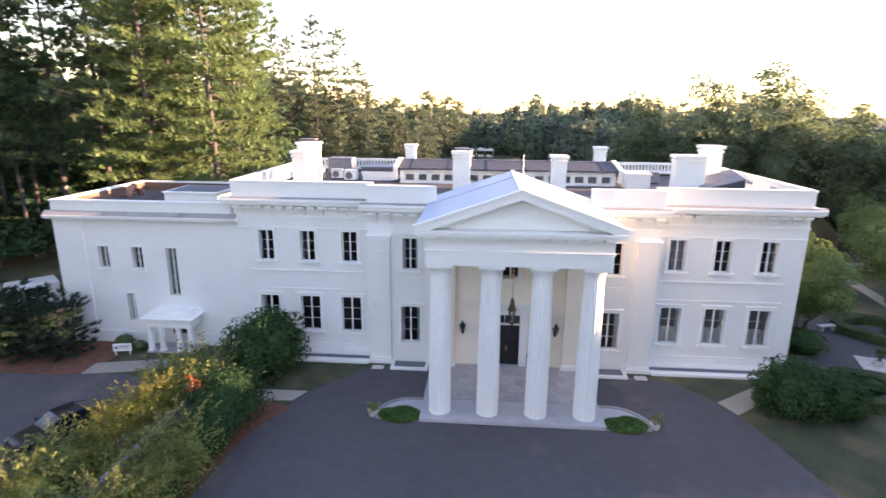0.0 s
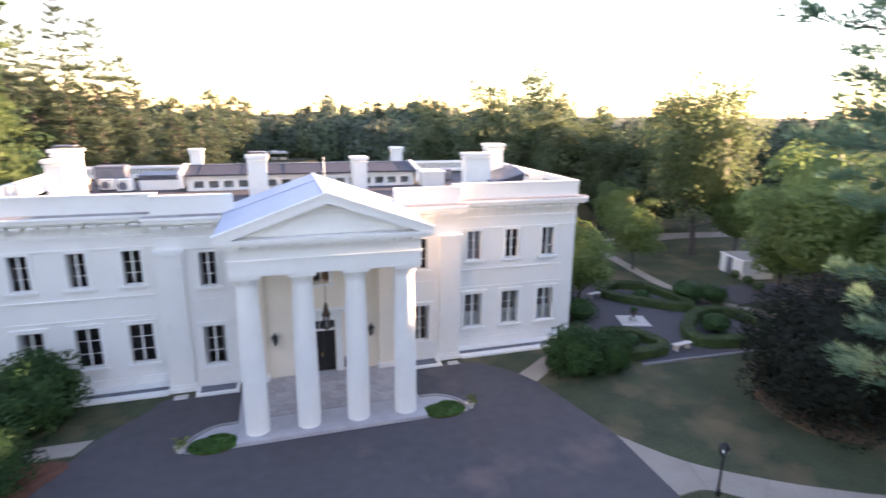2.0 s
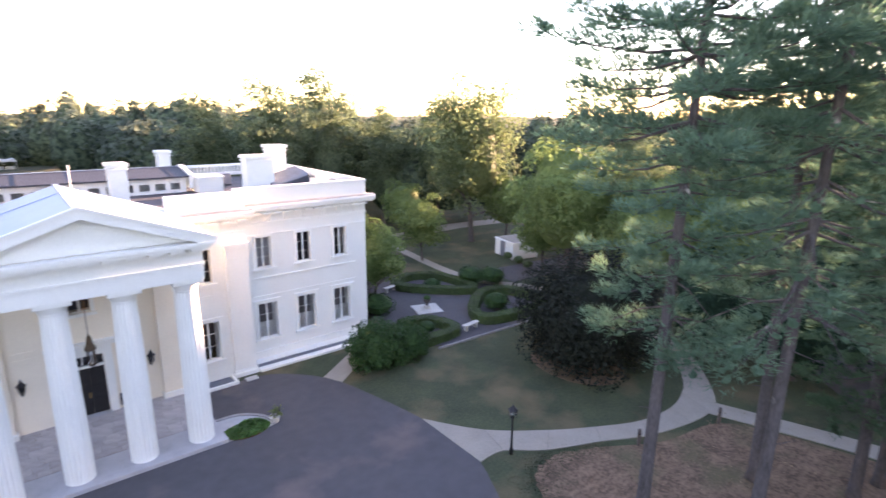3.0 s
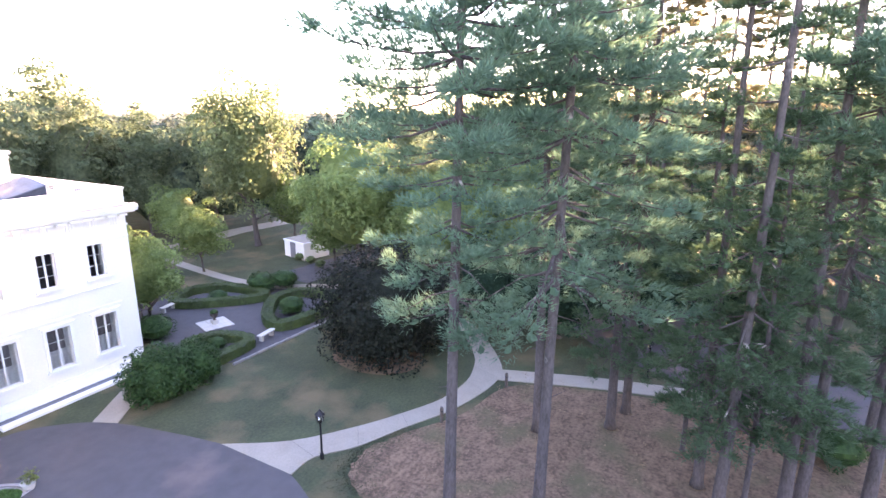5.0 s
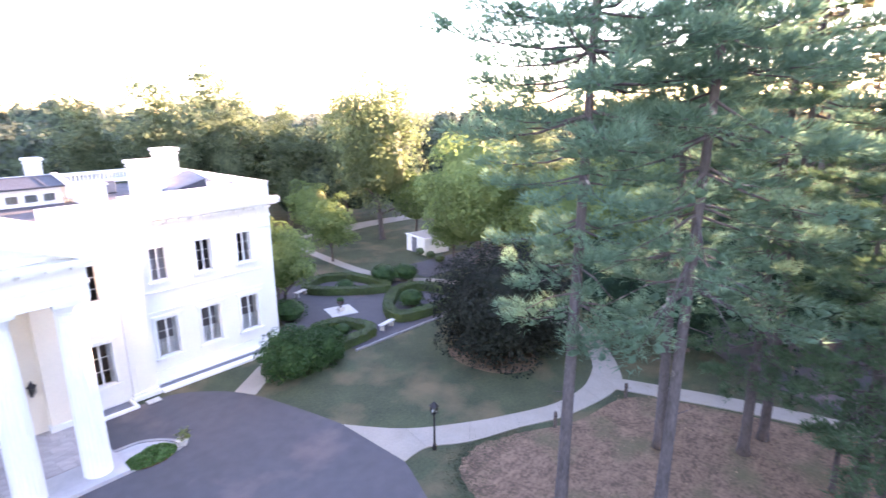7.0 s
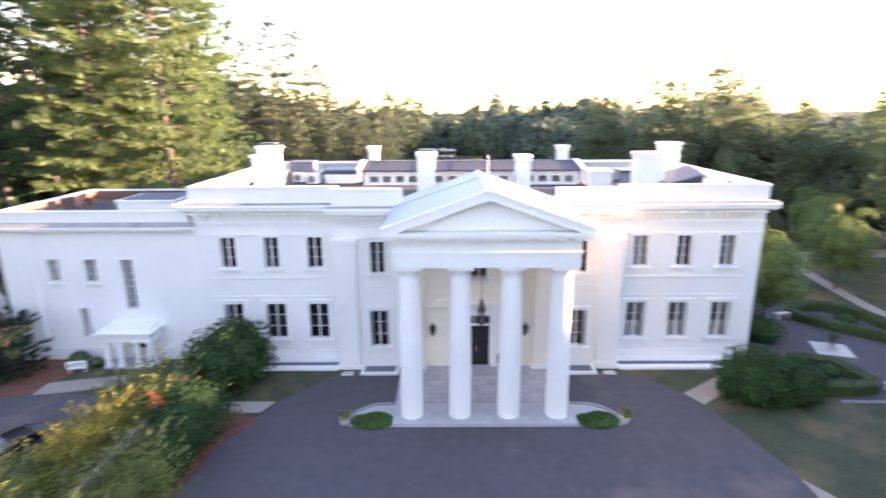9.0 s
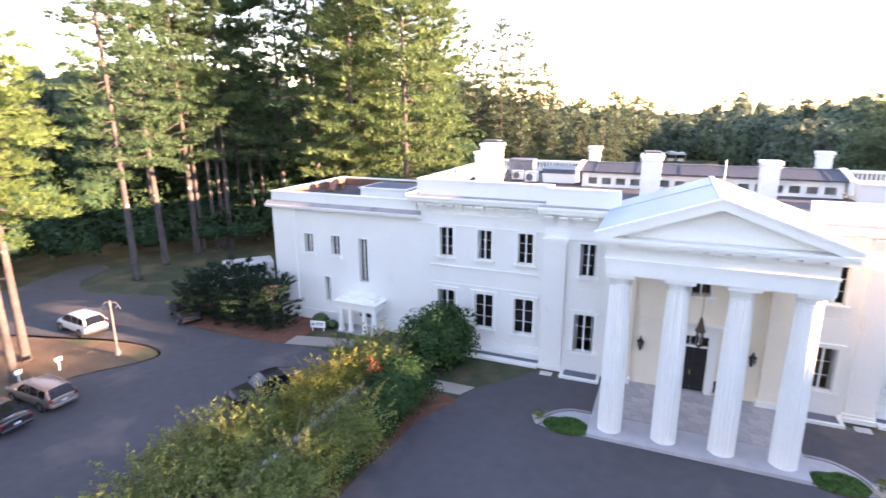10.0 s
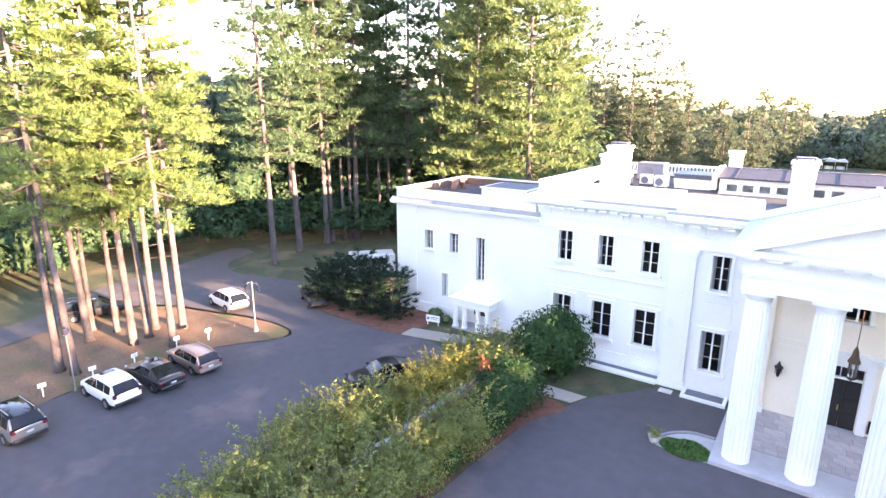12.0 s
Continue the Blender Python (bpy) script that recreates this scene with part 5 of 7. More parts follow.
def blades(rng, centers, length, width, n=6, up=0.35, out=None, scale=1.0, flat=0.0, loose=1.0):
    """Sprays of narrow triangles at the centres; flat turns their faces toward the sky."""
    N = len(centers)
    c = np.repeat(centers, n, axis=0)
    d = unit(rng, N * n) * loose
    d[:, 2] = d[:, 2] * 0.7 + up
    if out is not None:
        d += 0.8 * np.repeat(out, n, axis=0)
    d /= np.linalg.norm(d, axis=1, keepdims=True)
    s = np.cross(d, unit(rng, N * n) + np.array((0, 0, flat))); s /= np.linalg.norm(s, axis=1, keepdims=True) + 1e-9
    big = np.repeat(np.broadcast_to(scale, (N,)), n)[:, None]
    L = length * big * rng.uniform(0.6, 1.2, (N * n, 1)); W = width * big ** 1.6 * rng.uniform(0.7, 1.3, (N * n, 1))
    c = c - d * L * 0.25
    v = np.stack([c - s * W / 2, c + s * W / 2, c + d * L], 1)
    return v.reshape(-1, 3)


def leaves(rng, centers, size, normal=None, bias=0.6):
    """Pointed four-cornered leaves at the centres, turned toward the given normals."""
    N = len(centers)
    nrm = unit(rng, N)
    if normal is not None:
        nrm = nrm + bias * normal
    nrm /= np.linalg.norm(nrm, axis=1, keepdims=True) + 1e-9
    a = np.cross(nrm, unit(rng, N)); a /= np.linalg.norm(a, axis=1, keepdims=True) + 1e-9
    b = np.cross(nrm, a)
    s = size * rng.uniform(0.6, 1.35, (N, 1))
    v = np.stack([centers - a * s * 0.6, centers - b * s * 0.34 + nrm * s * 0.1, centers + a * s * 0.6, centers + b * s * 0.34 + nrm * s * 0.1], 1)
    return v.reshape(-1, 3)


def ball(n):
    """A unit ball of quads: the faces of a cube in n x n cells, blown up; rows of four corners."""
    g, out = np.linspace(-1, 1, n + 1), []
    for ax in range(3):
        for sg in (-1, 1):
            for i in range(n):
                for j in range(n):
                    for u, w in ((g[i], g[j]), (g[i + 1], g[j]), (g[i + 1], g[j + 1]), (g[i], g[j + 1])):
                        q = [0, 0, 0]; q[ax], q[(ax + 1) % 3], q[(ax + 2) % 3] = sg, u, w
                        out.append(np.array(q) / np.linalg.norm(q))
    return np.array(out)


BALL = {n: ball(n) for n in (1, 2, 3, 5, 6)}
TRIS = {n: BALL[n].reshape(-1, 4, 3)[:, (0, 1, 2, 0, 2, 3)].reshape(-1, 3) for n in (1, 2)}


def plumes(rng, c, d, length, n_blades, blade, width, core=2, fat=0.50, thick=0.32, lift=0.3, heart=0.55):
    """Brushes of needles, each a dense lumpy heart with fine needles standing out along it toward the tip."""
    N = len(c)
    d = d / (np.linalg.norm(d, axis=1, keepdims=True) + 1e-9)
    sd = np.cross(np.array((0, 0, 1.0)), d); sd /= np.linalg.norm(sd, axis=1, keepdims=True) + 1e-9
    up = np.cross(d, sd)
    L = length[:, None]
    half = np.stack([L * 0.5, L * 0.5 * fat, L * 0.5 * thick], 1)[:, :, 0] * rng.uniform(0.85, 1.15, (N, 3))
    def out_of(q):
        return q[..., 0:1] * d[:, None] + q[..., 1:2] * sd[:, None] + q[..., 2:3] * up[:, None]
    S = TRIS[core]
    w3 = rng.normal(0, 2.4, (N, 3, 3)); ph = rng.uniform(0, 6.28, (N, 1, 3))
    lump = heart + 0.22 * np.sin(np.einsum("kj,nij->nki", S, w3) + ph).mean(2, keepdims=True)
    body = c[:, None] + out_of(S[None] * lump * half[:, None])
    u = unit(rng, N * n_blades).reshape(N, n_blades, 3)
    u[..., 2] = np.where(u[..., 2] < -0.5, -u[..., 2], u[..., 2])
    at = c[:, None] + out_of(u * half[:, None] * rng.uniform(0.55, 0.95, (N, n_blades, 1)))
    way = out_of(u * (0.35, 0.75, 0.75)) + 0.75 * d[:, None] + (0, 0, lift) + 0.35 * rng.normal(size=(N, n_blades, 3))
    way /= np.linalg.norm(way, axis=2, keepdims=True)
    s = np.cross(way, rng.normal(size=way.shape) + (0, 0, 0.6)); s /= np.linalg.norm(s, axis=2, keepdims=True) + 1e-9
    bl = blade * rng.uniform(0.6, 1.25, (N, n_blades, 1)); bw = width * rng.uniform(0.7, 1.3, (N, n_blades, 1)) / 2
    tri = np.stack([at - s * bw, at + s * bw, at + way * bl], 2)
    return np.concatenate([body.reshape(-1, 3), tri.reshape(-1, 3)])


def bough(rng, o, a, L, rise, curl, size=1.0, crowd=1.3):
    """Where the brushes of one limb sit: centres, directions and lengths."""
    d = np.array((math.cos(a), math.sin(a), 0)); side = np.array((-math.sin(a), math.cos(a), 0))
    k = 2 + int(crowd * L / size)
    s = np.append(np.linspace(0.30, 0.88, k) + rng.normal(0, 0.04, k), 0.92)
    sg = np.where(np.arange(k + 1) % 2, 1.0, -1.0) * (np.arange(k + 1) < k)
    ang = sg * np.radians(rng.uniform(30, 68, k + 1)) * (1.2 - 0.6 * s)
    ln = np.clip(size * (0.55 + 0.16 * L) * rng.uniform(0.7, 1.25, k + 1) * (1.1 - 0.35 * s), 0.45 * size, 1.7 * size)
    start = o + np.outer(s * L, d) + np.outer(rise * s * L + curl * L * (s * s - s), (0, 0, 1))
    tilt = rng.normal(0, 0.18)
    way = np.outer(np.cos(ang), d) + np.outer(np.sin(ang), side)
    way[:, 2] += np.sin(ang) * tilt + rise * 0.5 + rng.uniform(-0.05, 0.30, k + 1)
    return start + way * (ln * 0.42)[:, None], way, ln


def trunk_mesh(rng, h, r0, r1, bend=0.4, n=9, k=9):
    pts, rad = [], []
    ph = rng.uniform(0, 6.28)
    for i in range(k + 1):
        t = i / k
        pts.append((bend * math.sin(t * 2.3 + ph) - bend * math.sin(ph), bend * math.cos(t * 1.9 + ph) - bend * math.cos(ph), h * t))
        flare = 1.35 if i == 0 else 1.0
        rad.append((r0 + (r1 - r0) * t ** 0.72) * flare)
    pts.insert(1, tuple(np.array(pts[0]) + (np.array(pts[1]) - np.array(pts[0])) * 0.12)); rad.insert(1, r0 * 1.03)
    return tube(bmesh.new(), pts, rad, n), pts


def at_height(pts, z):
    for p, q in zip(pts, pts[1:]):
        if p[2] <= z <= q[2]:
            t = (z - p[2]) / (q[2] - p[2] + 1e-9)
            return np.array(p) + (np.array(q) - np.array(p)) * t
    return np.array(pts[-1])


def pine(seed, h, base, spread, r0=0.32, needles="pine", bark="bark", label="tall white pine with a bare trunk and layered boughs", name="pine_tree", category="pine tree",
         step=1.25, whorl=(4, 6), gaps=0.12, taper=0.75, low=-0.22, high=0.22, curl=0.32, size=1.0, crowd=1.3, n=60, tuft=0.22, width=0.028, core=2, heart=0.55, lift=0.3, thick=0.34, bend=0.008, thin=99.0, thin_gaps=0.5,
         coarse=99.0, reach=None, stubs=6, dead=None, crowded=99.0, scatter=0.0):
    """A conifer: trunk, whorls of limbs that carry flat plates of needles, dead stubs on the bare trunk."""
    rng = np.random.default_rng(seed)
    e = empty(name, label, category)
    bm, pts = trunk_mesh(rng, h, r0, 0.05, bend=bend * h)
    part("trunk", bm, bark, e, smooth=True)
    lb = bmesh.new()
    near, upper, high_up = [], [], []
    z = base
    while z < h - 0.5:
        t = (z - base) / (h - base)
        nl = rng.integers(*whorl)
        a0 = rng.uniform(0, 6.28)
        for j in range(nl):
            if rng.random() < (gaps if z < thin else thin_gaps):
                continue
            a = a0 + 6.28 * j / nl + rng.normal(0, 0.22)
            L = max(0.5, spread * (0.72 + 0.28 * min(1, t / 0.25)) * (1 - t) ** taper * rng.uniform(0.6, 1.15))
            if reach:
                L = float(np.interp(z, *zip(*reach)) * rng.uniform(0.7, 1.12))
            o = at_height(pts, min(h - 0.4, z + (rng.uniform(-0.6, 0.6) * step * scatter if scatter else rng.normal(0, 0.12))))
            rise = low + (high - low) * min(1.0, t * 1.6) + rng.normal(0, 0.07 + 0.13 * scatter)
            cv = curl * rng.uniform(0.5, 1.3)
            d = np.array((math.cos(a), math.sin(a), 0))
            P = [o + d * L * q + np.array((0, 0, rise * q * L + cv * L * (q * q - q))) for q in (0, 0.35, 0.7, 1.0)]
            tube(lb, P, [0.018 + 0.010 * L, 0.014 + 0.006 * L, 0.010 + 0.002 * L, 0.005], 5)
            if z > coarse:
                high_up.append(bough(rng, o, a, L, rise, cv, size * 2.0, crowd * 0.6))
            elif z > crowded + 2:
                upper.append(bough(rng, o, a, L, rise, cv, size * 0.95, crowd * 1.25))
            else:
                near.append(bough(rng, o, a, L, rise, cv, size, crowd))
        z += step * rng.uniform(0.85, 1.15) * (0.72 if crowded < z < coarse else 1.0)
    tip = at_height(pts, h - 0.5)
    high_up.append((tip + np.array(((0, 0, 0), (0.25, 0.1, -0.5), (-0.2, -0.25, -0.6))), np.array(((0, 0, 1.0), (0.5, 0.2, 0.7), (-0.5, -0.4, 0.7))), np.array((1.1, 0.9, 0.9)) * size))
    for i in range(stubs):
        zz = base * rng.uniform(0.45, 1.0); a = rng.uniform(0, 6.28); L = rng.uniform(0.3, 1.3)
        o = at_height(pts, zz)
        tube(lb, [o, o + np.array((math.cos(a) * L, math.sin(a) * L, rng.uniform(-0.2, 0.25) * L))], [0.025, 0.008], 4)
    if dead:
        z0, z1, k, L0 = dead
        for i in range(k):
            a = 6.28 * (i + rng.uniform(0, 0.6)) / k; L = L0 * rng.uniform(0.6, 1.1)
            o = at_height(pts, rng.uniform(z0, z1)); d = np.array((math.cos(a), math.sin(a), 0))
            tube(lb, [o, o + d * L * 0.45 + (0, 0, -0.10 * L), o + d * L + (0, 0, -0.42 * L)], [0.04, 0.028, 0.008], 5)
    tagged(part("branchwork", lb, bark, e, "bare grey-brown limbs"), kind="stuff")
    V = []
    for rows, q, f, k, cr, ht in ((near, 1.0, 1.0, n, core, heart), (upper, 1.5, 1.9, n * 5 // 9, 1, heart * 0.65), (high_up, 2.0, 2.0, max(8, n // 5), 1, heart)):
        if rows:
            V.append(plumes(rng, *[np.concatenate(x) for x in zip(*rows)], k, tuft * q, width * f, cr, thick=thick, lift=lift, heart=ht))
    raw("crown", np.concatenate(V), 0, 3, needles, e, "layered needle boughs")
    return e


def broadleaf(seed, h, r, base, leaf, material, count=6000, clumps=70, flat=1.0, r0=0.25, bark="barkdk", label="", name="tree", category="tree", group="", low=-0.85, ragged=0.22, limbs=9, kind="",
              lobe=(0.17, 0.36), shoots=0, shoot_len=1.0, airy=0.0, heart=0.0):
    """A tree or shrub: trunk or stems, limbs, a crown of leaf clumps with gaps between them, and leafy shoots that stand out from it."""
    rng = np.random.default_rng(seed)
    e = empty(name, label, category, group=group, kind=kind)
    cz = (base + h) / 2; rz = (h - base) / 2
    bm, pts = trunk_mesh(rng, cz + rz * 0.3, r0, r0 * 0.3, bend=0.03 * h)
    part("trunk", bm, bark, e, smooth=True)
    d = unit(rng, clumps * 3)
    d = d[d[:, 2] > low][:clumps]
    rad = rng.uniform(0.62, 1.0, (len(d), 1)) + rng.normal(0, ragged * 0.4, (len(d), 1))
    cr = r * rng.uniform(lobe[0], lobe[1], (len(d), 1)) * (1 + ragged)
    cc = d * (rad * (r, r, rz) - cr * 0.3) * (1, 1, flat) + (0, 0, cz)
    lb = bmesh.new()
    for i in rng.choice(len(cc), min(limbs, len(cc)), replace=False):
        o = at_height(pts, max(0.15 * h, cc[i][2] * 0.55)); q = cc[i]
        tube(lb, [o, (o + q) / 2 + (0, 0, 0.08 * r), q], [r0 * 0.4, r0 * 0.25, r0 * 0.08], 5)
    which = rng.choice(len(cc), count, p=(cr[:, 0] ** 2) / (cr[:, 0] ** 2).sum())
    off = unit(rng, count)
    if low > -0.88:
        off[:, 2] = np.where(off[:, 2] < -0.3, -off[:, 2], off[:, 2])
    p = cc[which] + off * cr[which] * rng.uniform(0.80 - 0.45 * airy, 1.0 + 0.2 * airy, (count, 1)) * (1, 1, 0.8)
    nm = off * 0.9 + 0.5 * (cc[which] - np.array((0, 0, cz))) / (r, r, rz) + (0, 0, 0.35)
    keep = p[:, 2] > max(0.04, base - 0.3)
    P, NM = [p[keep]], [nm[keep]]
    for i in range(shoots):
        a = rng.uniform(0, 6.28); q = rng.uniform(0.15, 0.9)
        o = np.array((math.cos(a) * r * q, math.sin(a) * r * q, cz + rz * math.sqrt(max(0.05, 1 - q * q)) * 0.75))
        L = shoot_len * rng.uniform(0.5, 1.2)
        tip = o + np.array((math.cos(a) * (0.25 + 0.75 * q), math.sin(a) * (0.25 + 0.75 * q), rng.uniform(0.25, 1.0))) * L
        mid = (o + tip) / 2 + np.array((0, 0, 0.16 * L))
        tube(lb, [o, mid, tip], [0.012, 0.008, 0.003], 3)
        k = max(8, int(24 * L))
        t = rng.uniform(0.15, 1.0, (k, 1))
        c = (1 - t) ** 2 * o + 2 * t * (1 - t) * mid + t * t * tip + rng.normal(0, leaf * 0.45, (k, 3))
        P.append(c); NM.append(np.tile((0, 0, 0.9), (k, 1)))
    tagged(part("branchwork", lb, bark, e), kind="stuff")
    V = [leaves(rng, np.concatenate(P), leaf, np.concatenate(NM), 1.15)]
    if heart:
        w3 = rng.normal(0, 3.0, (4, 3)); ph2 = rng.uniform(0, 6.28, 4)
        q = BALL[6] * (heart + 0.12 * np.sin(BALL[6] @ w3.T + ph2).mean(1, keepdims=True)) * (r, r, rz) + (0, 0, cz)
        q[:, 2] = np.maximum(q[:, 2], 0.02)
        V.append(q)
    raw("crown", np.concatenate(V), 0, 4, material, e)
    return e


def place(src, spots, first=True):
    """Copies of a plant at (x, y, turn, scale, stretch) spots; the source takes the first."""
    for i, s in enumerate(spots):
        x, y, turn, sc = s[:4]
        st = s[4] if len(s) > 4 else 1.0
        lean = s[5] if len(s) > 5 else 0.0
        m = pose(x, y, 0, 0, lean, 0) @ pose(0, 0, 0, 0, 0, turn) @ Matrix.Diagonal((sc, sc, sc * st, 1))
        if i == 0 and first:
            src.matrix_world = m
            src.scale = (1, 1, 1); src.matrix_basis = m
        else:
            c = copy_thing(src, Matrix())
            c.matrix_basis = m


# near pines on the brown verge
pa = pine(11, 33, 9.2, 4.6, 0.25, size=1.15, crowd=1.75, n=72, tuft=0.25, width=0.03, heart=0.28, thick=0.50, gaps=0.10, thin=18.5, thin_gaps=0.3, step=1.28, whorl=(6, 8), coarse=23.0, crowded=12.8, dead=(8.6, 11.0, 4, 2.2),
          reach=[(9.0, 2.6), (11, 2.7), (13, 3.0), (15, 4.2), (17.5, 4.6), (19.5, 3.2), (25, 2.4), (33, 0.8)])
pb = pine(12, 34, 10.0, 4.8, 0.24, size=1.15, crowd=1.75, n=72, tuft=0.25, width=0.03, heart=0.28, thick=0.50, gaps=0.12, thin=16.5, thin_gaps=0.42, step=1.32, whorl=(6, 8), coarse=23.0, crowded=13.0, low=-0.28, dead=(9.5, 12.5, 7, 3.2),
          reach=[(9.5, 4.4), (12, 4.3), (15, 3.6), (18, 3.6), (21, 2.9), (28, 2.0), (34, 0.8)])
pc = pine(13, 31, 4.2, 3.2, 0.24, needles="pinemid", size=1.05, crowd=1.6, n=52, tuft=0.25, width=0.042, heart=0.32, thick=0.42, gaps=0.06, step=1.1, whorl=(4, 7), coarse=20.0, thin=12.5, thin_gaps=0.45, low=-0.42, high=0.12,
          reach=[(4, 2.0), (7, 2.9), (10, 2.9), (13, 2.4), (20, 2.2), (31, 0.7)])
place(pa, [(13.35, -23.9, 20, 1.0), (21.5, -24.5, 150, 1.02), (22.4, -37.8, 80, 1.0)])
place(pb, [(15.0, -26.75, 70, 1.0, 1.0, 1.0), (25.3, -28.0, 300, 0.95), (21.7, -35.5, 10, 1.0)])
place(pc, [(23.5, -27.6, 0, 1.0), (20.8, -31.8, 100, 0.95), (19.3, -32.6, 200, 1.0), (20.8, -34.9, 45, 1.05), (26, -34, 270, 0.8), (27.5, -38.5, 160, 0.95)])
pn = pine(14, 16, 4.6, 1.8, 0.12, needles="pinemid", size=0.8, n=40, stubs=3, label="slender young pine in the shade of taller ones")
place(pn, [(23.1, -31.0, 0, 1.0), (19.9, -33.5, 120, 1.0)])
# pines beyond the side road, backlight painted into their gold needles
pv = pine(35, 31, 6.5, 5.0, 0.27, needles="pinesun", size=1.5, crowd=1.1, n=18, tuft=0.36, width=0.07, core=2, gaps=0.2, step=1.5, whorl=(4, 7), coarse=23, label="pine beyond the side road, backlit gold in its needle colour")
# the last three are added to block low sun from the near pines
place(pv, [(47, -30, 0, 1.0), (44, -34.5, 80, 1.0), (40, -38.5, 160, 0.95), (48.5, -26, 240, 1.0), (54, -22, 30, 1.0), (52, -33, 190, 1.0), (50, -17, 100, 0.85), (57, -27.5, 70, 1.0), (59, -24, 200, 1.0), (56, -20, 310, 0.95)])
# pines in the car-park island, sunlight put into their needle colour
pd = pine(21, 31, 10.4, 5.0, 0.26, needles="pinesunlit", size=1.15, crowd=1.5, n=30, tuft=0.34, width=0.058, core=1, heart=0.5, gaps=0.04, step=1.5, whorl=(5, 8), taper=0.5, coarse=22.5, scatter=0.8, thick=0.48, label="tall sunlit white pine with a pale bare trunk")
pe = pine(22, 30, 9.6, 4.8, 0.24, needles="pinesunlit", size=1.15, crowd=1.5, n=30, tuft=0.34, width=0.058, core=1, heart=0.5, gaps=0.04, step=1.5, whorl=(5, 8), taper=0.5, coarse=22.5, scatter=0.8, thick=0.48, label="tall sunlit white pine with a pale bare trunk")
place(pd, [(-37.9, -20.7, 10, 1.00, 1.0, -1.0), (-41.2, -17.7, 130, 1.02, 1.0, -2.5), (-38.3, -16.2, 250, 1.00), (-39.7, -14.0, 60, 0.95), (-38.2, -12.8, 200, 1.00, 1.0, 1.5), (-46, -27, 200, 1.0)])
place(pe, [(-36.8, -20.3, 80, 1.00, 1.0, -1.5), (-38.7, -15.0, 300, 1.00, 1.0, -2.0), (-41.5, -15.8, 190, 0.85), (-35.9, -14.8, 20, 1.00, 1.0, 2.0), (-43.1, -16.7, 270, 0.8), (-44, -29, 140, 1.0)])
# pines behind the wing and along the service road, coloured as shaded and sunlit
pf = pine(31, 37, 11.0, 5.2, 0.36, needles="pineshade", size=1.25, crowd=1.5, n=20, tuft=0.50, width=0.085, core=1, heart=0.55, gaps=0.0, step=1.45, whorl=(6, 8), taper=0.6, coarse=29, scatter=1.0, thick=0.55, label="tall white pine at the wood's edge, shade in its needle colour")
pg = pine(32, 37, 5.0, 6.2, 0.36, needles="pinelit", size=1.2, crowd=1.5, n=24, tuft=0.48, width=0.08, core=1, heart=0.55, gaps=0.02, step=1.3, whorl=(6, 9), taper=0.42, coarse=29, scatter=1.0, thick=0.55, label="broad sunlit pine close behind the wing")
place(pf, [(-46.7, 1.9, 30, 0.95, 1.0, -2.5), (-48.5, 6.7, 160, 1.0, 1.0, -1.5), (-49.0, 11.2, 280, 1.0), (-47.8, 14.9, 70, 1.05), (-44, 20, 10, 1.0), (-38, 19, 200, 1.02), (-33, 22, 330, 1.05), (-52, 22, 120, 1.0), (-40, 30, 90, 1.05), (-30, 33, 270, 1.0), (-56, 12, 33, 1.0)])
pw = pine(33, 36, 15.0, 4.2, 0.25, needles="pineshade", size=1.3, crowd=1.4, n=22, tuft=0.48, width=0.085, core=1, heart=0.5, gaps=0.10, step=1.7, whorl=(5, 7), coarse=27, scatter=1.0, thick=0.5, label="slender pine with a long bare trunk at the wood's edge")
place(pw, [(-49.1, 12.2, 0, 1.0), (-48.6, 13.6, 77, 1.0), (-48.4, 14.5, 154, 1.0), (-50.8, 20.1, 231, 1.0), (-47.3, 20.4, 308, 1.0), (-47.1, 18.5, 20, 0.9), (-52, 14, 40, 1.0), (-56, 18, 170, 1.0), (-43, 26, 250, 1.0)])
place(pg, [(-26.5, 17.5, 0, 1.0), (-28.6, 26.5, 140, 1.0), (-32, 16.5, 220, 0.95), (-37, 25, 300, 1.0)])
# olive conifers behind the house
ph = pine(41, 26, 1.5, 4.8, 0.26, needles="spruce", bark="barkdk", size=1.2, crowd=1.4, n=12, tuft=0.42, width=0.08, core=1, heart=0.6, gaps=0.04, step=1.0, whorl=(5, 7), low=-0.3, high=0.1, stubs=0, scatter=1.0, thick=0.5, reach=[(1.5, 4.8), (12, 4.2), (18, 2.9), (22, 1.7), (26, 0.7)], label="olive-green spruce with a thin spindly top", name="spruce_tree")
place(ph, [(-26.4, 48, 0, 1.06), (-23.0, 48, 90, 1.0), (-20.0, 50, 200, 0.84), (-29.5, 46, 45, 0.95), (-33, 50, 10, 1.0), (-24.5, 43, 120, 0.74), (-18.0, 46, 300, 0.72)])
pk = pine(42, 17, 0.8, 4.6, 0.3, needles="spruce", bark="barkdk", size=1.3, crowd=1.2, n=12, tuft=0.42, width=0.085, core=1, heart=0.6, scatter=1.0, thick=0.5, gaps=0.03, step=1.15, whorl=(6, 8), taper=0.6, low=-0.2, high=0.2, stubs=0, label="broad olive-green conifer behind the house", name="spruce_tree")
place(pk, [(-15.5, 52, 15, 1.0), (-14.0, 50, 210, 0.86), (-21.0, 41, 77, 0.82), (-12.3, 56, 33, 0.92), (-17, 42, 140, 0.75), (-10.5, 58, 80, 0.74), (-9.5, 78, 10, 1.05), (-6.8, 80, 100, 1.0), (-12, 74, 200, 1.1)])

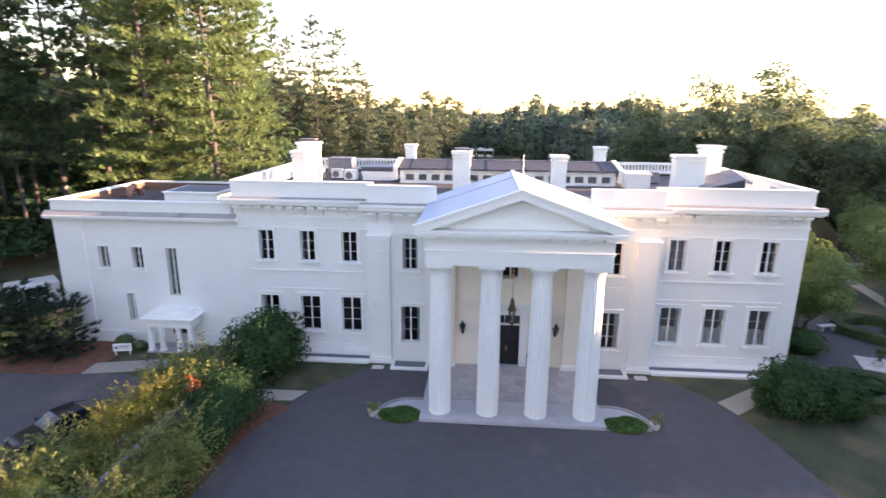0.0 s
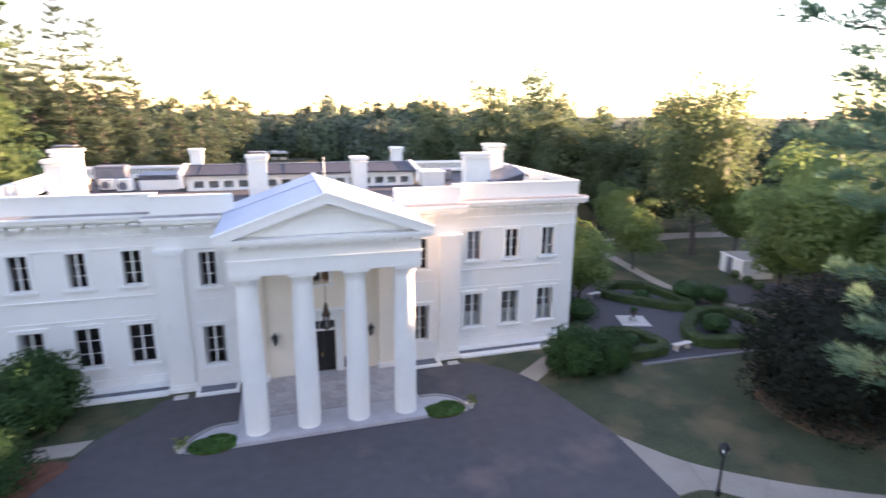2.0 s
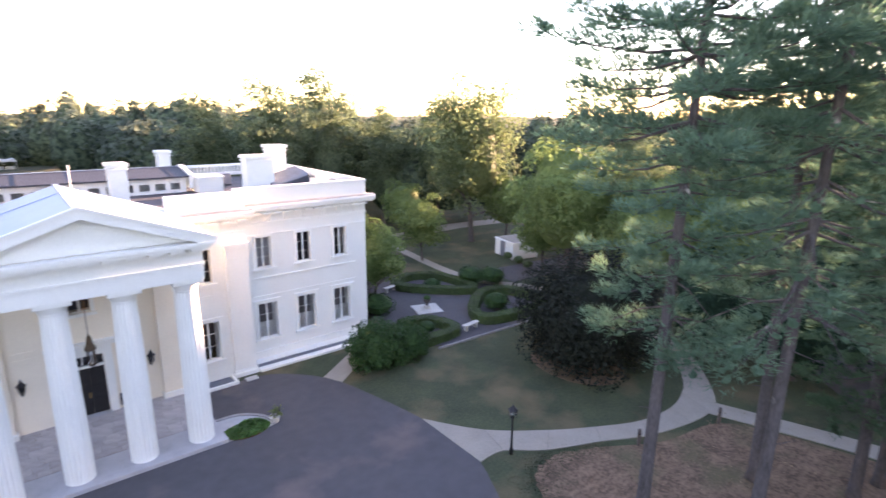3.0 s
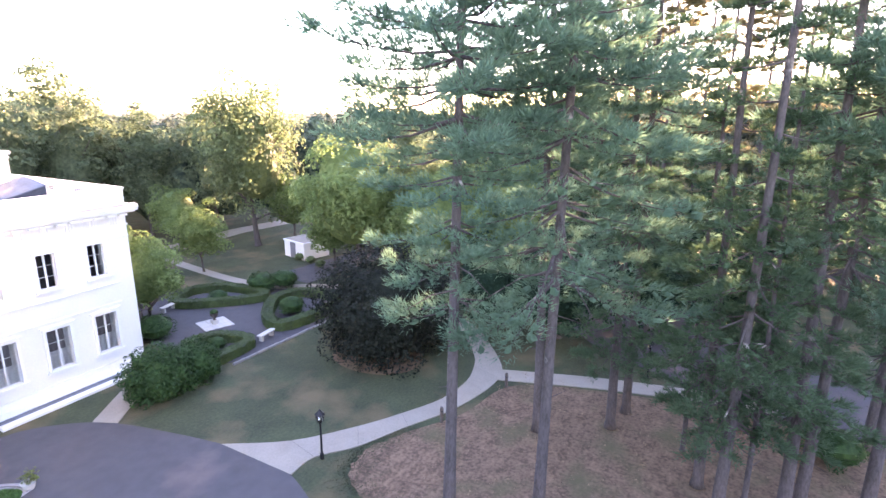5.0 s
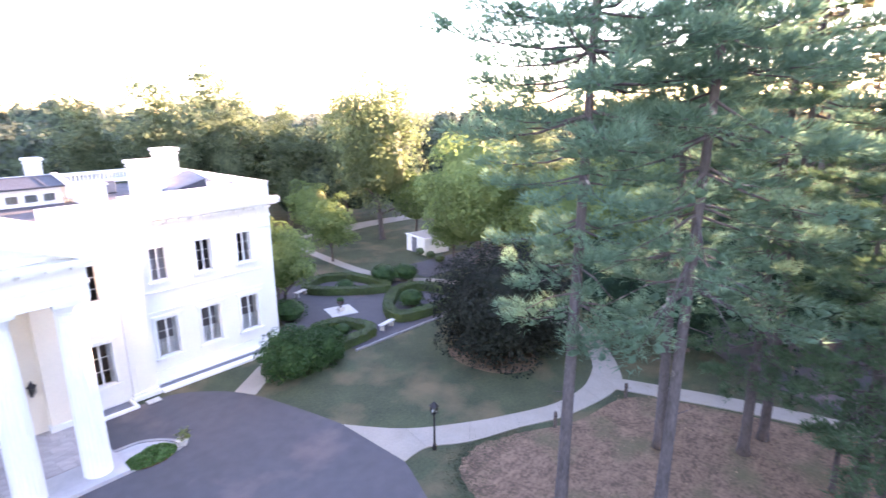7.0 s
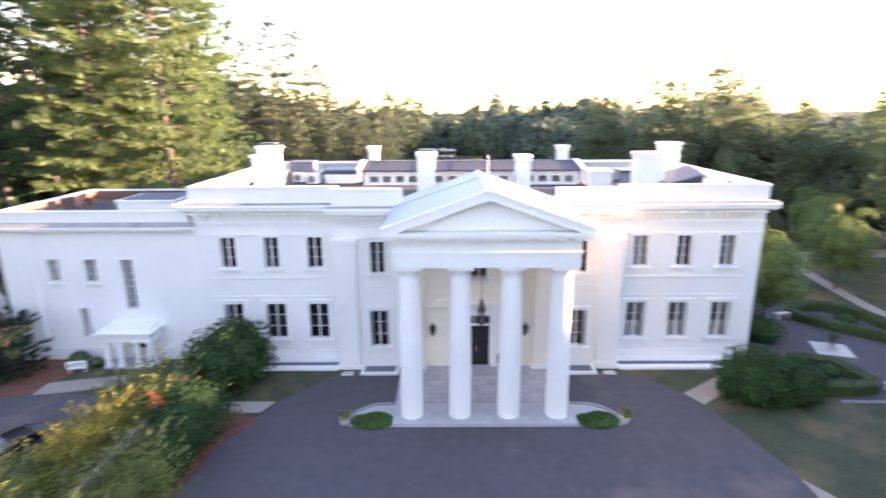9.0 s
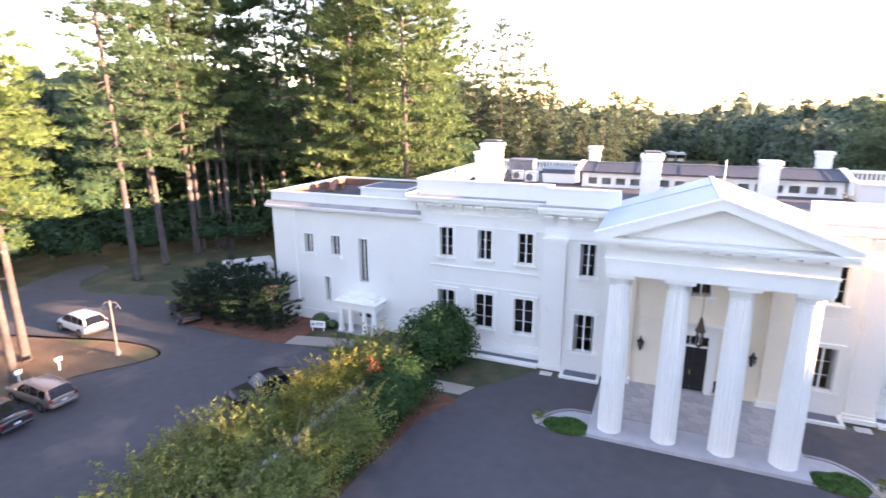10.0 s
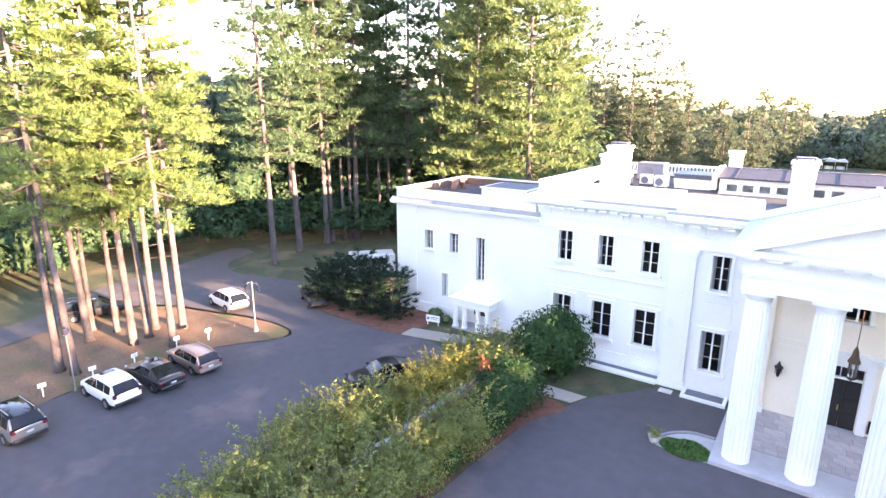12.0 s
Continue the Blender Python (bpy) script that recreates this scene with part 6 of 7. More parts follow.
# broadleaf trees of the garden and the wood's edge
ta = broadleaf(51, 20.5, 5.6, 0.8, 0.40, "leaf", 10500, 62, r0=0.35, ragged=0.3, lobe=(0.2, 0.36), heart=0.6, label="tall green broadleaf tree at the wood's edge")
place(ta, [(26.5, 37.5, 0, 0.9), (33.5, 36.0, 120, 0.82), (35.4, 44.5, 240, 1.0), (39, 32, 60, 0.74), (21, 46, 10, 0.82), (45, 27, 200, 0.76), (53, 3, 20, 0.75)])
ty = broadleaf(52, 17.8, 6.4, 0.4, 0.32, "leafgold", 13000, 64, r0=0.38, ragged=0.3, limbs=22, lobe=(0.2, 0.36), airy=0.25, heart=0.5, label="spreading yellow-green tree catching low sun")
place(ty, [(41.8, 16.6, 30, 0.95, 1.2), (41.5, -4.0, 150, 0.74)])
tg = broadleaf(53, 7.8, 2.9, 1.0, 0.20, "leafbright", 9000, 55, r0=0.14, ragged=0.22, lobe=(0.22, 0.38), heart=0.62, label="small round-headed green garden tree")
place(tg, [(20.3, 4.4, 0, 0.92), (31.6, 13.0, 120, 0.86), (23.5, 13.0, 200, 0.7), (18.9, 9.5, 70, 1.05), (38.2, 2.2, 250, 1.0)])
tc = broadleaf(54, 12.4, 4.6, 1.0, 0.28, "leafbright", 9500, 60, r0=0.25, ragged=0.25, lobe=(0.2, 0.36), heart=0.66, label="dense light-green tree behind the hedges")
place(tc, [(37.0, -1.6, 20, 1.16), (38.5, -9.0, 160, 0.95), (44, -14, 250, 1.0), (45.5, 14.5, 40, 0.72), (36.0, 22.5, 310, 0.62)])
tb = broadleaf(55, 7.9, 4.4, -2.6, 0.17, "beech", 32000, 130, r0=0.2, low=-0.9, ragged=0.08, shoots=24, shoot_len=0.9, heart=0.62, label="dark copper beech with boughs to the ground")
place(tb, [(25.9, -12.6, 0, 1.03, 0.94)])
td = broadleaf(56, 9.0, 3.6, 0.3, 0.26, "yew", 7000, 80, r0=0.2, low=-0.9, heart=0.78, label="dark evergreen tree beside the path")
place(td, [(33.0, -22.0, 0, 1.0), (36.5, -26.5, 130, 1.05), (32.5, -17.2, 220, 0.75), (40, -31, 50, 1.1)])

# shrubs by the house
sa = broadleaf(61, 3.4, 2.1, -0.7, 0.16, "leafdark", 13000, 80, r0=0.08, low=-0.9, ragged=0.18, lobe=(0.2, 0.4), heart=0.76, label="rounded dark glossy evergreen shrub", name="shrub", category="shrub")
place(sa, [(14.6, -5.0, 0, 0.84), (-14.4, -3.1, 90, 1.06, 1.0), (16.9, -5.2, 200, 0.62, 1.1)])
sy = pine(62, 4.2, 0.35, 2.1, 0.10, needles="yew", bark="barkdk", name="yew_tree", category="tree", label="dark layered yew on bare stems beside the wing", size=0.9, crowd=1.5, n=28, thick=0.5, tuft=0.17, width=0.035, core=1, gaps=0.0, step=0.42, whorl=(7, 10), taper=0.22, low=0.05, high=0.55, curl=0.3, stubs=0, bend=0.03)
place(sy, [(-31.3, -2.2, 0, 1.06), (-29.3, -2.4, 110, 1.0), (-27.5, -2.5, 230, 0.94), (-33.2, -2.4, 60, 0.9), (-34.3, -3.3, 160, 0.72)])
sb = broadleaf(63, 0.95, 0.62, 0.02, 0.07, "box", 1800, 30, r0=0.03, low=-0.9, ragged=0.05, heart=0.85, label="small clipped round boxwood", name="shrub", category="shrub")
place(sb, [(-24.6, -0.9, 0, 1.0), (-23.4, -1.1, 60, 0.7), (38.4, 4.2, 0, 0.9), (39.0, 6.0, 90, 0.9), (39.3, 7.8, 30, 0.9)])
sr = broadleaf(64, 1.75, 1.35, 0.03, 0.10, "leafdark", 3800, 45, r0=0.05, low=-0.9, ragged=0.08, heart=0.82, label="broad rounded green bush", name="shrub", category="shrub")
place(sr, [(30.2, 3.6, 0, 1.0), (31.9, 2.6, 80, 0.95), (19.2, 2.2, 0, 1.0), (26.5, 4.6, 30, 0.6), (27.4, -2.6, 100, 0.85), (20.2, -2.9, 50, 0.5), (18.2, 5.5, 0, 0.9), (25.5, -37.0, 10, 1.0)])
# mixed shrub bed of the forecourt
BED = "forecourt shrub bed"
h1 = broadleaf(71, 2.3, 1.6, 0.05, 0.098, "shrub", 5000, 60, r0=0.05, low=-0.9, ragged=0.3, airy=0.5, shoots=55, shoot_len=1.0, heart=0.55, label="loose olive-green shrub with arching shoots", name="shrub", category="shrub", group=BED)
place(h1, [(-16.3, -7.0, 0, 1.15), (-18.3, -6.8, 60, 0.85), (-18.1, -14.4, 140, 1.05), (-18.2, -16.1, 250, 1.15), (-19.7, -16.9, 20, 0.85), (-18.0, -18.6, 190, 1.15), (-18.0, -20.8, 80, 1.15), (-18.0, -23.2, 300, 1.15), (-14.2, -12.7, 10, 1.02), (-14.3, -14.1, 210, 0.98), (-14.3, -17.0, 90, 1.05), (-14.4, -18.6, 160, 1.05), (-14.5, -20.8, 40, 1.1), (-14.5, -23.0, 300, 1.15)])
h2 = broadleaf(72, 2.6, 1.5, 0.05, 0.105, "leafdark", 8000, 60, r0=0.05, low=-0.9, ragged=0.25, shoots=16, shoot_len=0.6, heart=0.75, label="dense dark green shrub", name="shrub", category="shrub", group=BED)
place(h1, [(-16.3, -11.0, 33, 0.42), (-16.2, -15.3, 80, 0.5), (-16.2, -18.3, 133, 0.6), (-16.2, -20.6, 233, 0.7), (-16.2, -23.4, 300, 0.8)], first=False)
place(h2, [(-14.0, -8.2, 0, 1.05), (-13.9, -9.9, 100, 1.0), (-13.9, -11.4, 200, 0.92), (-13.7, -14.9, 30, 0.5)])
h3 = broadleaf(73, 2.5, 1.3, 0.4, 0.088, "shrubgold", 5200, 50, r0=0.05, low=-0.6, ragged=0.4, airy=0.6, shoots=60, shoot_len=1.0, label="yellow-leaved shrub with feathery shoots", name="shrub", category="shrub", group=BED)
place(h3, [(-17.1, -9.1, 0, 0.86), (-17.4, -10.6, 100, 0.92), (-17.5, -12.2, 200, 0.94), (-17.2, -13.7, 40, 0.75), (-14.2, -15.7, 250, 0.78), (-17.8, -17.5, 30, 0.8), (-14.5, -19.6, 70, 0.75), (-19.9, -18.2, 10, 0.75)])
h4 = broadleaf(74, 2.7, 0.5, 1.5, 0.10, "redleaf", 260, 14, r0=0.03, label="sprig of rust-red leaves in the shrub bed", name="shrub", category="shrub", group=BED)
place(h4, [(-15.3, -9.3, 0, 1.0)])
rt = random.Random(5)
tw = bmesh.new()
for i in range(14):
    t = i / 13
    x, y = -15.2 - 1.6 * t + rt.uniform(-0.35, 0.35), -11.0 - 13.0 * t + rt.uniform(-0.3, 0.3)
    z = 1.7 + rt.uniform(0, 0.8)
    tube(tw, [(x, y, 0.02), (x + rt.uniform(-0.2, 0.2), y + rt.uniform(-0.2, 0.2), z * 0.6), (x + rt.uniform(-0.5, 0.5), y + rt.uniform(-0.5, 0.5), z + 0.4)], [0.018, 0.012, 0.005], 4)
tagged(finish("bare_twigs", tw, "twig"), "bare pale grey twigs between the shrubs", "shrub", kind="stuff")

# clipped hedges of the formal garden
def hedge(line, w, h, seed, label="low clipped box hedge round a bed"):
    rng = np.random.default_rng(seed)
    e = empty("hedge", label, "hedge", group="garden hedges")
    out = band(line, w)
    b = bmesh.new()
    prism(b, [tuple(p) for p in out], "z", 0.0, h - 0.05)
    part("core", b, "box", e, "dense clipped inner twigs")
    pts, nrm = [], []
    n = len(line)
    L, R = out[:n], out[n:][::-1]
    for i in range(n - 1):
        seg = np.linalg.norm(np.subtract(line[i + 1], line[i]))
        k = int(seg * 260)
        s = rng.uniform(0, 1, (k, 1))
        for A, B, sg in ((L[i], L[i + 1], 1), (R[i], R[i + 1], -1)):
            p = np.array(A) + s * np.subtract(B, A)
            pts.append(np.c_[p + rng.normal(0, 0.03, p.shape), rng.uniform(0.02, h, k)])
            dd = np.subtract(B, A) / (np.linalg.norm(np.subtract(B, A)) + 1e-9)
            nrm.append(np.tile((-dd[1] * sg, dd[0] * sg, 0.2), (k, 1)))
        u = rng.uniform(0, 1, (k, 1))
        p = (np.array(L[i]) + s * np.subtract(L[i + 1], L[i])) * u + (np.array(R[i]) + s * np.subtract(R[i + 1], R[i])) * (1 - u)
        pts.append(np.c_[p, h + rng.normal(0, 0.025, k)]); nrm.append(np.tile((0, 0, 1.0), (k, 1)))
    raw("foliage", leaves(rng, np.concatenate(pts), 0.09, np.concatenate(nrm), 1.6), 0, 4, "box", e)
    return e

hedge(smooth_poly([(24.2, 7.2), (24.1, 5.9), (26.2, 3.4), (28.3, 1.8), (29.2, 2.6), (28.8, 6.4), (26.5, 8.2), (24.2, 7.2)], 3, closed=False), 0.75, 0.62, 1)
hedge(smooth_poly([(25.4, -2.0), (24.6, -3.4), (25.2, -4.5), (29.5, -4.9), (31.4, -3.0), (30.8, -0.2), (28.2, 0.2), (25.4, -2.0)], 3, closed=False), 0.8, 0.68, 2)
hedge(smooth_poly([(18.6, -4.7), (21.4, -4.5), (21.7, -3.2), (21.0, -1.6), (19.0, -1.2)], 3, closed=False), 0.75, 0.6, 3)
# planting beside the portico: edging kerb and bright ground cover
for sx in (-1, 1):
    lb = smooth_poly([(sx * 4.66, -5.7), (sx * 5.7, -5.8), (sx * 6.5, -6.4), (sx * 6.9, -7.1), (sx * 6.9, -7.7)], 4, closed=False)
    tagged(finish("planter_kerb", prism(bmesh.new(), band(lb, 0.16), "z", -0.02, 0.10), "kerb"), "curved granite edging beside the portico", "kerb", kind="structure")
    slab("planter_paving", [(sx * 4.63, -5.8)] + [(x, y + 0.0) for x, y in lb[1:]] + [(sx * 6.2, -7.9), (sx * 4.63, -7.85)], -0.02, 0.035, "granite", label="pale paving inside the planting bed", category="paving")
    rng = np.random.default_rng(80 + sx)
    e = empty("ground_cover", "mound of bright green leafy ground cover", "plant", pose(sx * 5.62, -7.42, 0), "portico planting")
    n = 5200
    a, q = rng.uniform(0, 6.283, n), np.sqrt(rng.uniform(0, 1, n))
    lump = 0.34 * np.sqrt(np.clip(1 - q ** 2.4, 0, 1)) * (0.8 + 0.35 * np.sin(a * 3 + q * 6))
    p = np.c_[1.12 * q * np.cos(a), 0.72 * q * np.sin(a) + 0.02, 0.04 + lump * rng.uniform(0.35, 1.0, n)]
    raw("leaves", leaves(rng, p, 0.075, np.tile((0, 0, 1.0), (n, 1)), 0.8), 0, 4, "ivy", e)
    part("soil", prism(bmesh.new(), [(1.05 * math.cos(t * 0.3927), 0.68 * math.sin(t * 0.3927)) for t in range(16)], "z", 0.0, 0.06), "mulch", e)
    e2 = broadleaf(90 + sx, 0.75, 0.36, 0.15, 0.06, "shrub", 520, 16, r0=0.02, shoots=6, shoot_len=0.3, label="small flowering shrub in a stone pot", name="potted_plant", category="plant", group="portico planting")
    e2.matrix_basis = pose(sx * 7.0, -7.5, 0.0)
    part("pot", lathe(bmesh.new(), [(0.17, 0.0), (0.2, 0.04), (0.27, 0.3), (0.29, 0.34), (0.24, 0.33)], 14), "stone", e2, "weathered stone pot")

# far woods all round
# entries from -115 to -66 are raised to block the low sun
SKY = [(-180, 4), (-115, 4), (-95, 3.8), (-78, 3.6), (-70, 2.4), (-66, 1.9), (-60, 1.5), (-50, 1.4), (-46, 0.3), (-43, 1.3), (-36, 0.7), (-31, 1.0), (-28, 1.8), (-20, 1.6), (-14, 2.2), (-8, 1.5), (-4, 1.5), (-2.5, 0.45), (-1, 0.2), (3, 0.3), (4.5, 0.9), (7, 1.7), (12, 2.2), (17, 3), (21, 5.5), (35, 5.5), (60, 5.5), (110, 5), (180, 4)]
RAD = [(-180, 60), (-110, 62), (-70, 66), (-62, 90), (-48, 100), (-40, 96), (-30, 92), (-20, 112), (-4, 122), (-2.6, 198), (2.6, 198), (4, 140), (8, 112), (12, 100), (22, 88), (40, 86), (55, 82), (75, 78), (110, 60), (180, 60)]
rng = np.random.default_rng(99)
CAMX, CAMY = -1.9, -31.9
CORES, CORES_DARK = [], []


def mass(x, y, r, top, n, size, cone=False, k=26, bottom=0.2, inner=0.74, dark=False, cells=5):
    """One crown of the wood: the inner mass and a skin of leaf clumps."""
    rz = (top - bottom) / 2
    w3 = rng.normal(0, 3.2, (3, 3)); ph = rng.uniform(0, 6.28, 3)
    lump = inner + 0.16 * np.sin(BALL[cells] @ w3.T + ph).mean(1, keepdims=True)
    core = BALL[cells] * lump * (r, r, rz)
    d = unit(rng, k)
    d[:, 2] = np.where(d[:, 2] < -0.5, -d[:, 2], d[:, 2])
    cc = d * rng.uniform(0.62, 0.92, (k, 1)) * (r, r, rz)
    if cone:
        taper = lambda v: np.clip((rz - v[:, 2:]) / (1.2 * rz), 0.06, 1.0)
        core[:, :2] *= taper(core); cc[:, :2] *= taper(cc)
    w = rng.integers(0, k, n)
    off = unit(rng, n)
    off[:, 2] = np.where(off[:, 2] < -0.3, -off[:, 2], off[:, 2])
    cr = r * rng.uniform(0.22, 0.42, k) * (0.6 if cone else 1.0)
    p = cc[w] + off * (cr[w] * rng.uniform(0.6, 1.0, n))[:, None] * (1, 1, 0.85)
    nm = off * 0.9 + 0.5 * cc[w] / (r, r, rz) + (0, 0, 0.3)
    o = np.array((x, y, bottom + rz))
    keep = (p[:, 2] + o[2] > 0.08)
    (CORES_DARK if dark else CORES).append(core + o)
    return [leaves(rng, p[keep] + o, size, nm[keep], 1.2)]


W_v = []
for row in range(4):
    az = -180.0
    while az < 180:
        R0 = np.interp(az, *zip(*RAD)) + row * 9 + rng.uniform(-4, 4)
        elev = np.interp(az, *zip(*SKY))
        seen = -106 < az < 82
        far = R0 > 150
        top = max(6.0, 15.2 + R0 * math.tan(radians(elev)) - rng.uniform(0, 1.2) - (1.0 if row == 0 else 0) + rng.uniform(-1.4, 0.4) * (0.4 if far else 1.0))
        x, y = CAMX - math.sin(radians(az)) * R0, CAMY + math.cos(radians(az)) * R0
        r = rng.uniform(2.8, 5.0) * (1.25 if far else 1.0)
        n = int((460 if row < 2 else 170) if seen else 40)
        size = (0.56 if row < 2 else 0.7) if seen else 1.9
        if far:
            n, size = 420, 0.95
        W_v += mass(x, y, r, top, n, size, cone=rng.random() < 0.22, cells=5 if seen and row < 2 else 3)
        az += math.degrees((4.9 if not far else 6.0) / R0) * rng.uniform(0.8, 1.25)
# low growth closing the far end of the long lawn
for i in range(26):
    az = -6.5 + 0.5 * i; R0 = rng.uniform(190, 197)
    W_v += mass(CAMX - math.sin(radians(az)) * R0, CAMY + math.cos(radians(az)) * R0, rng.uniform(2.6, 4.2), rng.uniform(4.5, 8.0), 130, 0.8, cells=3, bottom=-2.5)
# trees along the long lawn behind the house, right-hand row added to shade it
for i in range(70):
    x, y = (rng.uniform(14, 30), rng.uniform(66, 190)) if i < 58 else (rng.uniform(-34, -20), rng.uniform(120, 190))
    W_v += mass(x, y, rng.uniform(4, 6), rng.uniform(12.0, 15.0), 380, 0.85)
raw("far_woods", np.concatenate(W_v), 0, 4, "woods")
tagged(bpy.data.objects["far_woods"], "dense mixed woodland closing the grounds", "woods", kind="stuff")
# the wood's near edge behind the garden
W_v = []
for i in range(17):
    az = -25 - 1.15 * i; R0 = 82 - 0.3 * i + rng.uniform(-3, 3)
    W_v += mass(CAMX - math.sin(radians(az)) * R0, CAMY + math.cos(radians(az)) * R0, rng.uniform(3.0, 4.6), 15.2 + R0 * math.tan(radians(np.interp(az, *zip(*SKY)))) - rng.uniform(0.8, 4.5), 1500, 0.46, k=34)
raw("wood_edge", np.concatenate(W_v), 0, 4, "leaf")
tagged(bpy.data.objects["wood_edge"], "shaded green trees at the wood's edge behind the garden", "woods", kind="stuff")
# undergrowth under the left pines, the wood's shade put into its dark colour
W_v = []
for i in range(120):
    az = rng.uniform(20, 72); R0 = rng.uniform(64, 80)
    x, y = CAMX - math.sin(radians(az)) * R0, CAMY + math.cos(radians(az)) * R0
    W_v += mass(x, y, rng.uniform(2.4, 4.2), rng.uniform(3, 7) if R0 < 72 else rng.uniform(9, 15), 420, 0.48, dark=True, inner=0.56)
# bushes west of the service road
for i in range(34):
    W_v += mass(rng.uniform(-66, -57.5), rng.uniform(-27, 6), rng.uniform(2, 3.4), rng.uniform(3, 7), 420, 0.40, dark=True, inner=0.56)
# thicket beyond the side road, added to keep low sun off the ground
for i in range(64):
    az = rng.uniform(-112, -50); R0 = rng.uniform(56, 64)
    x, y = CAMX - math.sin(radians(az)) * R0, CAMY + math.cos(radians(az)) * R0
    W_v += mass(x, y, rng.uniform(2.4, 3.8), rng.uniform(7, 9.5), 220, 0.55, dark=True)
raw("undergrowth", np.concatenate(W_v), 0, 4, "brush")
tagged(bpy.data.objects["undergrowth"], "leafy undergrowth below the pines, their shade in its colour", "undergrowth", kind="stuff")
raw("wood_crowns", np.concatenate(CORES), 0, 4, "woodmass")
tagged(bpy.data.objects["wood_crowns"], "dense inner leafage of the far woodland crowns, shadow gaps in its colour", "woods", kind="stuff")
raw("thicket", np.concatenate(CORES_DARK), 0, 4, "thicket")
tagged(bpy.data.objects["thicket"], "dense inner leafage of the undergrowth, shade in its colour", "undergrowth", kind="stuff")
# fallen leaves and tufts on the verges
g1 = []
for (x0, x1, y0, y1, n, s) in ((12.5, 27, -40, -21, 2200, 0.09), (-44, -34.5, -26, -10, 700, 0.09)):
    p = np.c_[rng.uniform(x0, x1, n), rng.uniform(y0, y1, n), rng.uniform(0.0, 0.05, n)]
    g1.append(leaves(rng, p, s, np.tile((0, 0, 1.0), (n, 1)), 1.2))
M["litter"] = mat("leaf_litter", (0.21, 0.14, 0.085), 0.9, var=0.4, scale=1, fine=9, island=0.4)
raw("leaf_litter", np.concatenate(g1), 0, 4, "litter")
tagged(bpy.data.objects["leaf_litter"], "scattered dry leaves on the grass", "leaf litter", kind="stuff")

# tufts along the ragged border between lawn and dry verge
W_v = []
for (x0, y0), (x1, y1) in zip([(13.2, -21.6), (13.9, -18.9), (14.9, -18.2), (16.4, -18.2), (12.6, -21.4), (11.4, -24.5), (10.6, -27)], [(13.9, -18.9), (14.9, -18.2), (16.4, -18.2), (18.4, -19.1), (11.4, -24.5), (10.6, -27), (10.3, -31)]):
    n = int(420 * math.hypot(x1 - x0, y1 - y0))
    f = rng.uniform(0, 1, n)
    p = np.c_[x0 + (x1 - x0) * f + rng.normal(0, 0.5, n), y0 + (y1 - y0) * f + rng.normal(0, 0.5, n), np.full(n, 0.0)]
    W_v.append(blades(rng, p, 0.08, 0.03, 2, 0.35))
raw("grass_tufts", np.concatenate(W_v), 0, 3, "lawn")
tagged(bpy.data.objects["grass_tufts"], "short green grass tufts at the verge", "grass", kind="stuff")

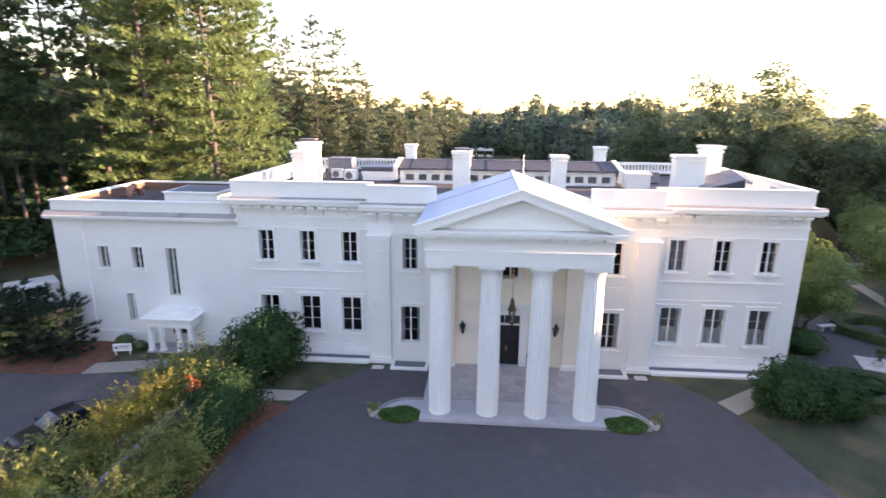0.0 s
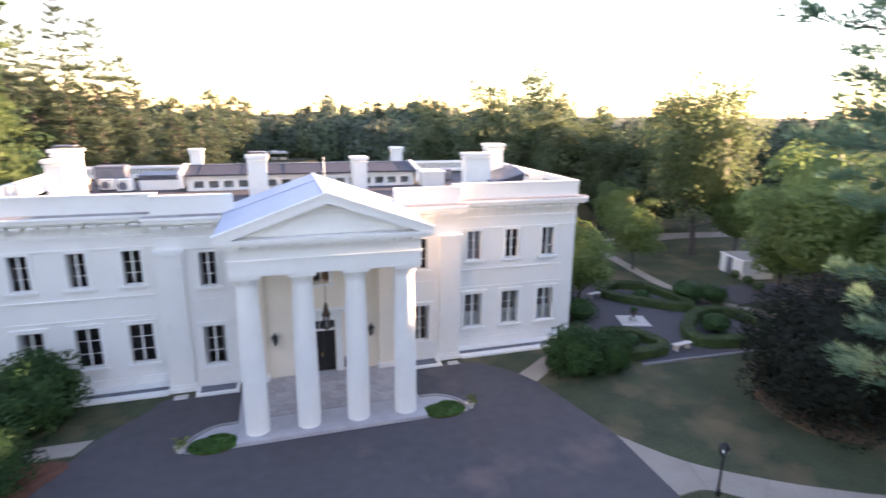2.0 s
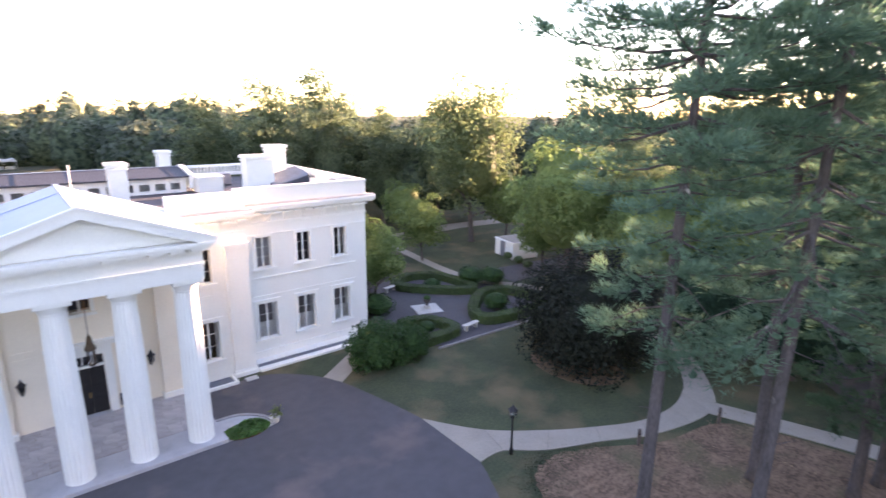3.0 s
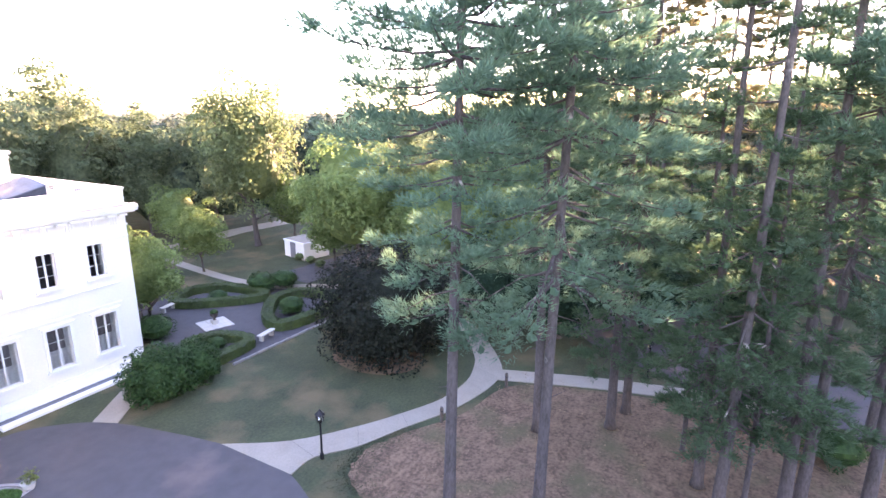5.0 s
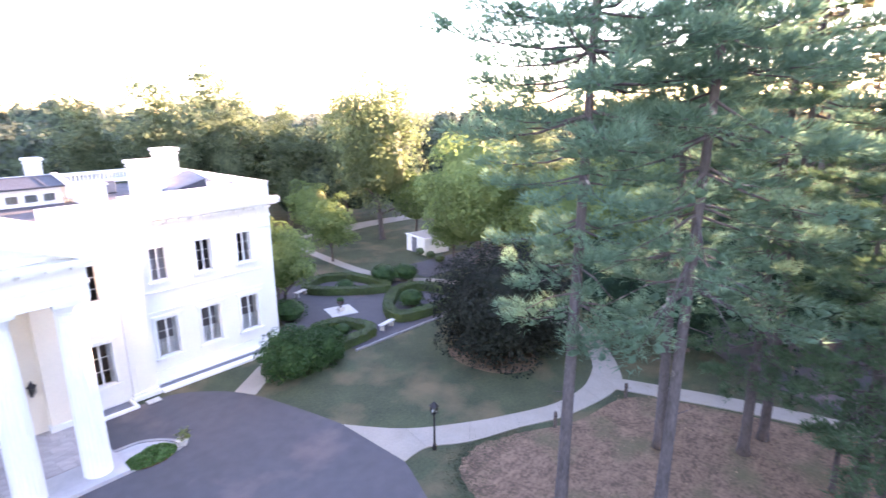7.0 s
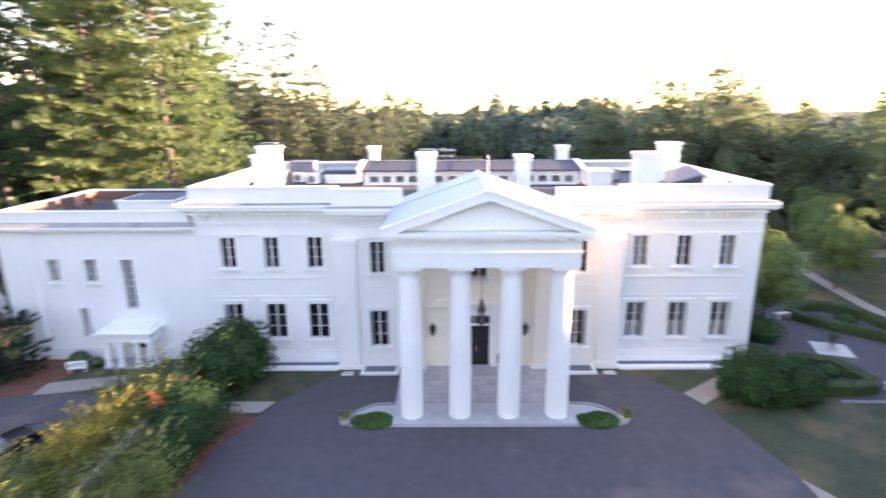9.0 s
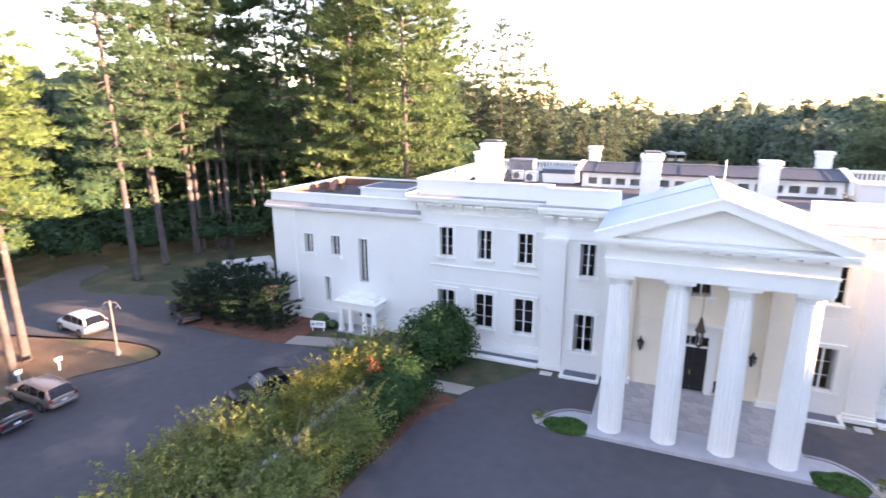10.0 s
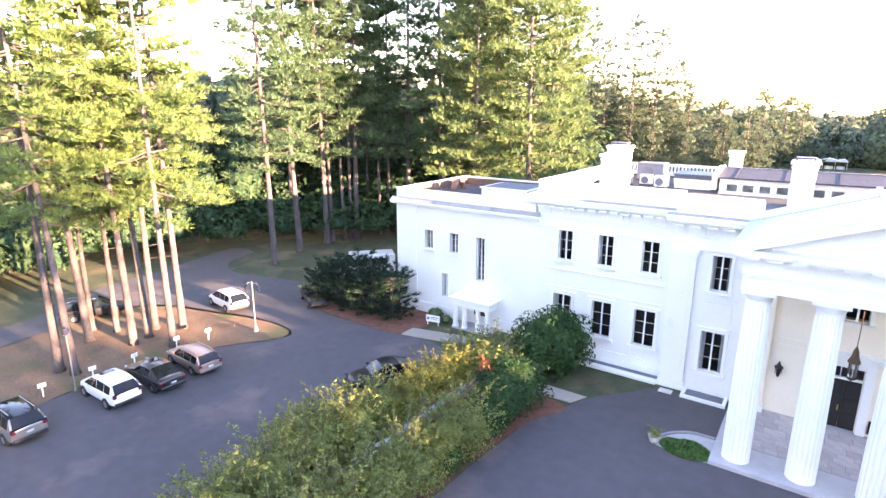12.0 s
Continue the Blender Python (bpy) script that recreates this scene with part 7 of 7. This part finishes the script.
# ---- cars ----
def car(label, paint, L=4.6, W=1.82, H=1.68, kind="suv", rails=True, sunroof=False, roofpaint=None):
    """A car on its wheels, nose toward -x: lofted body, window panels, lamps, bumpers, wheels."""
    e = empty("car", label, "car", group="parked cars")
    if kind == "suv":
        prof = [(-0.50, 0.42, 0.62, 0.66), (-0.475, 0.34, 0.80, 0.86), (-0.40, 0.28, 0.95, 0.97), (-0.27, 0.26, 1.03, 1.0), (-0.20, 0.26, 1.05, 1.0), (0.20, 0.26, 1.10, 1.0), (0.40, 0.28, 1.14, 0.99), (0.475, 0.33, 1.15, 0.94), (0.50, 0.40, 1.02, 0.82)]
        roof = [(-0.27, 1.06, 0.86), (-0.10, H - 0.07, 0.77), (0.05, H, 0.79), (0.25, H - 0.02, 0.79), (0.40, H - 0.10, 0.74), (0.49, 1.15, 0.86)]
    elif kind == "sedan":
        prof = [(-0.50, 0.40, 0.58, 0.66), (-0.475, 0.30, 0.73, 0.86), (-0.40, 0.24, 0.84, 0.97), (-0.22, 0.22, 0.92, 1.0), (0.0, 0.22, 0.95, 1.0), (0.28, 0.24, 0.98, 1.0), (0.42, 0.28, 1.00, 0.97), (0.485, 0.32, 0.98, 0.92), (0.50, 0.40, 0.88, 0.86)]
        roof = [(-0.20, 0.94, 0.76), (-0.05, H - 0.05, 0.75), (0.08, H, 0.76), (0.20, H - 0.04, 0.73), (0.40, 1.01, 0.74)]
    else:
        prof = [(-0.50, 0.40, 0.58, 0.66), (-0.475, 0.30, 0.73, 0.86), (-0.40, 0.24, 0.86, 0.97), (-0.24, 0.22, 0.93, 1.0), (0.0, 0.22, 0.96, 1.0), (0.30, 0.24, 0.98, 1.0), (0.44, 0.28, 0.98, 0.97), (0.49, 0.33, 0.94, 0.92), (0.50, 0.40, 0.86, 0.88)]
        roof = [(-0.22, 0.95, 0.76), (-0.08, H - 0.05, 0.76), (0.06, H, 0.77), (0.26, H - 0.03, 0.76), (0.40, H - 0.10, 0.72), (0.487, 0.97, 0.78)]
    hw = W / 2
    bm = bmesh.new()
    rings = []
    for u, zb, zt, wf in prof:
        x, w = u * L, hw * wf
        pts = [(-w * 0.86, zb), (-w * 0.97, zb + 0.10), (-w, zb + 0.32), (-w * 0.985, zt - 0.12), (-w * 0.90, zt - 0.015), (-w * 0.5, zt + 0.02), (0, zt + 0.03), (w * 0.5, zt + 0.02), (w * 0.90, zt - 0.015), (w * 0.985, zt - 0.12), (w, zb + 0.32), (w * 0.97, zb + 0.10), (w * 0.86, zb)]
        rings.append([bm.verts.new((x, y, z)) for y, z in pts])
    for p, q in zip(rings, rings[1:]):
        for i in range(len(p)):
            j = (i + 1) % len(p)
            bm.faces.new((p[i], p[j], q[j], q[i]))
    bm.faces.new(rings[0]); bm.faces.new(rings[-1][::-1])
    bmesh.ops.recalc_face_normals(bm, faces=bm.faces[:])
    body = part("body", bm, paint, e, smooth=True)
    sub = body.modifiers.new("round", "SUBSURF"); sub.levels = sub.render_levels = 2
    # cabin
    bm = bmesh.new(); rr = []
    belt = lambda u: np.interp(u, [p[0] for p in prof], [p[2] for p in prof]) - 0.03
    for u, z, wf in roof:
        zb = belt(u) - 0.05
        w1, w0 = hw * wf, hw * 0.93
        top = max(z, zb + 0.02)
        f = (top - zb) / (H - zb)
        ww = w0 + (w1 - w0) * f
        rr.append([bm.verts.new((u * L, y, zz)) for y, zz in ((-w0, zb), (-ww, top - 0.05 * f), (-ww * 0.88, top), (0, top + 0.025 * f), (ww * 0.88, top), (ww, top - 0.05 * f), (w0, zb))])
    for p, q in zip(rr, rr[1:]):
        for i in range(len(p) - 1):
            bm.faces.new((p[i], p[i + 1], q[i + 1], q[i]))
    bm.faces.new(rr[0]); bm.faces.new(rr[-1][::-1])
    bmesh.ops.recalc_face_normals(bm, faces=bm.faces[:])
    part("window_glass", bm, "carglass", e, "dark wrap-round window glass")
    # painted roof skin and pillars over the glass
    def P(i, k, s=1):
        u, z, wf = roof[i]
        zb = belt(u) - 0.05; w1, w0 = hw * wf, hw * 0.93
        top = max(z, zb + 0.02); f = (top - zb) / (H - zb); ww = w0 + (w1 - w0) * f
        y, zz = ((w0 + 0.006, zb), (ww + 0.008, top - 0.05 * f), (ww * 0.88, top + 0.012), (0, top + 0.025 * f + 0.012))[k]
        return np.array((u * L, s * y, zz))
    n = len(roof)
    lerp = lambda a, b, t: a + (b - a) * t
    b = bmesh.new()
    for i in range(1, n - 2):
        for s in (-1, 1):
            for k in (1, 2):
                vs = [b.verts.new(p.tolist()) for p in (P(i, k, s), P(i + 1, k, s), P(i + 1, k + 1, s), P(i, k + 1, s))]
                b.faces.new(vs)
    bmesh.ops.remove_doubles(b, verts=b.verts[:], dist=0.002)
    bmesh.ops.recalc_face_normals(b, faces=b.faces[:])
    part("roof", b, roofpaint or paint, e, smooth=True)
    def strip(name, quad):
        b = bmesh.new(); b.faces.new([b.verts.new(p.tolist()) for p in quad])
        part(name, b, paint, e)
    for s in (-1, 1):
        for i, k in ((0, 1), (n - 2, n - 1)):
            a, c = (P(i, 1, s), P(k, 1, s)); a2, c2 = P(i, 2, s), P(k, 2, s)
            if i == 0:
                a2 = lerp(a, a2, 0.5) + np.array((-0.012, 0, 0.012)); c2 = lerp(c, c2, 0.7)
            strip("pillar", [a, c, c2, a2])
        # rear quarter panel behind the last side window
        m = 0.15 if kind != "sedan" else 0.25
        strip("quarter_panel", [lerp(P(n - 2, 0, s), P(n - 1, 0, s), m * 0.6), P(n - 1, 0, s), P(n - 1, 1, s), P(n - 2, 1, s)])
        for i in range(2, n - 2):
            o = np.array((0.022, 0, 0))
            strip("pillar", [P(i, 0, s) - o, P(i, 0, s) + o, P(i, 1, s) + o, P(i, 1, s) - o])
    if sunroof:
        part("sunroof", boxes((-0.07 * L, 0.03 * L, -hw * 0.45, hw * 0.45, H + 0.022, H + 0.034)), "carglass", e)
    if rails:
        for s in (-1, 1):
            part("roof_rail", boxes((-0.06 * L, 0.36 * L, s * hw * 0.64 - 0.02, s * hw * 0.64 + 0.02, H + 0.005, H + 0.06), bevel=0.01), "rim", e)
    # lamps, plate, bumper, mirrors
    xr = 0.5 * L
    for s in (-1, 1):
        z0 = 0.86 if kind == "suv" else 0.72
        y0, y1 = sorted((s * hw * 0.68, s * hw * 0.90))
        part("tail_light", boxes((xr - 0.16, xr + 0.012, y0, y1, z0, z0 + 0.16), bevel=0.02), "tail", e, "red tail light")
        part("headlight", boxes((-xr - 0.005, -xr + 0.25, y0, y1, 0.66, 0.78), bevel=0.02), "lampglass", e)
        part("wing_mirror", boxes((-0.17 * L, -0.17 * L + 0.14, s * (hw + 0.02), s * (hw + 0.16), 1.0, 1.14), bevel=0.03), paint, e)
    part("number_plate", boxes((xr + 0.002, xr + 0.02, -0.17, 0.17, 0.62 if kind != "suv" else 0.72, 0.74 if kind != "suv" else 0.84)), "plate", e, "blank pale number plate")
    part("rear_bumper", boxes((xr - 0.12, xr + 0.05, -hw * 0.86, hw * 0.86, 0.36, 0.56), bevel=0.04), "plastic" if kind == "suv" else paint, e)
    part("front_bumper", boxes((-xr - 0.05, -xr + 0.12, -hw * 0.80, hw * 0.80, 0.34, 0.52), bevel=0.04), "plastic", e)
    R = 0.34 if kind == "suv" else 0.32
    for u in (-0.31, 0.29):
        for s in (-1, 1):
            w = new("wheel"); w.parent = e
            w.matrix_local = pose(u * L, s * (hw - 0.09), R, 90)
            part("arch", lathe(bmesh.new(), [(R + 0.055, -0.098), (R + 0.055, 0.098)], 20), "plastic", w)
            part("tyre", lathe(bmesh.new(), [(R - 0.05, -0.115), (R, -0.09), (R, 0.09), (R - 0.05, 0.115)], 22), "tyre", w)
            part("rim", lathe(bmesh.new(), [(R * 0.62, -0.12), (R * 0.64, -0.1), (R * 0.64, 0.1), (R * 0.62, 0.12)], 16), "rim", w)
    return e


def park(c, x, y, turn):
    c.matrix_basis = pose(x, y, 0.013, 0, 0, turn) @ Matrix.Diagonal((0.87, 0.87, 0.87, 1))

park(car("silver estate SUV with a dark glass roof in the car park", "carsilver", 4.75, 1.86, 1.70, "suv", rails=True, roofpaint="carglass"), -32.75, -24.6, 2)
park(car("white crossover SUV with dark windows in the car park", "carwhite", 4.6, 1.85, 1.64, "suv", rails=False, sunroof=True), -32.25, -20.35, 1)
park(car("dark grey saloon car with a glossy roof in the car park", "cargrey", 4.85, 1.84, 1.45, "sedan", rails=False, sunroof=True), -32.05, -18.05, 0)
park(car("champagne estate car with roof rails in the car park", "cartan", 4.75, 1.80, 1.48, "wagon"), -32.15, -15.6, -3)
park(car("white SUV on the service road", "carwhite", 4.7, 1.88, 1.66, "suv"), -39.6, -8.2, -8)
park(car("black SUV parked behind the pines", "carblack", 4.9, 1.95, 1.75, "suv"), -45.9, -15.4, 248)
park(car("black saloon car half hidden by shrubs", "carblack", 4.7, 1.84, 1.46, "sedan", rails=False), -21.3, -10.5, 62)
park(car("black car partly hidden behind the yews", "carblack", 4.6, 1.82, 1.5, "sedan", rails=False), -34.9, -3.5, 150)

van = empty("van", "white box van behind the dark yew bushes", "van", pose(-36.6, 4.6, 0.0, 0, 0, 48))
part("body", boxes((-1.6, 2.6, -1.0, 1.0, 0.45, 2.15), bevel=0.08), "carwhite", van)
part("cab", prism(bmesh.new(), [(-2.6, 0.45), (-2.6, 1.0), (-2.2, 1.15), (-1.605, 1.95), (-1.605, 0.45)], "y", -0.95, 0.95), "carwhite", van)
part("windscreen", prism(bmesh.new(), [(-2.19, 1.19), (-2.23, 1.17), (-1.70, 1.88), (-1.66, 1.88)], "y", -0.82, 0.82), "carglass", van)
for u in (-1.8, 1.8):
    for s in (-1, 1):
        w = part("wheel", lathe(bmesh.new(), [(0.3, -0.1), (0.34, -0.07), (0.34, 0.07), (0.3, 0.1)], 18), "tyre", van)
        w.matrix_local = pose(u, s * 0.9, 0.34, 90)
part("window", boxes((-0.8, 1.8, -1.012, -1.002, 1.2, 1.85), (-0.8, 1.8, 1.002, 1.012, 1.2, 1.85)), "carglass", van)

M["stonegrey"] = mat("weathered_wall_stone", (0.38, 0.37, 0.37), 0.85, var=0.2, scale=3, fine=25, obrand=0.2, bump=0.4, bscale=40)
# ---- lamps, signs, seats ----
lp = empty("garden_lamp", "black post lamp with a glazed lantern head beside the path", "street lamp", pose(14.52, -16.75, 0))
part("post", lathe(bmesh.new(), [(0.09, 0.0), (0.09, 0.25), (0.055, 0.32), (0.045, 1.75), (0.07, 1.80), (0.05, 1.86)], 12), "iron", lp)
part("lantern", lathe(bmesh.new(), [(0.10, 1.87), (0.20, 2.22), (0.21, 2.24)], 6), "lampglass", lp, "pale glass lantern")
part("cap", lathe(bmesh.new(), [(0.24, 2.242), (0.22, 2.28), (0.06, 2.42), (0.02, 2.5)], 6), "iron", lp)
part("ribs", boxes(*[(0.17 * math.cos(a) - 0.012, 0.17 * math.cos(a) + 0.012, 0.17 * math.sin(a) - 0.012, 0.17 * math.sin(a) + 0.012, 1.88, 2.24) for a in [math.pi / 3 * i for i in range(6)]]), "iron", lp)

M["ironpale"] = mat("grey_painted_iron", (0.20, 0.19, 0.185), 0.6, var=0.12, scale=4, fine=20)
tl = empty("street_lamp", "pale cast-iron lamp post with two hanging lanterns", "street lamp", pose(-33.55, -10.1, 0.015, 0, 0, 25))
part("post", lathe(bmesh.new(), [(0.2, 0.0), (0.2, 0.12), (0.09, 0.45), (0.05, 0.6), (0.035, 3.3), (0.06, 3.36), (0.02, 3.7)], 14), "ironpale", tl)
part("arm", tube(bmesh.new(), [(-0.42, 0, 3.45), (-0.3, 0, 3.6), (0, 0, 3.5), (0.3, 0, 3.6), (0.42, 0, 3.45)], [0.018] * 5, 6), "ironpale", tl)
for s in (-1, 1):
    part("lantern", lathe(bmesh.new(), [(0.04, 2.98), (0.12, 3.05), (0.14, 3.25), (0.06, 3.38), (0.02, 3.46)], 10, s * 0.42, 0), "lampglass", tl, "frosted hanging lantern")

pl = empty("lamp_post", "slim grey lamp post at the car park's edge", "street lamp", pose(-34.5, -21.2, 0.02))
part("post", tube(bmesh.new(), [(0, 0, 0), (0, 0, 0.25), (0, 0, 3.3)], [0.09, 0.04, 0.03], 10), "ironpale", pl)
part("lantern", lathe(bmesh.new(), [(0.06, 3.3), (0.15, 3.4), (0.17, 3.62), (0.04, 3.82)], 10), "lampglass", pl)

for i, (x, y) in enumerate(((-35.2, -22.5), (-35.15, -20.0), (-34.95, -17.75), (-35.3, -14.9), (-34.9, -12.9))):
    s = empty("parking_sign", "small white parking sign on a short white post", "sign", pose(x, y, 0.0, 0, 0, rt.uniform(-8, 8)), "parking signs")
    part("post", boxes((-0.025, 0.025, -0.03, 0.03, 0, 0.80)), "trim", s)
    part("board", boxes((0.027, 0.05, -0.20, 0.20, 0.60, 0.85), bevel=0.006), "trim", s)
    part("writing", boxes((0.051, 0.055, -0.15, 0.15, 0.75, 0.78), (0.051, 0.055, -0.12, 0.12, 0.68, 0.71)), "plate", s, "two grey bars of writing")

ws = empty("lawn_sign", "white notice board standing by the side porch", "sign", pose(-24.05, -1.9, 0, 0, 0, 12))
part("board", boxes((-0.55, 0.55, -0.03, 0.03, 0.25, 0.75), bevel=0.01), "trim", ws)
part("leg", boxes((-0.45, -0.39, -0.02, 0.02, 0, 0.249), (0.39, 0.45, -0.02, 0.02, 0, 0.249)), "trim", ws)
part("writing", boxes((-0.2, 0.42, -0.036, -0.031, 0.56, 0.62), (-0.2, 0.35, -0.036, -0.031, 0.44, 0.48)), "slate", ws, "grey bars of writing")
part("badge", boxes((-0.44, -0.28, -0.036, -0.031, 0.42, 0.58)), "bluesign", ws, "small blue square badge")

def stone_bench(x, y, turn):
    b = empty("bench", "pale stone garden bench without a back", "bench", pose(x, y, 0.01, 0, 0, turn), "garden benches")
    part("seat", boxes((-0.75, 0.75, -0.2, 0.2, 0.38, 0.47), bevel=0.015), "stone", b)
    for s in (-1, 1):
        part("leg", boxes((s * 0.52 - 0.09, s * 0.52 + 0.09, -0.15, 0.15, 0, 0.379), bevel=0.015), "stone", b)
stone_bench(23.1, 6.3, 15); stone_bench(23.0, -4.4, 8)
db = empty("bench", "dark wooden garden bench with a slatted back", "bench", pose(21.9, 7.6, 0.01, 0, 0, 70), "garden benches")
part("seat", boxes(*[(-0.75, 0.75, -0.22 + 0.11 * k, -0.13 + 0.11 * k, 0.42, 0.45) for k in range(4)]), "wood", db)
part("backrest", boxes(*[(-0.75, 0.75, 0.22, 0.25, 0.56 + 0.12 * k, 0.64 + 0.12 * k) for k in range(3)]), "wood", db)
for sx2 in (-0.7, 0.64):
    part("leg", boxes((sx2, sx2 + 0.06, -0.2, -0.14, 0, 0.419), (sx2, sx2 + 0.06, 0.252, 0.30, 0, 0.9)), "wood", db)

ur = empty("garden_urn", "dark stone urn on a pale square slab in the garden court", "urn", pose(23.0, 0.85, 0.01, 0, 0, -18))
part("slab", boxes(*[(-1.05 + 0.7 * i + 0.01, -0.35 + 0.7 * i - 0.01, -1.05 + 0.7 * j + 0.01, -0.35 + 0.7 * j - 0.01, 0, 0.05 + 0.004 * ((i + j) % 2)) for i in range(3) for j in range(3)]), "stone", ur, "pale square paving slabs")
part("pedestal", boxes((-0.22, 0.22, -0.22, 0.22, 0.06, 0.34), bevel=0.02), "stone", ur)
part("bowl", lathe(bmesh.new(), [(0.14, 0.342), (0.07, 0.42), (0.08, 0.5), (0.26, 0.66), (0.30, 0.86), (0.34, 0.9), (0.28, 0.88)], 16), "wood", ur, "dark weathered urn")
part("planting", lathe(bmesh.new(), [(0.27, 0.885), (0.3, 0.95), (0.2, 1.1), (0.05, 1.16)], 9), "leafdark", ur)

for x, y in ((19.75, -20.05), (24.75, -21.5)):
    p = empty("bollard", "short dark wooden post beside the path", "bollard", pose(x, y, 0), "path posts")
    part("post", lathe(bmesh.new(), [(0.09, 0), (0.085, 0.8), (0.07, 0.86), (0.03, 0.88)], 10), "wood", p)
    part("band", lathe(bmesh.new(), [(0.095, 0.62), (0.095, 0.68)], 10), "iron", p)
rp2 = empty("garden_lamp", "black post lamp by the side road", "street lamp", pose(29.7, -28.4, 0))
part("post", lathe(bmesh.new(), [(0.09, 0), (0.05, 0.3), (0.045, 1.9), (0.06, 1.95)], 10), "iron", rp2)
part("lantern", lathe(bmesh.new(), [(0.1, 1.952), (0.19, 2.3), (0.2, 2.32)], 6), "lampglass", rp2)
part("cap", lathe(bmesh.new(), [(0.23, 2.322), (0.06, 2.5), (0.02, 2.56)], 6), "iron", rp2)

ob = empty("outbuilding", "low white outbuilding behind the trees", "house", pose(41.0, 7.2, 0, 0, 0, -12))
part("wall", boxes((-1.6, 1.6, -0.3, 3.2, 0, 1.75)), "stucco", ob)
part("coping", boxes((-1.7, 1.7, -0.4, 3.3, 1.752, 1.86)), "trim", ob)
part("roof", boxes((-1.5, 1.5, -0.2, 3.1, 1.862, 1.90)), "concrete", ob)
part("door", boxes((-1.64, -1.602, 1.2, 2.1, 0.02, 1.7)), "slate", ob)

tn = empty("marquee", "low white garden marquee on the far lawn", "tent", pose(-2.6, 150, 0))
part("canopy", prism(bmesh.new(), [(-4.2, 2.0), (4.2, 2.0), (3.4, 2.7), (1.8, 2.35), (0, 2.9), (-1.8, 2.35), (-3.4, 2.7)], "y", -2.0, 2.0), "trim", tn, "white peaked canopy")
for s in (-4.0, -1.4, 1.4, 4.0):
    part("pole", boxes((s - 0.06, s + 0.06, -1.9, -1.78, 0, 1.999)), "trim", tn)
for s in (-2.8, 0.1, 2.7):
    t = empty("garden_table", "white cloth-covered table under the marquee", "table", pose(-2.6 + s, 149.4, 0), "marquee tables")
    part("cloth", lathe(bmesh.new(), [(0.95, 0.0), (0.9, 0.74), (0.86, 0.76)], 14), "trim", t)
    part("centre", lathe(bmesh.new(), [(0.1, 0.762), (0.14, 0.95)], 8), "leaf", t)

# low dry-stone wall between the two rows of the shrub bed, stone by stone
sw = empty("garden_wall", "low pale grey dry-stone wall between the shrub rows", "wall", pose(-16.15, -7.8, 0.012, 0, 0, -91.0), kind="structure")
stone_data = []
for k in range(6):
    bm = bmesh.new()
    w, d, h = 0.46 + 0.05 * k, 0.30 + 0.02 * (k % 3), 0.26 + 0.02 * (k % 2)
    box(bm, -w / 2, w / 2, -d / 2, d / 2, 0, h, bevel=0.035)
    for v in bm.verts:
        v.co += Vector((rt.uniform(-0.02, 0.02), rt.uniform(-0.02, 0.02), rt.uniform(-0.012, 0.012)))
    me = bpy.data.meshes.new("stone"); bm.to_mesh(me); bm.free(); me.materials.append(M["stonegrey"])
    stone_data.append((w, h, me))
for course in range(4):
    u = rt.uniform(0, 0.3)
    while u < 17.0:
        w, h, me = rt.choice(stone_data)
        st = new("stone", me); st.parent = sw
        st.matrix_local = pose(u + w / 2, rt.uniform(-0.03, 0.03), 0.27 * course, 0, 0, rt.uniform(-4, 4))
        u += w + 0.015
